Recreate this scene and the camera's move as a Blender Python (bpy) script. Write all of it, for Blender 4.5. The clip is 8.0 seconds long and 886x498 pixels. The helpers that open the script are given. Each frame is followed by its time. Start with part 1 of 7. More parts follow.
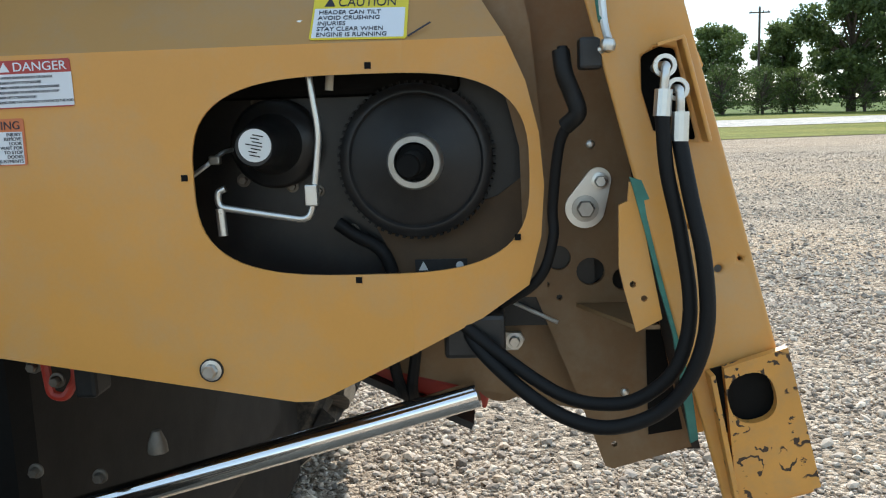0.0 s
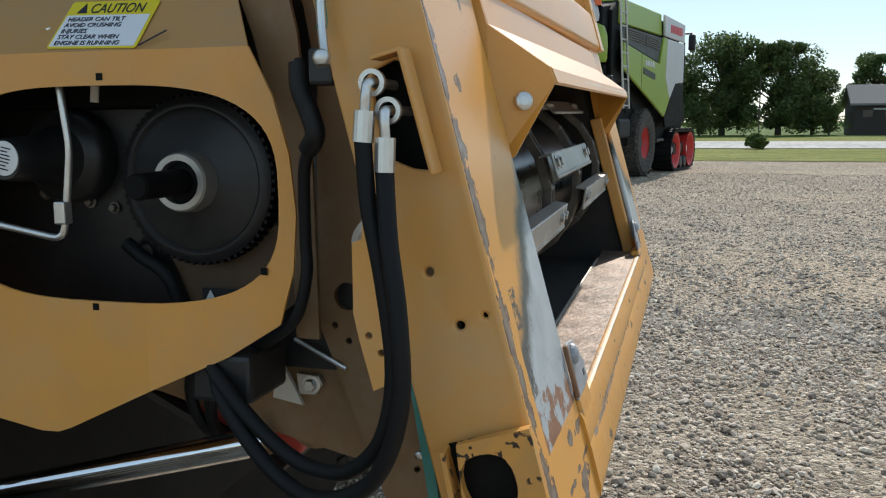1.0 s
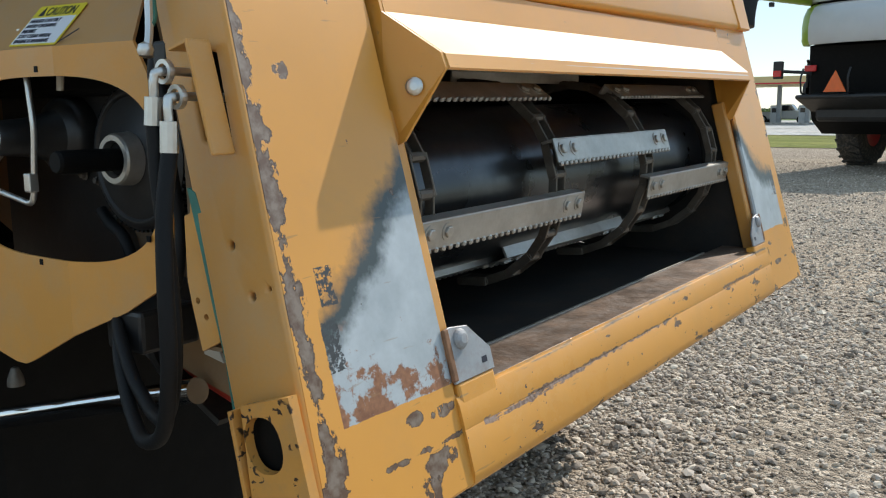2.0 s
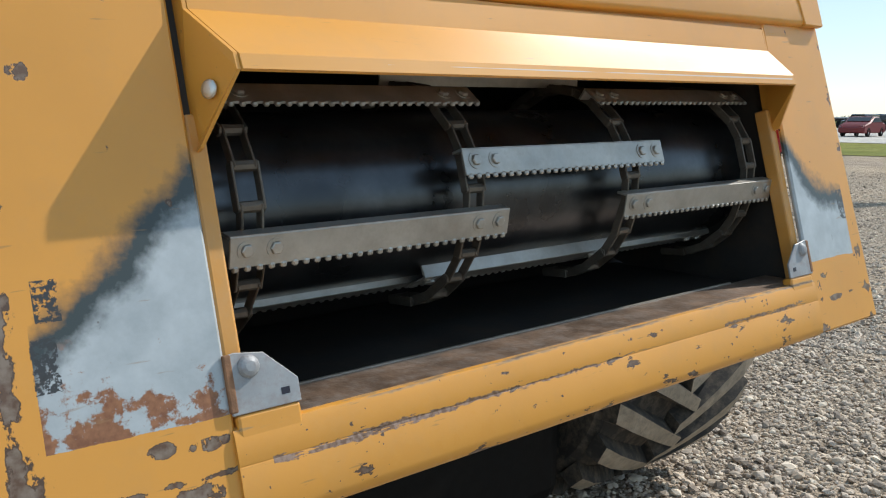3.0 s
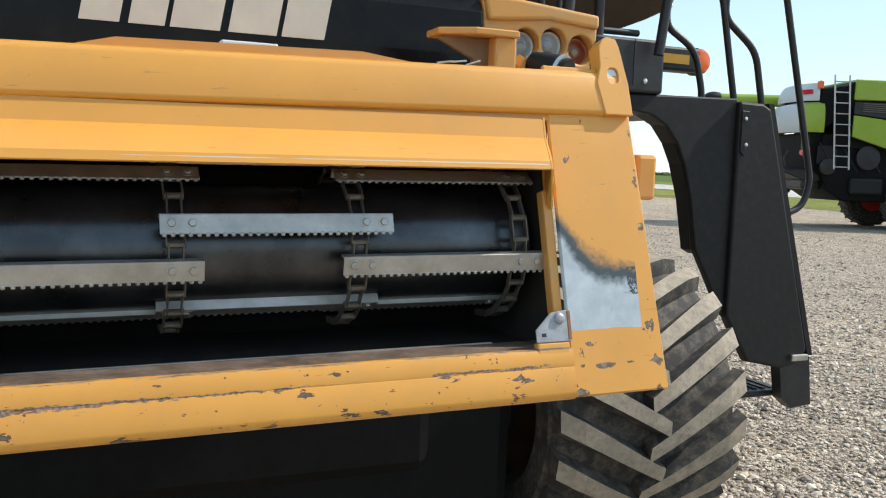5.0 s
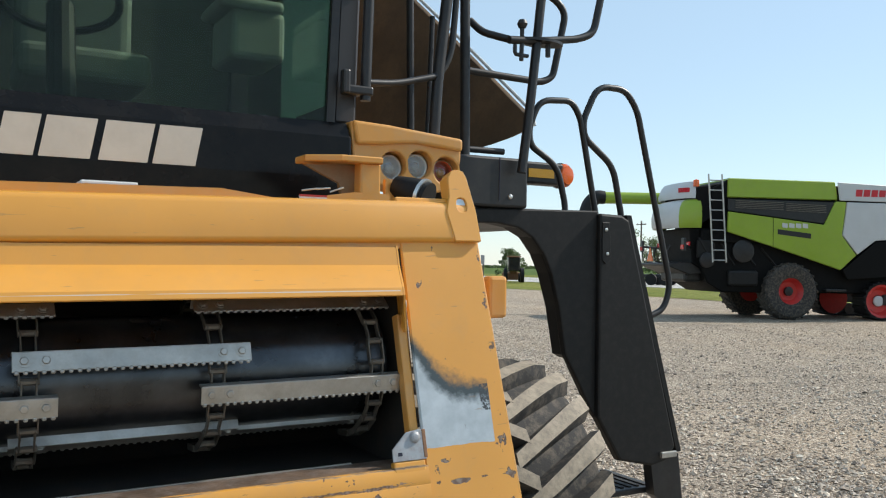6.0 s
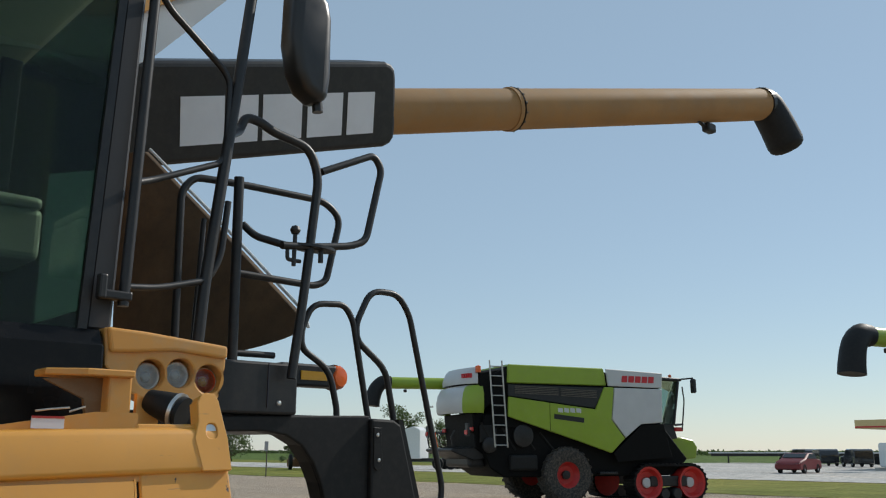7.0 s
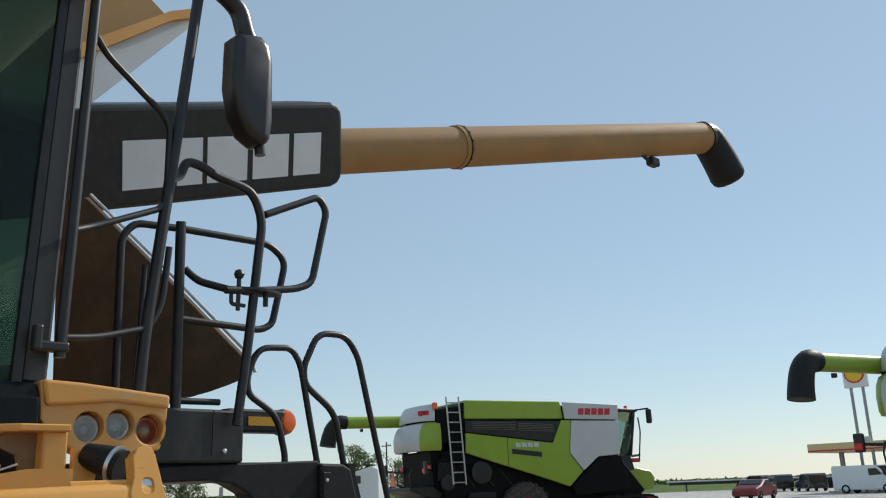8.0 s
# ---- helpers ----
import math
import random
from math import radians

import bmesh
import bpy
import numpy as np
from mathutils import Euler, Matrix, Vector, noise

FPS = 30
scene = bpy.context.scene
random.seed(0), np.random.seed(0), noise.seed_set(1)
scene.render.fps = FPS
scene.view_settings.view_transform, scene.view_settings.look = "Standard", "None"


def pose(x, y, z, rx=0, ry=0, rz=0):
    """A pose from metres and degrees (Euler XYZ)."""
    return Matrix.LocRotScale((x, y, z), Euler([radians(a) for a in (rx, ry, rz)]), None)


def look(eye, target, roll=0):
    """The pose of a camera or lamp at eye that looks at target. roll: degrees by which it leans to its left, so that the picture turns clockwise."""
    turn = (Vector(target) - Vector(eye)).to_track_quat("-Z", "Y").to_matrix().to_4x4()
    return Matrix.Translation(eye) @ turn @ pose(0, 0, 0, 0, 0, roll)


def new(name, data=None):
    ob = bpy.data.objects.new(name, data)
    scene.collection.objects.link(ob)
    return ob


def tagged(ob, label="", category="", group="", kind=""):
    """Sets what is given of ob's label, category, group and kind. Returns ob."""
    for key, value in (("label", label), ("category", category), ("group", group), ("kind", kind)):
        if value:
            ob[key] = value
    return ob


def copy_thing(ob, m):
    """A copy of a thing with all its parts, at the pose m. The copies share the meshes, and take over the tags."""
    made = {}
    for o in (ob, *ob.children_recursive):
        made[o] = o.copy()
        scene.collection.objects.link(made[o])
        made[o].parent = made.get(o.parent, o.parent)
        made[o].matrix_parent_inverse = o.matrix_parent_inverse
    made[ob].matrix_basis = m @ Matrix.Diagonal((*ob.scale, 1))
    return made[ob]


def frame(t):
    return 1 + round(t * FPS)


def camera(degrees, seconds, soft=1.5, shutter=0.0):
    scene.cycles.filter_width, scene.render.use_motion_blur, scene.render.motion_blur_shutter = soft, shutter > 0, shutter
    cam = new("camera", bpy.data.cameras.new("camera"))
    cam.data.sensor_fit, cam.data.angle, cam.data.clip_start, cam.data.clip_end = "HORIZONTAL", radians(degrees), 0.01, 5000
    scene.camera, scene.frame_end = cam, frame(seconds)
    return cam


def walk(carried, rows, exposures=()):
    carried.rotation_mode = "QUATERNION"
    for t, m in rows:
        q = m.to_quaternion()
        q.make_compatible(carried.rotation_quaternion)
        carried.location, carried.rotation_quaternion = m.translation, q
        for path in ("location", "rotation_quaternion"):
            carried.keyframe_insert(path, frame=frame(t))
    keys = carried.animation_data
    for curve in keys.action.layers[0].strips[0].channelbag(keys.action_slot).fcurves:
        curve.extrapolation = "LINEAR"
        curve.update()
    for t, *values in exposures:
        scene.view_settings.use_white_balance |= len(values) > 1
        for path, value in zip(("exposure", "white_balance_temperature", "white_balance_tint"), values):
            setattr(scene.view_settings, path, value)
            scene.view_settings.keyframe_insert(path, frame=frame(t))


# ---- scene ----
cam = camera(53.6, 8.0, soft=1.15)
PATH = [
    (0, (-1.897, 0.324, 1.447), (0.076, 0.436, 1.137), -2.0),
    (0.5, (-1.850, 0.078, 1.458), (0.099, 0.424, 1.172), -1.3),
    (1, (-1.689, -0.145, 1.450), (0.215, 0.400, 1.167), -0.4),
    (1.2, (-1.635, -0.237, 1.452), (0.238, 0.406, 1.168), -0.3),
    (2.3, (-1.391, -0.714, 1.438), (0.11, 0.567, 1.114), 0.4),
    (2.5, (-1.288, -0.757, 1.427), (0.173, 0.568, 1.097), 1.2),
    (3, (-1.077, -0.886, 1.449), (0.196, 0.626, 1.147), 0.3),
    (3.5, (-0.895, -1.183, 1.458), (0.095, 0.538, 1.214), -0.9),
    (4, (-0.696, -1.316, 1.465), (0.195, 0.462, 1.25), 0.3),
    (5.3, (-0.338, -1.79, 1.54), (0.424, 0.051, 1.365), 2.0),
    (5.5, (-0.332, -1.826, 1.558), (0.471, 0.002, 1.43), 1.5),
    (6, (-0.333, -1.833, 1.587), (0.645, -0.089, 1.622), 0.9),
    (6.5, (-0.303, -1.858, 1.652), (0.849, -0.244, 1.913), 0.1),
    (7, (-0.262, -1.87, 1.696), (1.065, -0.443, 2.143), -0.0),
    (7.5, (-0.231, -1.868, 1.709), (1.191, -0.567, 2.24), -1.2),
    (8, (-0.236, -1.901, 1.712), (1.153, -0.561, 2.237), -2.1),
]
EXPOSURES = [(0, .64), (0.6, .44), (1.2, .02), (2.4, .22), (3.0, .15), (3.5, .18), (4.0, .32), (5.5, .47), (6, .20), (6.5, -.22), (7.0, -.40), (7.5, -.56), (8, -.26)]
walk(cam, [(t, look(eye, target, roll)) for t, eye, target, roll in PATH], EXPOSURES)

# ---------------------------------------------------------------- world, sun
world = bpy.data.worlds.new("sky")
scene.world = world
world.use_nodes = True
wn = world.node_tree
sky = wn.nodes.new("ShaderNodeTexSky")
sky.sky_type = "NISHITA"
sky.sun_disc = False
SUN_AZ, SUN_EL = -6.0, 40.0        # degrees from +x towards +y, and up
sky.sun_elevation = radians(SUN_EL)
sky.sun_rotation = radians(90.0 - SUN_AZ)
sky.dust_density = 0.1
sky.air_density = 1.0
wn.nodes["Background"].inputs["Strength"].default_value = 0.15
haze = wn.nodes.new("ShaderNodeMix")      # thin summer haze evens out the sky
haze.data_type = "RGBA"
haze.inputs[0].default_value = 0.60
haze.inputs[7].default_value = (3.15, 4.25, 5.05, 1)
wn.links.new(sky.outputs[0], haze.inputs[6])
wn.links.new(haze.outputs[2], wn.nodes["Background"].inputs["Color"])
sun = new("sun", bpy.data.lights.new("sun", "SUN"))
sun.data.energy, sun.data.angle, sun.data.color = 4.0, radians(0.6), (1.0, 0.95, 0.87)
sx = math.cos(radians(SUN_EL)) * math.cos(radians(SUN_AZ))
sy = math.cos(radians(SUN_EL)) * math.sin(radians(SUN_AZ))
sun.matrix_world = look((sx * 50, sy * 50, math.sin(radians(SUN_EL)) * 50), (0, 0, 0))


# ---------------------------------------------------------------- materials
def nd(nt, kind, **inputs):
    n = nt.nodes.new("ShaderNode" + kind)
    for k, v in inputs.items():
        n.inputs[k.replace("_", " ")].default_value = v
    return n


def ramp(nt, fac, lo, hi, c0=(0, 0, 0, 1), c1=(1, 1, 1, 1)):
    r = nt.nodes.new("ShaderNodeValToRGB")
    r.color_ramp.elements[0].position, r.color_ramp.elements[1].position = lo, hi
    r.color_ramp.elements[0].color, r.color_ramp.elements[1].color = c0, c1
    nt.links.new(fac, r.inputs[0])
    return r.outputs[0]


def mixc(nt, fac, a, b):
    m = nt.nodes.new("ShaderNodeMix")
    m.data_type = "RGBA"
    for val, idx in ((fac, 0), (a, 6), (b, 7)):
        if isinstance(val, (float, int)):
            m.inputs[idx].default_value = val
        elif isinstance(val, tuple):
            m.inputs[idx].default_value = (*val[:3], 1)
        else:
            nt.links.new(val, m.inputs[idx])
    return m.outputs[2]


def mth(nt, op, a, b=0.0):
    m = nt.nodes.new("ShaderNodeMath")
    m.operation = op
    for i, v in enumerate((a, b)):
        if isinstance(v, (float, int)):
            m.inputs[i].default_value = v
        else:
            nt.links.new(v, m.inputs[i])
    return m.outputs[0]


def noise_tex(nt, vec, scale, detail=4.0, rough=0.55):
    n = nd(nt, "TexNoise", Scale=scale, Detail=detail, Roughness=rough)
    nt.links.new(vec, n.inputs["Vector"])
    return n.outputs["Fac"]


def material(name, color, rough=0.5, metal=0.0, vary=0.12, scale=8.0, fine=90.0, bump=0.05, dirt=None, dirt_amount=0.25, spec=0.5, coat=0.0):
    """A painted, cast or moulded surface: two scales of colour change, uneven gloss, fine relief and dirt."""
    m = bpy.data.materials.new(name)
    m.use_nodes = True
    nt = m.node_tree
    bs = nt.nodes["Principled BSDF"]
    co = nt.nodes.new("ShaderNodeTexCoord").outputs["Object"]
    big, small = noise_tex(nt, co, scale), noise_tex(nt, co, fine, 3.0)
    lo = tuple(c * (1 - vary) for c in color)
    hi = tuple(min(1.0, c * (1 + vary)) for c in color)
    col = mixc(nt, ramp(nt, big, 0.3, 0.7), lo, hi)
    if dirt:
        f = mth(nt, "MULTIPLY", ramp(nt, noise_tex(nt, co, scale * 2.3, 6.0, 0.7), 0.45, 0.75), dirt_amount)
        col = mixc(nt, f, col, dirt)
    col = mixc(nt, mth(nt, "MULTIPLY", ramp(nt, small, 0.35, 0.7), vary * 0.8), col, tuple(c * 0.7 for c in color))
    nt.links.new(col, bs.inputs["Base Color"])
    r = nt.nodes.new("ShaderNodeMapRange")
    r.inputs["To Min"].default_value, r.inputs["To Max"].default_value = max(0.03, rough - 0.12), min(1, rough + 0.12)
    nt.links.new(big, r.inputs["Value"])
    nt.links.new(r.outputs[0], bs.inputs["Roughness"])
    bs.inputs["Metallic"].default_value = metal
    bs.inputs["Specular IOR Level"].default_value = spec
    bs.inputs["Coat Weight"].default_value = coat
    if bump:
        b = nd(nt, "Bump", Strength=bump, Distance=0.004)
        nt.links.new(small, b.inputs["Height"])
        nt.links.new(b.outputs[0], bs.inputs["Normal"])
    return m


YEL = (0.72, 0.325, 0.045)
M_YELLOW = material("yellow_paint", (0.68, 0.318, 0.068), 0.40, vary=0.07, scale=3, fine=220, bump=0.02, dirt=(0.50, 0.36, 0.21), dirt_amount=0.5)
M_SHIELD_TOP = material("dust_laden_yellow_paint", (0.44, 0.235, 0.075), 0.5, vary=0.07, scale=3, fine=220, bump=0.02, dirt=(0.34, 0.27, 0.19), dirt_amount=0.5)
# Dusty yellow, its base colour lowered to carry the shade on set-back plates.
M_YELLOW_SHADED = material("dusty_shaded_yellow", (0.205, 0.115, 0.048), 0.6, vary=0.12, scale=6, fine=160, bump=0.04, dirt=(0.26, 0.2, 0.13), dirt_amount=0.5)
M_BLACK = material("black_paint", (0.012, 0.012, 0.013), 0.45, vary=0.3, scale=6, dirt=(0.08, 0.07, 0.055), dirt_amount=0.25)
M_BLACK_GLOSS = material("black_panel", (0.006, 0.006, 0.0065), 0.26, spec=0.18, vary=0.2, scale=5, bump=0.01, dirt=(0.05, 0.042, 0.032), dirt_amount=0.18)
M_PLASTIC = material("black_plastic", (0.010, 0.010, 0.010), 0.55, spec=0.3, vary=0.2, scale=12, fine=260, bump=0.04, dirt=(0.09, 0.08, 0.07), dirt_amount=0.12)
M_RUBBER = material("hose_rubber", (0.007, 0.007, 0.0075), 0.6, spec=0.25, vary=0.2, scale=25, fine=300, bump=0.15)
M_TYRE = material("tyre_rubber", (0.032, 0.030, 0.028), 0.85, vary=0.3, scale=7, fine=120, bump=0.25, dirt=(0.25, 0.20, 0.145), dirt_amount=0.72)
M_STEEL = material("bare_steel", (0.47, 0.455, 0.42), 0.42, 0.75, vary=0.18, scale=14, fine=180, bump=0.06, dirt=(0.30, 0.25, 0.19), dirt_amount=0.4)
M_ZINC = material("zinc_plate", (0.66, 0.66, 0.64), 0.32, 0.9, vary=0.1, scale=30, bump=0.02)
M_CHROME = material("chrome", (0.82, 0.82, 0.83), 0.07, 1.0, vary=0.02, bump=0.0)
M_DRUM = material("drum_steel", (0.088, 0.095, 0.104), 0.30, 0.9, vary=0.42, scale=8, fine=60, bump=0.04, dirt=(0.06, 0.05, 0.04), dirt_amount=0.25)
M_DARKSTEEL = material("oily_steel", (0.17, 0.15, 0.125), 0.5, 0.6, vary=0.35, scale=18, fine=140, bump=0.15, dirt=(0.10, 0.055, 0.025), dirt_amount=0.5)
M_RUSTFLOOR = material("rusty_floor", (0.20, 0.135, 0.095), 0.42, 0.35, vary=0.55, scale=14, fine=90, bump=0.3, dirt=(0.34, 0.30, 0.27), dirt_amount=0.75)
# Near-black brown that carries the shade of the mouth and recesses in its colour.
M_INNER = material("dark_inside_shade", (0.022, 0.02, 0.018), 0.7, vary=0.4, scale=7, dirt=(0.07, 0.04, 0.02), dirt_amount=0.5)
M_RED = material("red_paint", (0.38, 0.035, 0.02), 0.45, vary=0.15)
M_TEAL = material("teal_paint", (0.05, 0.20, 0.16), 0.6, vary=0.25, scale=30)
M_WHITE = material("white_paint", (0.72, 0.73, 0.72), 0.4, vary=0.05, dirt=(0.5, 0.47, 0.4), dirt_amount=0.2)
M_CREAM = material("cream_vinyl", (0.62, 0.58, 0.50), 0.45, vary=0.05, dirt=(0.4, 0.36, 0.3), dirt_amount=0.2)
M_DECAL_WHITE = material("decal_white", (0.74, 0.76, 0.80), 0.35, vary=0.03, bump=0.0)
M_DECAL_YELLOW = material("decal_yellow", (0.75, 0.60, 0.03), 0.35, vary=0.03, bump=0.0)
M_DECAL_RED = material("decal_red", (0.42, 0.04, 0.035), 0.35, vary=0.05, bump=0.0)
M_DECAL_ORANGE = material("decal_orange", (0.62, 0.17, 0.06), 0.35, vary=0.05, bump=0.0)
M_INK = material("ink", (0.015, 0.015, 0.03), 0.45, vary=0.05, bump=0.0)
M_GREEN = material("green_paint", (0.27, 0.385, 0.03), 0.35, vary=0.06, scale=2, bump=0.01, dirt=(0.3, 0.32, 0.12), dirt_amount=0.2)
M_GREY = material("light_grey_paint", (0.55, 0.56, 0.56), 0.4, vary=0.04, scale=2, bump=0.01)
M_LOGO_RED = material("red_vinyl", (0.55, 0.02, 0.03), 0.4, vary=0.05, bump=0.0)
M_RIM_RED = material("red_rim", (0.52, 0.03, 0.025), 0.4, vary=0.1)
M_ORANGE = material("orange_lens", (0.75, 0.13, 0.02), 0.2, vary=0.05, bump=0.0)
M_DULLRED = material("dull_red_reflector", (0.62, 0.12, 0.05), 0.35, vary=0.15, bump=0.0)
M_REDLENS = material("red_lens", (0.6, 0.02, 0.02), 0.2, vary=0.05, bump=0.0)
M_AUGER = material("weathered_yellow_tube", (0.37, 0.20, 0.072), 0.72, vary=0.12, scale=3, dirt=(0.3, 0.22, 0.13), dirt_amount=0.45)
M_MIRRORBACK = material("mirror_housing", (0.022, 0.021, 0.020), 0.35, vary=0.15, scale=14, fine=300, bump=0.03)
# Dirty brown with deep shade put into the base colour.
M_SHADED_DIRT = material("dirty_shaded_brown", (0.13, 0.078, 0.04), 0.8, vary=0.3, scale=4, dirt=(0.05, 0.035, 0.025), dirt_amount=0.6)
M_LUG = material("dusty_lit_lug", (0.33, 0.275, 0.205), 0.8, vary=0.22, scale=16, fine=90, bump=0.3, dirt=(0.06, 0.055, 0.05), dirt_amount=0.6)
M_SEAT = material("grey_seat_cloth", (0.18, 0.185, 0.185), 0.8, vary=0.1, scale=20)
M_CABBACK = material("dark_cab_lining", (0.085, 0.095, 0.088), 0.7, vary=0.2, scale=3)
M_CONSOLE = material("pale_console_plastic", (0.27, 0.28, 0.275), 0.5, vary=0.1, scale=8)
M_PILLAR = material("dark_pillar", (0.028, 0.028, 0.030), 0.5, vary=0.1, scale=4)


def glass(name, color, rough=0.02, ior=1.45):
    m = bpy.data.materials.new(name)
    m.use_nodes = True
    bs = m.node_tree.nodes["Principled BSDF"]
    bs.inputs["Base Color"].default_value = (*color, 1)
    bs.inputs["Transmission Weight"].default_value = 1.0
    bs.inputs["Roughness"].default_value = rough
    bs.inputs["IOR"].default_value = ior
    return m


M_SIDEGLASS = glass("dark_side_glass", (0.08, 0.125, 0.085), 0.02, 1.28)
M_GLASS = glass("tinted_glass", (0.34, 0.48, 0.35), 0.02, 1.28)
# Near-black; on holes and beneath the machine it stands in for shade.
M_NEAR_BLACK = material("near_black", (0.005, 0.005, 0.005), 0.6, spec=0.12, vary=0.3, scale=9, dirt=(0.022, 0.021, 0.02), dirt_amount=0.2)
M_HOUSING = material("black_enamel", (0.013, 0.013, 0.0135), 0.38, spec=0.45, vary=0.3, scale=9, dirt=(0.05, 0.045, 0.038), dirt_amount=0.35)
M_REFLECTOR = material("lamp_reflector", (0.92, 0.92, 0.90), 0.22, 0.35, vary=0.03, bump=0.0)
M_AMBER = material("amber_strip", (0.70, 0.36, 0.03), 0.35, vary=0.05, bump=0.0)
M_LENS = glass("clear_lens", (0.95, 0.97, 0.98), 0.05)


# ---------------------------------------------------------------- mesh helpers
def finish(bm, name, mat, parent=None, label="", m=None, smooth=False):
    me = bpy.data.meshes.new(name)
    if m is not None:
        bm.transform(m)
    bmesh.ops.recalc_face_normals(bm, faces=bm.faces)
    bm.to_mesh(me)
    bm.free()
    me.materials.append(mat)
    if smooth:
        for p in me.polygons:
            p.use_smooth = True
        me.set_sharp_from_angle(angle=radians(38))
    ob = new(name, me)
    if parent:
        ob.parent = parent
    if label:
        ob["label"] = label
    return ob


def part(name, bm, mat, parent, label="", m=None, smooth=False):
    return finish(bm, name, mat, parent, label, m, smooth)


def thing(name, label, category, group="", kind=""):
    ob = new(name)
    ob.empty_display_size = 0.1
    return tagged(ob, label, category, group, kind)


def box(c, s, bevel=0.0, segs=2, m=None, bm=None):
    """A block of size s round c, its edges rounded."""
    bm = bm or bmesh.new()
    t = Matrix.Translation(c) @ Matrix.Diagonal((*s, 1))
    if m is not None:
        t = m @ t
    made = bmesh.ops.create_cube(bm, size=1.0, matrix=t)["verts"]
    if bevel:
        edges = {e for v in made for e in v.link_edges}
        bmesh.ops.bevel(bm, geom=list(edges), offset=bevel, segments=segs, affect="EDGES", profile=0.5)
    return bm


def prism(outline, depth, holes=(), m=None, bevel=0.0, bm=None, segs=1):
    """A plate: an outline in x, y, with holes, made thick from z = 0 to z = depth."""
    own = bmesh.new()
    edges = []
    for loop in (outline, *holes):
        vs = [own.verts.new((*p, 0.0)) for p in loop]
        edges += [own.edges.new((a, b)) for a, b in zip(vs, vs[1:] + vs[:1])]
    if holes:
        bmesh.ops.triangle_fill(own, use_beauty=True, use_dissolve=False, edges=edges)
    else:
        own.faces.new([e.verts[0] for e in edges])
    made = bmesh.ops.extrude_face_region(own, geom=list(own.faces))["geom"]
    bmesh.ops.translate(own, verts=[v for v in made if isinstance(v, bmesh.types.BMVert)], vec=(0, 0, depth))
    if bevel:
        sharp = [e for e in own.edges if len(e.link_faces) == 2 and e.calc_face_angle(0) > 1.0]
        bmesh.ops.bevel(own, geom=sharp, offset=bevel, segments=segs, affect="EDGES", profile=0.5)
    if m is not None:
        own.transform(m)
    if bm is None:
        return own
    me = bpy.data.meshes.new("tmp")
    own.to_mesh(me)
    own.free()
    bm.from_mesh(me)
    bpy.data.meshes.remove(me)
    return bm


def smooth_path(points, steps=6):
    """A rounded line through the points (Catmull-Rom)."""
    p = [Vector(q) for q in points]
    p = [p[0] * 2 - p[1]] + p + [p[-1] * 2 - p[-2]]
    out = []
    for a, b, c, d in zip(p, p[1:], p[2:], p[3:]):
        for k in range(steps):
            t = k / steps
            out.append(0.5 * (2 * b + (c - a) * t + (2 * a - 5 * b + 4 * c - d) * t * t + (3 * b - a - 3 * c + d) * t ** 3))
    return out + [p[-2]]


def corner_path(points, r=0.05, steps=4):
    """A bent tube's line: straight runs with rounded corners of radius about r."""
    p = [Vector(q) for q in points]
    out = [p[0]]
    for a, b, c in zip(p, p[1:], p[2:]):
        u, w = (a - b), (c - b)
        k = min(r, u.length * 0.45, w.length * 0.45)
        s, e = b + u.normalized() * k, b + w.normalized() * k
        for i in range(steps + 1):
            t = i / steps
            out.append((1 - t) ** 2 * s + 2 * t * (1 - t) * b + t * t * e)
    return out + [p[-1]]


def tube(path, r, sides=10, bm=None, r_end=None):
    """A closed tube of radius r along a line of points."""
    bm = bm or bmesh.new()
    n = len(path)
    rings = []
    up = Vector((0.13, 0.27, 0.95))
    for i, q in enumerate(path):
        d = (path[min(i + 1, n - 1)] - path[max(i - 1, 0)]).normalized()
        a = (up - d * up.dot(d))
        if a.length < 0.1:
            a = Vector((1, 0, 0)) - d * d.x
        a.normalize()
        up = a
        b = d.cross(a)
        rr = r if r_end is None else r + (r_end - r) * i / (n - 1)
        rings.append([bm.verts.new(q + (a * math.cos(t) + b * math.sin(t)) * rr) for t in (2 * math.pi * k / sides for k in range(sides))])
    for a, b in zip(rings, rings[1:]):
        for k in range(sides):
            bm.faces.new((a[k], a[(k + 1) % sides], b[(k + 1) % sides], b[k]))
    bm.faces.new(rings[0][::-1])
    bm.faces.new(rings[-1])
    return bm


def lathe(profile, m=None, sides=32, bm=None):
    """A turned body: profile of (radius, height) about the z axis."""
    bm = bm or bmesh.new()
    rings = []
    for r, h in profile:
        if r < 1e-5:
            rings.append([bm.verts.new((0, 0, h))])
        else:
            rings.append([bm.verts.new((r * math.cos(t), r * math.sin(t), h)) for t in (2 * math.pi * k / sides for k in range(sides))])
    vs = [v for ring in rings for v in ring]
    for a, b in zip(rings, rings[1:]):
        for k in range(sides):
            j = (k + 1) % sides
            if len(a) == 1 and len(b) == 1:
                continue
            if len(a) == 1:
                bm.faces.new((a[0], b[j], b[k]))
            elif len(b) == 1:
                bm.faces.new((a[k], a[j], b[0]))
            else:
                bm.faces.new((a[k], a[j], b[j], b[k]))
    if m is not None:
        bmesh.ops.transform(bm, matrix=m, verts=vs)
    return bm


def disc_loop(cx, cy, r, n=20):
    return [(cx + r * math.cos(2 * math.pi * k / n), cy + r * math.sin(2 * math.pi * k / n)) for k in range(n)]


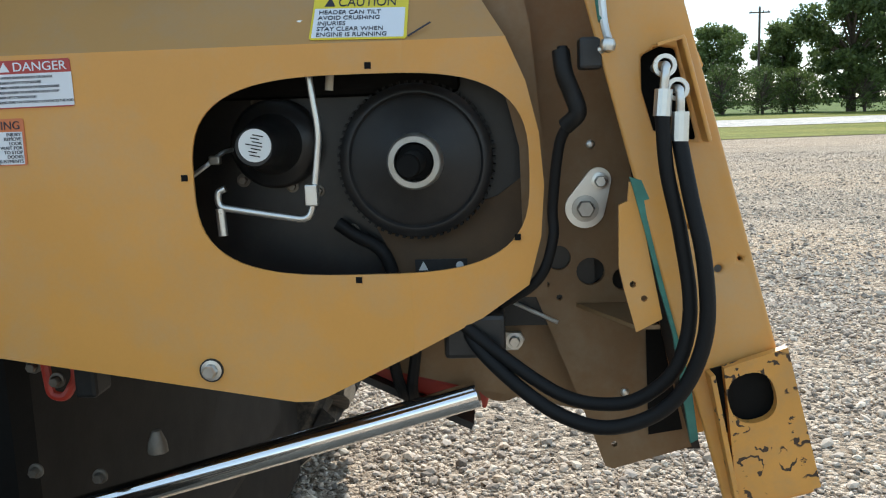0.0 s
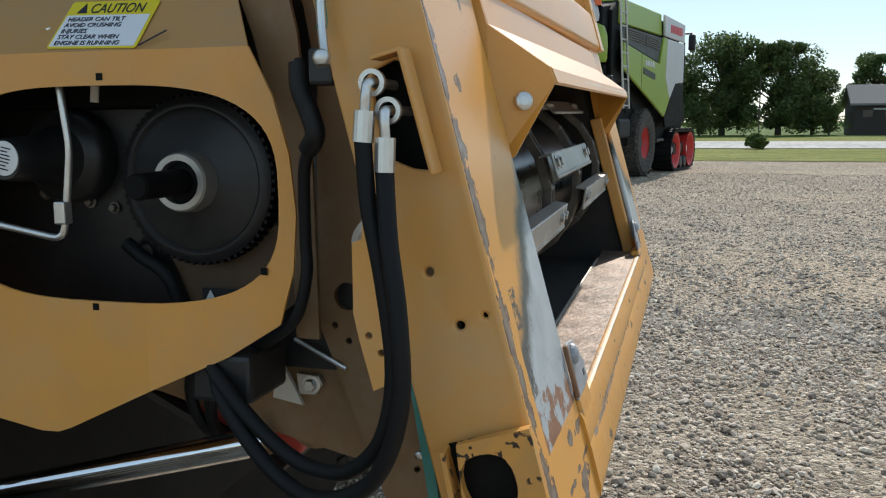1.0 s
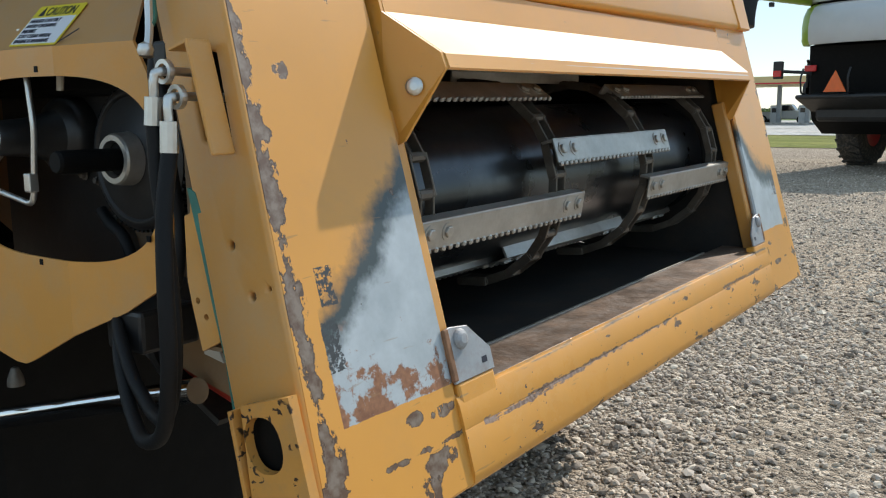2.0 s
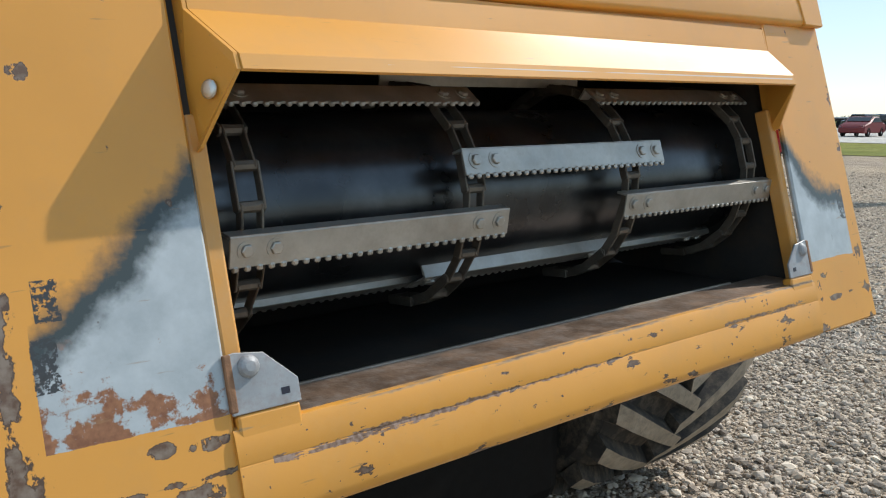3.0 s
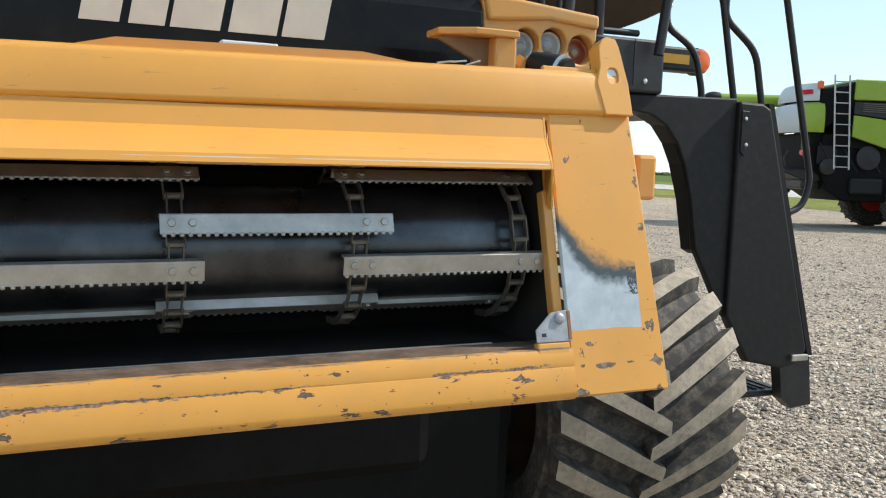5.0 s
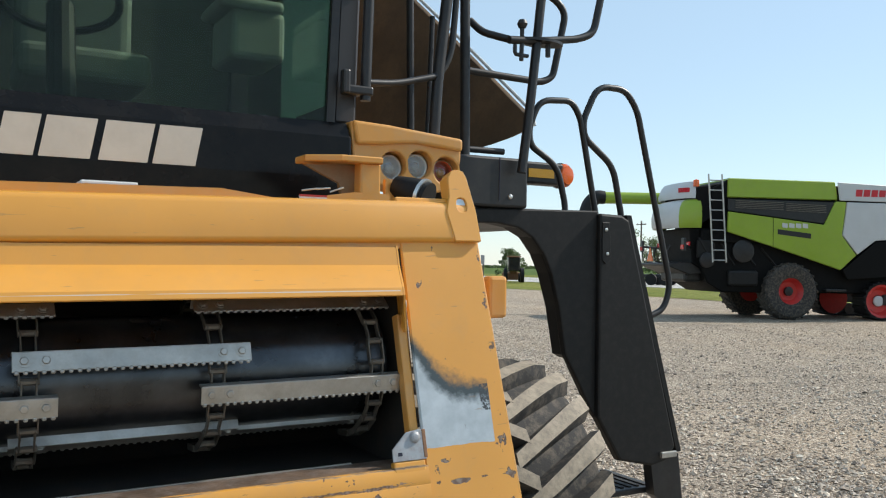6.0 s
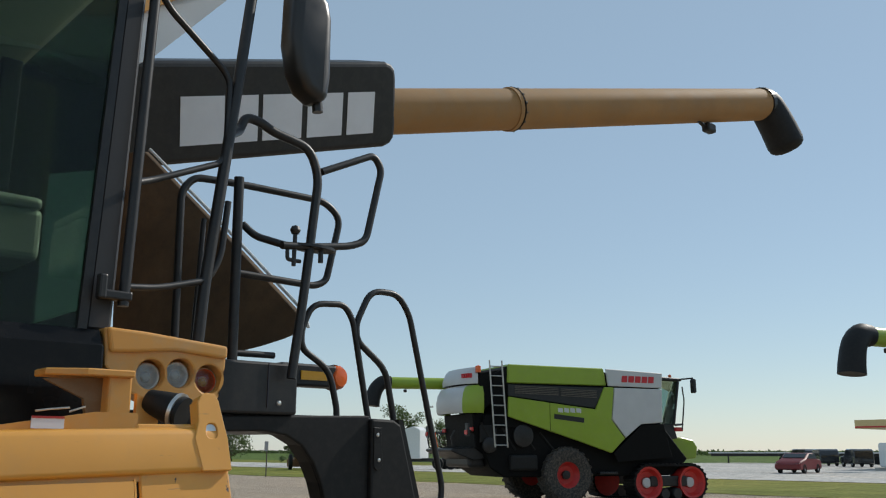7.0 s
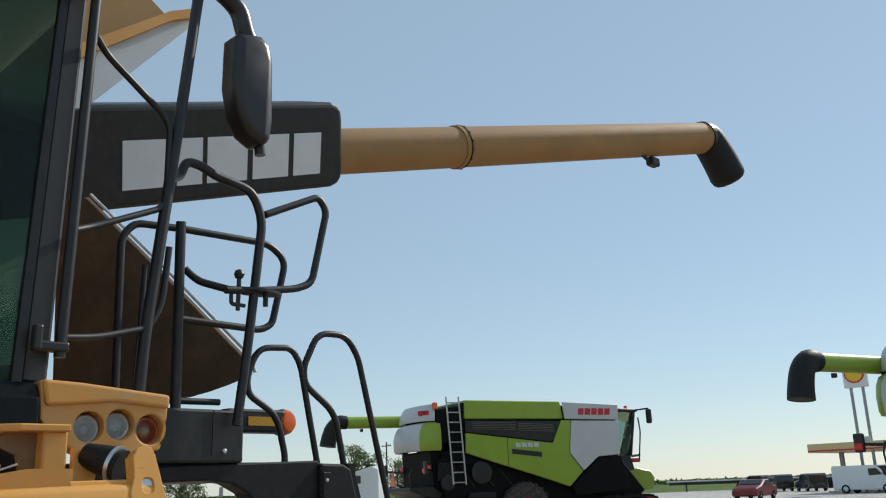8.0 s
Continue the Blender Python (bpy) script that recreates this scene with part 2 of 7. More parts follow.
def oval_loop(cx, cy, a, b, power, n=48):
    out = []
    for k in range(n):
        t = 2 * math.pi * k / n
        c, s = math.cos(t), math.sin(t)
        out.append((cx + a * math.copysign(abs(c) ** (2 / power), c), cy + b * math.copysign(abs(s) ** (2 / power), s)))
    return out


def side_m(x):
    """Maps (a, b, c) of a plate to y = a, z = b, x = x + c."""
    return Matrix(((0, 0, 1, x), (1, 0, 0, 0), (0, 1, 0, 0), (0, 0, 0, 1)))


def front_m(y):
    """Maps (a, b, c) of a plate to x = a, z = b, y = y - c (towards the front)."""
    return Matrix(((1, 0, 0, 0), (0, 0, -1, y), (0, 1, 0, 0), (0, 0, 0, 1)))


def axis_m(origin, direction):
    """Turns the z axis of a lathe to a direction."""
    return Matrix.Translation(origin) @ Vector(direction).normalized().to_track_quat("Z", "Y").to_matrix().to_4x4()


def bolt(parent, m, r=0.012, h=0.008, mat=None, name="bolt", hexed=False, label=""):
    if hexed:
        bm = lathe([(0, 0), (r * 1.5, 0), (r * 1.5, h * 0.25), (r * 0.98, h * 0.3)], m, 20)
        lathe([(r, h * 0.25), (r, h * 0.95), (r * 0.85, h * 1.15), (0, h * 1.15)], m, 6, bm)
    else:
        bm = lathe([(r, 0), (r * 0.98, h * 0.3), (r * 0.8, h * 0.7), (r * 0.45, h * 0.95), (0, h)], m, 16)
    return part(name, bm, mat or M_ZINC, parent, label)


def lettering(name, text, size, m, mat, parent, label="", align="LEFT", widen=1.0):
    cu = bpy.data.curves.new(name, "FONT")
    cu.body, cu.size, cu.extrude, cu.align_x, cu.space_character = text, size, 0.0004, align, 1.0
    tmp = bpy.data.objects.new(name, cu)
    me = bpy.data.meshes.new_from_object(tmp)
    me.name = name
    bpy.data.objects.remove(tmp)
    me.transform(m @ Matrix.Diagonal((widen, 1, 1, 1)))
    me.materials.clear()
    me.materials.append(mat)
    ob = new(name, me)
    ob.parent = parent
    if label:
        ob["label"] = label
    return ob


# ---------------------------------------------------------------- ground
def ground_material(name, base, alt, speck, scale, bump, contrast=0.7):
    m = bpy.data.materials.new(name)
    m.use_nodes = True
    nt = m.node_tree
    bs = nt.nodes["Principled BSDF"]
    co = nt.nodes.new("ShaderNodeTexCoord").outputs["Object"]
    v = nd(nt, "TexVoronoi", Scale=scale)
    nt.links.new(co, v.inputs["Vector"])
    v2 = nd(nt, "TexVoronoi", Scale=scale * 2.7)
    nt.links.new(co, v2.inputs["Vector"])
    big = noise_tex(nt, co, 0.35, 5.0)
    st = nt.nodes.new("ShaderNodeMapping")
    st.inputs["Scale"].default_value = (1.0, 0.3, 1.0)
    nt.links.new(co, st.inputs["Vector"])
    patch = noise_tex(nt, st.outputs[0], 0.9, 6.0, 0.65)
    col = mixc(nt, ramp(nt, big, 0.35, 0.65), base, alt)
    col = mixc(nt, mth(nt, "MULTIPLY", ramp(nt, patch, 0.47, 0.64), 0.72), col, tuple(c * 0.5 for c in base))
    col = mixc(nt, mth(nt, "MULTIPLY", ramp(nt, noise_tex(nt, st.outputs[0], 5.0, 5.0, 0.7), 0.45, 0.60), 0.55), col, tuple(c * 0.5 for c in base))
    col = mixc(nt, mth(nt, "MULTIPLY", ramp(nt, noise_tex(nt, st.outputs[0], 0.22, 5.0, 0.6), 0.48, 0.66), 0.6), col, tuple(c * w for c, w in zip(alt, (1.22, 1.10, 0.95))))
    sep = nt.nodes.new("ShaderNodeSeparateColor")
    nt.links.new(v.outputs["Color"], sep.inputs[0])
    col = mixc(nt, mth(nt, "MULTIPLY", ramp(nt, sep.outputs[0], 0.35, 0.95), contrast), col, speck)
    col = mixc(nt, mth(nt, "MULTIPLY", ramp(nt, sep.outputs[2], 0.45, 0.9), contrast), col, tuple(c * 0.38 for c in base))
    sep2 = nt.nodes.new("ShaderNodeSeparateColor")
    nt.links.new(v2.outputs["Color"], sep2.inputs[0])
    col = mixc(nt, mth(nt, "MULTIPLY", sep2.outputs[1], 0.45), col, tuple(c * 0.45 for c in base))
    nt.links.new(col, bs.inputs["Base Color"])
    bs.inputs["Roughness"].default_value = 0.9
    bs.inputs["Specular IOR Level"].default_value = 0.08
    h = mth(nt, "ADD", mth(nt, "MULTIPLY", v.outputs["Distance"], 1.0), mth(nt, "MULTIPLY", v2.outputs["Distance"], 0.5))
    b = nd(nt, "Bump", Strength=bump, Distance=0.02)
    nt.links.new(h, b.inputs["Height"])
    b.invert = True
    nt.links.new(b.outputs[0], bs.inputs["Normal"])
    return m


M_GRAVEL = ground_material("gravel", (0.445, 0.36, 0.275), (0.58, 0.47, 0.355), (0.84, 0.715, 0.572), 36, 1.0, 0.85)
M_GRASS = ground_material("mown_grass", (0.17, 0.20, 0.035), (0.31, 0.29, 0.085), (0.24, 0.27, 0.055), 6, 0.8, 0.45)
M_FIELD = ground_material("far_grass", (0.10, 0.17, 0.035), (0.15, 0.21, 0.05), (0.12, 0.17, 0.04), 0.8, 0.5)
M_ROAD = ground_material("pale_concrete", (0.62, 0.60, 0.56), (0.68, 0.66, 0.62), (0.58, 0.56, 0.53), 3, 0.15)


def sheet(name, x0, x1, y0, y1, z, mat, nx=1, ny=1):
    bm = bmesh.new()
    grid = [[bm.verts.new((x0 + (x1 - x0) * i / nx, y0 + (y1 - y0) * j / ny, z)) for j in range(ny + 1)] for i in range(nx + 1)]
    for i in range(nx):
        for j in range(ny):
            bm.faces.new((grid[i][j], grid[i + 1][j], grid[i + 1][j + 1], grid[i][j + 1]))
    return finish(bm, name, mat)


tagged(sheet("ground", -2500, 2500, -2500, 2500, 0.0, M_GRAVEL, 8, 8), "grey and tan crushed stone yard", "ground", kind="structure")


def strip(name, x0, x1, z, mat, label, category, wob=0.0, lean=0.0):
    """A strip along y whose edges wander a little."""
    rnd = random.Random(name)
    bm = bmesh.new()
    n = 260
    rows = []
    for k in range(n + 1):
        y = -700 + 1500 * k / n
        a = rnd.uniform(-wob, wob)
        b = rnd.uniform(-wob, wob)
        rows.append((bm.verts.new((x0 + a + lean * y, y, z)), bm.verts.new((x1 + b + lean * y, y, z))))
    for p, q in zip(rows, rows[1:]):
        bm.faces.new((p[0], p[1], q[1], q[0]))
    return tagged(finish(bm, name, mat), label, category, kind="structure")


strip("grass_verge", 32.5, 700, 0.02, M_GRASS, "mown grass verge, yellowing in patches", "grass", 0.5)
strip("road", 48, 66, 0.045, M_ROAD, "pale concrete road running past the yard", "road", 0.05)
forecourt = bmesh.new()
for p in ((64, 6), (108, 10), (112, 60), (80, 72), (64, 72)):
    forecourt.verts.new((*p, 0.055))
forecourt.faces.new(forecourt.verts[:])
tagged(finish(forecourt, "forecourt", M_ROAD), "pale concrete forecourt of the filling station", "pavement", kind="structure")
strip("far_field", 84, 2400, 0.03, M_FIELD, "flat green field beyond the road", "field", 1.0)

# ---------------------------------------------------------------- feeder face frame
TILT = radians(15.0)
FACE = Matrix(((1, 0, 0, 0), (0, math.sin(TILT), -math.cos(TILT), 0), (0, math.cos(TILT), math.sin(TILT), 1.17), (0, 0, 0, 1))) @ Matrix.Rotation(radians(0.7), 4, "Z")


def face_material(name, patches):
    """Yellow paint, chipped; with patches: grey primer at the lower corners, dark overspray and rust."""
    m = bpy.data.materials.new(name)
    m.use_nodes = True
    nt = m.node_tree
    bs = nt.nodes["Principled BSDF"]
    co = nt.nodes.new("ShaderNodeTexCoord").outputs["Object"]
    sp = nt.nodes.new("ShaderNodeSeparateXYZ")
    nt.links.new(co, sp.inputs[0])
    x, v = sp.outputs[0], sp.outputs[1]
    ax = mth(nt, "ABSOLUTE", x)
    wob = mth(nt, "SUBTRACT", noise_tex(nt, co, 14, 4.0, 0.6), 0.5)
    fine = mth(nt, "SUBTRACT", noise_tex(nt, co, 70, 4.0, 0.6), 0.5)
    # height of the paint edge over x
    left = mth(nt, "LESS_THAN", x, 0.0)
    bow = mth(nt, "ADD", mth(nt, "MULTIPLY", mth(nt, "EXPONENT", mth(nt, "MULTIPLY", mth(nt, "SUBTRACT", ax, 0.655), -16.0)), 0.115), 0.09)
    slope = mth(nt, "SUBTRACT", 0.220, mth(nt, "MULTIPLY", mth(nt, "SUBTRACT", ax, 0.656), 0.92))
    vb = mth(nt, "ADD", mth(nt, "MULTIPLY", left, slope), mth(nt, "MULTIPLY", mth(nt, "SUBTRACT", 1.0, left), bow))
    d = mth(nt, "ADD", mth(nt, "SUBTRACT", v, vb), mth(nt, "ADD", mth(nt, "MULTIPLY", wob, 0.07), mth(nt, "MULTIPLY", fine, 0.03)))
    big, small = noise_tex(nt, co, 3.0), noise_tex(nt, co, 160, 3.0)
    yel = mixc(nt, ramp(nt, big, 0.3, 0.7), tuple(c * 0.93 for c in YEL), tuple(c * 1.05 for c in YEL))
    yel = mixc(nt, mth(nt, "MULTIPLY", ramp(nt, noise_tex(nt, co, 9, 6.0, 0.7), 0.5, 0.8), 0.22), yel, (0.42, 0.27, 0.12))
    # dark overspray band, soft on the paint side
    band = ramp(nt, mth(nt, "ADD", d, 0.5), 0.505, 0.54, (1, 1, 1, 1), (0, 0, 0, 1))
    inside = mth(nt, "MULTIPLY", mth(nt, "GREATER_THAN", v, mth(nt, "ADD", mth(nt, "SUBTRACT", -0.027, mth(nt, "MULTIPLY", left, 0.019)), mth(nt, "MULTIPLY", wob, 0.012))), mth(nt, "LESS_THAN", ax, 0.848))
    inside = mth(nt, "MULTIPLY", inside, 1.0 if patches else 0.0)
    band = mth(nt, "MULTIPLY", band, inside)
    col = mixc(nt, band, yel, (0.035, 0.05, 0.052))
    prim = mixc(nt, ramp(nt, noise_tex(nt, co, 18, 5.0, 0.6), 0.3, 0.7), (0.35, 0.395, 0.42), (0.50, 0.55, 0.58))
    white = ramp(nt, mth(nt, "ADD", d, 0.5), 0.462, 0.492, (1, 1, 1, 1), (0, 0, 0, 1))
    white = mth(nt, "MULTIPLY", white, inside)
    col = mixc(nt, white, col, prim)
    # rust over the primer, most near its foot and on the outer side
    rz = mth(nt, "ADD", mth(nt, "MULTIPLY", mth(nt, "ADD", v, 0.06), 2.3), mth(nt, "MULTIPLY", mth(nt, "ADD", x, 0.86), 0.7))
    rust_n = mth(nt, "SUBTRACT", noise_tex(nt, co, 26, 7.0, 0.68), rz)
    rust = mth(nt, "MULTIPLY", ramp(nt, rust_n, 0.31, 0.36), mth(nt, "GREATER_THAN", 0.0, x))
    rustc = mixc(nt, ramp(nt, noise_tex(nt, co, 90, 4.0), 0.35, 0.65), (0.20, 0.075, 0.03), (0.33, 0.14, 0.06))
    col = mixc(nt, mth(nt, "MULTIPLY", rust, white), col, rustc)
    # black scuff blocks beside the primer
    sm = 0.0
    for cx, v0, v1 in ((-0.827, 0.085, 0.128), (-0.836, 0.015, 0.07), (0.834, 0.05, 0.115)):
        a = mth(nt, "LESS_THAN", mth(nt, "ABSOLUTE", mth(nt, "SUBTRACT", x, cx)), 0.013)
        b = mth(nt, "LESS_THAN", mth(nt, "ABSOLUTE", mth(nt, "SUBTRACT", v, (v0 + v1) / 2)), (v1 - v0) / 2)
        sm = mth(nt, "ADD", sm, mth(nt, "MULTIPLY", a, b))
    scuff = mth(nt, "MULTIPLY", mth(nt, "MULTIPLY", sm, ramp(nt, noise_tex(nt, co, 110, 5.0, 0.7), 0.46, 0.50)), 1.0 if patches else 0.0)
    col = mixc(nt, scuff, col, (0.03, 0.032, 0.035))
    # chips: worn outer edges and scattered knocks
    sc = nt.nodes.new("ShaderNodeVectorMath")
    sc.operation = "MULTIPLY"
    sc.inputs[1].default_value = (1.0, 0.7, 1.0) if patches else (0.45, 1.3, 1.3)
    nt.links.new(co, sc.inputs[0])
    edge = mth(nt, "SUBTRACT", 1.0, mth(nt, "MULTIPLY", mth(nt, "ABSOLUTE", mth(nt, "SUBTRACT", ax, 0.876)), 40.0))
    edge = mth(nt, "MULTIPLY", mth(nt, "MAXIMUM", edge, 0.0), mth(nt, "ADD", mth(nt, "MULTIPLY", mth(nt, "GREATER_THAN", 0.0, x), 0.17), 0.11))
    edge = mth(nt, "MULTIPLY", edge, 1.0 if patches else 0.0)
    low = mth(nt, "MULTIPLY", mth(nt, "MAXIMUM", mth(nt, "SUBTRACT", -0.045, v), 0.0), mth(nt, "SUBTRACT", 0.95, mth(nt, "MULTIPLY", mth(nt, "GREATER_THAN", x, 0.0), 0.6)) if patches else 0.65)
    chip_n = mth(nt, "ADD", mth(nt, "ADD", noise_tex(nt, sc.outputs[0], 24, 8.0, 0.62), edge), low)
    sx = nt.nodes.new("ShaderNodeVectorMath")
    sx.operation = "MULTIPLY"
    sx.inputs[1].default_value = (0.12, 1.0, 1.0)
    nt.links.new(co, sx.inputs[0])
    long_n = noise_tex(nt, sx.outputs[0], 45, 5.0, 0.6)
    gaps = ramp(nt, noise_tex(nt, sx.outputs[0], 16, 3.0, 0.6), 0.32, 0.46)
    line = mth(nt, "MAXIMUM", mth(nt, "SUBTRACT", 1.0, mth(nt, "MULTIPLY", mth(nt, "ABSOLUTE", mth(nt, "ADD", v, mth(nt, "ADD", 0.107, mth(nt, "MULTIPLY", wob, 0.010)))), 190.0)), 0.0)
    if patches:
        # two large knocks below the primer and rub marks at the far corner
        for cx, cv, rx, rv in ((-0.736, -0.068, 0.020, 0.012), (-0.682, -0.072, 0.030, 0.010), (-0.700, -0.126, 0.040, 0.016), (-0.821, 0.342, 0.016, 0.013), (0.739, -0.111, 0.032, 0.008), (0.677, -0.090, 0.010, 0.034), (0.706, -0.059, 0.022, 0.008), (0.674, -0.168, 0.022, 0.014)):
            dx = mth(nt, "POWER", mth(nt, "ABSOLUTE", mth(nt, "DIVIDE", mth(nt, "SUBTRACT", x, cx), rx)), 2.0)
            dv = mth(nt, "POWER", mth(nt, "ABSOLUTE", mth(nt, "DIVIDE", mth(nt, "SUBTRACT", v, cv), rv)), 2.0)
            spot = mth(nt, "MAXIMUM", mth(nt, "SUBTRACT", 1.0, mth(nt, "ADD", dx, dv)), 0.0)
            chip_n = mth(nt, "ADD", chip_n, mth(nt, "MULTIPLY", mth(nt, "MINIMUM", mth(nt, "MULTIPLY", spot, 1.6), 1.0), mth(nt, "MULTIPLY", noise_tex(nt, co, 85, 6.0, 0.75), 0.34)))
    chip_n = mth(nt, "ADD", chip_n, mth(nt, "MULTIPLY", mth(nt, "MULTIPLY", line, gaps), mth(nt, "MULTIPLY", long_n, 0.25 if patches else 0.12)))
    fold = mth(nt, "MULTIPLY", mth(nt, "MAXIMUM", mth(nt, "SUBTRACT", 1.0, mth(nt, "MULTIPLY", mth(nt, "ABSOLUTE", mth(nt, "SUBTRACT", v, 0.3405)), 480.0)), 0.0), gaps)
    fold = mth(nt, "MULTIPLY", ramp(nt, fold, 0.30, 0.42), 0.0 if patches else 0.85)
    fold = mth(nt, "MULTIPLY", fold, mth(nt, "MULTIPLY", mth(nt, "LESS_THAN", ax, 0.60), mth(nt, "GREATER_THAN", x, -0.40)))
    col = mixc(nt, fold, col, (0.62, 0.58, 0.52))
    block = mth(nt, "MULTIPLY", mth(nt, "GREATER_THAN", ax, 0.9068), mth(nt, "LESS_THAN", x, 0.0))
    chip_n = mth(nt, "ADD", chip_n, mth(nt, "MULTIPLY", block, 0.075))
    scr_n = noise_tex(nt, sx.outputs[0], 120, 3.0, 0.5)
    col = mixc(nt, mth(nt, "MULTIPLY", ramp(nt, scr_n, 0.69, 0.73), 0.45), col, (0.30, 0.17, 0.07))
    if not patches:
        # one long rub along the beam, broad at one end and thinning out
        first = mth(nt, "MINIMUM", mth(nt, "MAXIMUM", mth(nt, "MULTIPLY", mth(nt, "SUBTRACT", 0.16, x), 1.6), 0.0), 1.0)
        first = mth(nt, "MULTIPLY", first, mth(nt, "GREATER_THAN", x, -0.612))
        second = mth(nt, "MULTIPLY", mth(nt, "MULTIPLY", mth(nt, "GREATER_THAN", x, 0.31), mth(nt, "LESS_THAN", x, 0.61)), 0.75)
        broken = ramp(nt, noise_tex(nt, sx.outputs[0], 90, 4.0, 0.7), 0.36, 0.52)
        run = mth(nt, "MULTIPLY", mth(nt, "MULTIPLY", mth(nt, "ADD", first, second), broken), 0.0062)
        off = mth(nt, "ABSOLUTE", mth(nt, "ADD", mth(nt, "ADD", v, mth(nt, "SUBTRACT", 0.1060, mth(nt, "MULTIPLY", x, 0.005))), mth(nt, "MULTIPLY", fine, 0.013)))
        rub = ramp(nt, mth(nt, "ADD", 0.5, mth(nt, "MULTIPLY", mth(nt, "SUBTRACT", run, off), 60.0)), 0.48, 0.56)
        col = mixc(nt, mth(nt, "MULTIPLY", rub, 0.9), col, mixc(nt, ramp(nt, noise_tex(nt, co, 150, 4.0), 0.42, 0.62), (0.085, 0.05, 0.04), (0.25, 0.19, 0.17)))
        # worn upper roll: a dark scrape with a pale rim
        near = mth(nt, "ABSOLUTE", mth(nt, "ADD", mth(nt, "ADD", v, 0.0655), mth(nt, "MULTIPLY", fine, 0.006)))
        torn = ramp(nt, noise_tex(nt, sx.outputs[0], 55, 4.0, 0.7), 0.44, 0.56)
        col = mixc(nt, mth(nt, "MULTIPLY", ramp(nt, near, 0.0022, 0.0034, (1, 1, 1, 1), (0, 0, 0, 1)), mth(nt, "MULTIPLY", torn, 0.8)), col, (0.62, 0.50, 0.33))
        col = mixc(nt, mth(nt, "MULTIPLY", ramp(nt, near, 0.0006, 0.0014, (1, 1, 1, 1), (0, 0, 0, 1)), torn), col, (0.11, 0.065, 0.04))
        # speckle of small dark knocks
        speck_n = mth(nt, "ADD", noise_tex(nt, co, 75, 2.0, 0.5), mth(nt, "MULTIPLY", noise_tex(nt, co, 7, 2.0, 0.5), 0.22))
        col = mixc(nt, mth(nt, "MULTIPLY", ramp(nt, speck_n, 0.845, 0.855), mth(nt, "LESS_THAN", v, 0.24)), col, (0.10, 0.06, 0.04))
    if not patches:
        chip_n = mth(nt, "SUBTRACT", chip_n, mth(nt, "MULTIPLY", mth(nt, "GREATER_THAN", v, 0.24), 0.045))
    chip = ramp(nt, chip_n, 0.672, 0.682)
    core = ramp(nt, chip_n, 0.70, 0.715)
    chipc = mixc(nt, ramp(nt, noise_tex(nt, co, 60, 5.0), 0.4, 0.62), (0.12, 0.066, 0.04), (0.235, 0.185, 0.145))
    chipc = mixc(nt, core, (0.085, 0.05, 0.032), chipc)
    col = mixc(nt, mth(nt, "MULTIPLY", chip, mth(nt, "SUBTRACT", 1.0, mth(nt, "MULTIPLY", white, 0.7))), col, chipc)
    nt.links.new(col, bs.inputs["Base Color"])
    rr = nt.nodes.new("ShaderNodeMapRange")
    rr.inputs["To Min"].default_value, rr.inputs["To Max"].default_value = 0.34, 0.48
    bs.inputs["Coat Weight"].default_value = 0.45
    bs.inputs["Coat Roughness"].default_value = 0.3
    nt.links.new(big, rr.inputs["Value"])
    rough = mth(nt, "ADD", rr.outputs[0], mth(nt, "MULTIPLY", mth(nt, "ADD", chip, rust), 0.25))
    nt.links.new(rough, bs.inputs["Roughness"])
    hgt = mth(nt, "SUBTRACT", mth(nt, "MULTIPLY", small, 0.04), mth(nt, "MULTIPLY", chip, 0.25))
    hgt = mth(nt, "ADD", hgt, mth(nt, "MULTIPLY", noise_tex(nt, co, 5, 2.0), 0.5))
    b = nd(nt, "Bump", Strength=0.35, Distance=0.004)
    nt.links.new(hgt, b.inputs["Height"])
    nt.links.new(b.outputs[0], bs.inputs["Normal"])
    return m


M_PANEL = face_material("worn_yellow_panel", True)
M_FACE = face_material("worn_yellow_face", False)


def chipped_material(name):
    """Yellow paint with burnt weld lines and dark chips."""
    m = material(name, (0.68, 0.318, 0.068), 0.45, vary=0.08, scale=9, fine=220, bump=0.03, dirt=(0.40, 0.27, 0.14), dirt_amount=0.5)
    nt = m.node_tree
    bs = nt.nodes["Principled BSDF"]
    old = bs.inputs["Base Color"].links[0].from_socket
    co = nt.nodes.new("ShaderNodeTexCoord").outputs["Object"]
    n = noise_tex(nt, co, 26, 3.0, 0.6)
    lines = mth(nt, "LESS_THAN", mth(nt, "ABSOLUTE", mth(nt, "SUBTRACT", n, 0.5)), mth(nt, "MULTIPLY", noise_tex(nt, co, 70, 3.0), 0.05))
    lines = mth(nt, "MULTIPLY", lines, ramp(nt, noise_tex(nt, co, 33, 2.0), 0.53, 0.56))
    spots = ramp(nt, noise_tex(nt, co, 60, 5.0, 0.6), 0.67, 0.685)
    col = mixc(nt, mth(nt, "MAXIMUM", lines, spots), old, (0.045, 0.025, 0.016))
    nt.links.new(col, bs.inputs["Base Color"])
    return m


M_CHIPPED = chipped_material("chipped_yellow")
M_RUST = material("rust", (0.27, 0.14, 0.075), 0.85, vary=0.3, scale=40, fine=200, bump=0.3)
M_BAREPLATE = material("bare_primed_plate", (0.36, 0.38, 0.40), 0.5, 0.2, vary=0.15, scale=25, bump=0.05, dirt=(0.22, 0.12, 0.07), dirt_amount=0.5)

combine = thing("combine_harvester", "yellow and black combine harvester with bare feeder house, no header", "combine harvester")


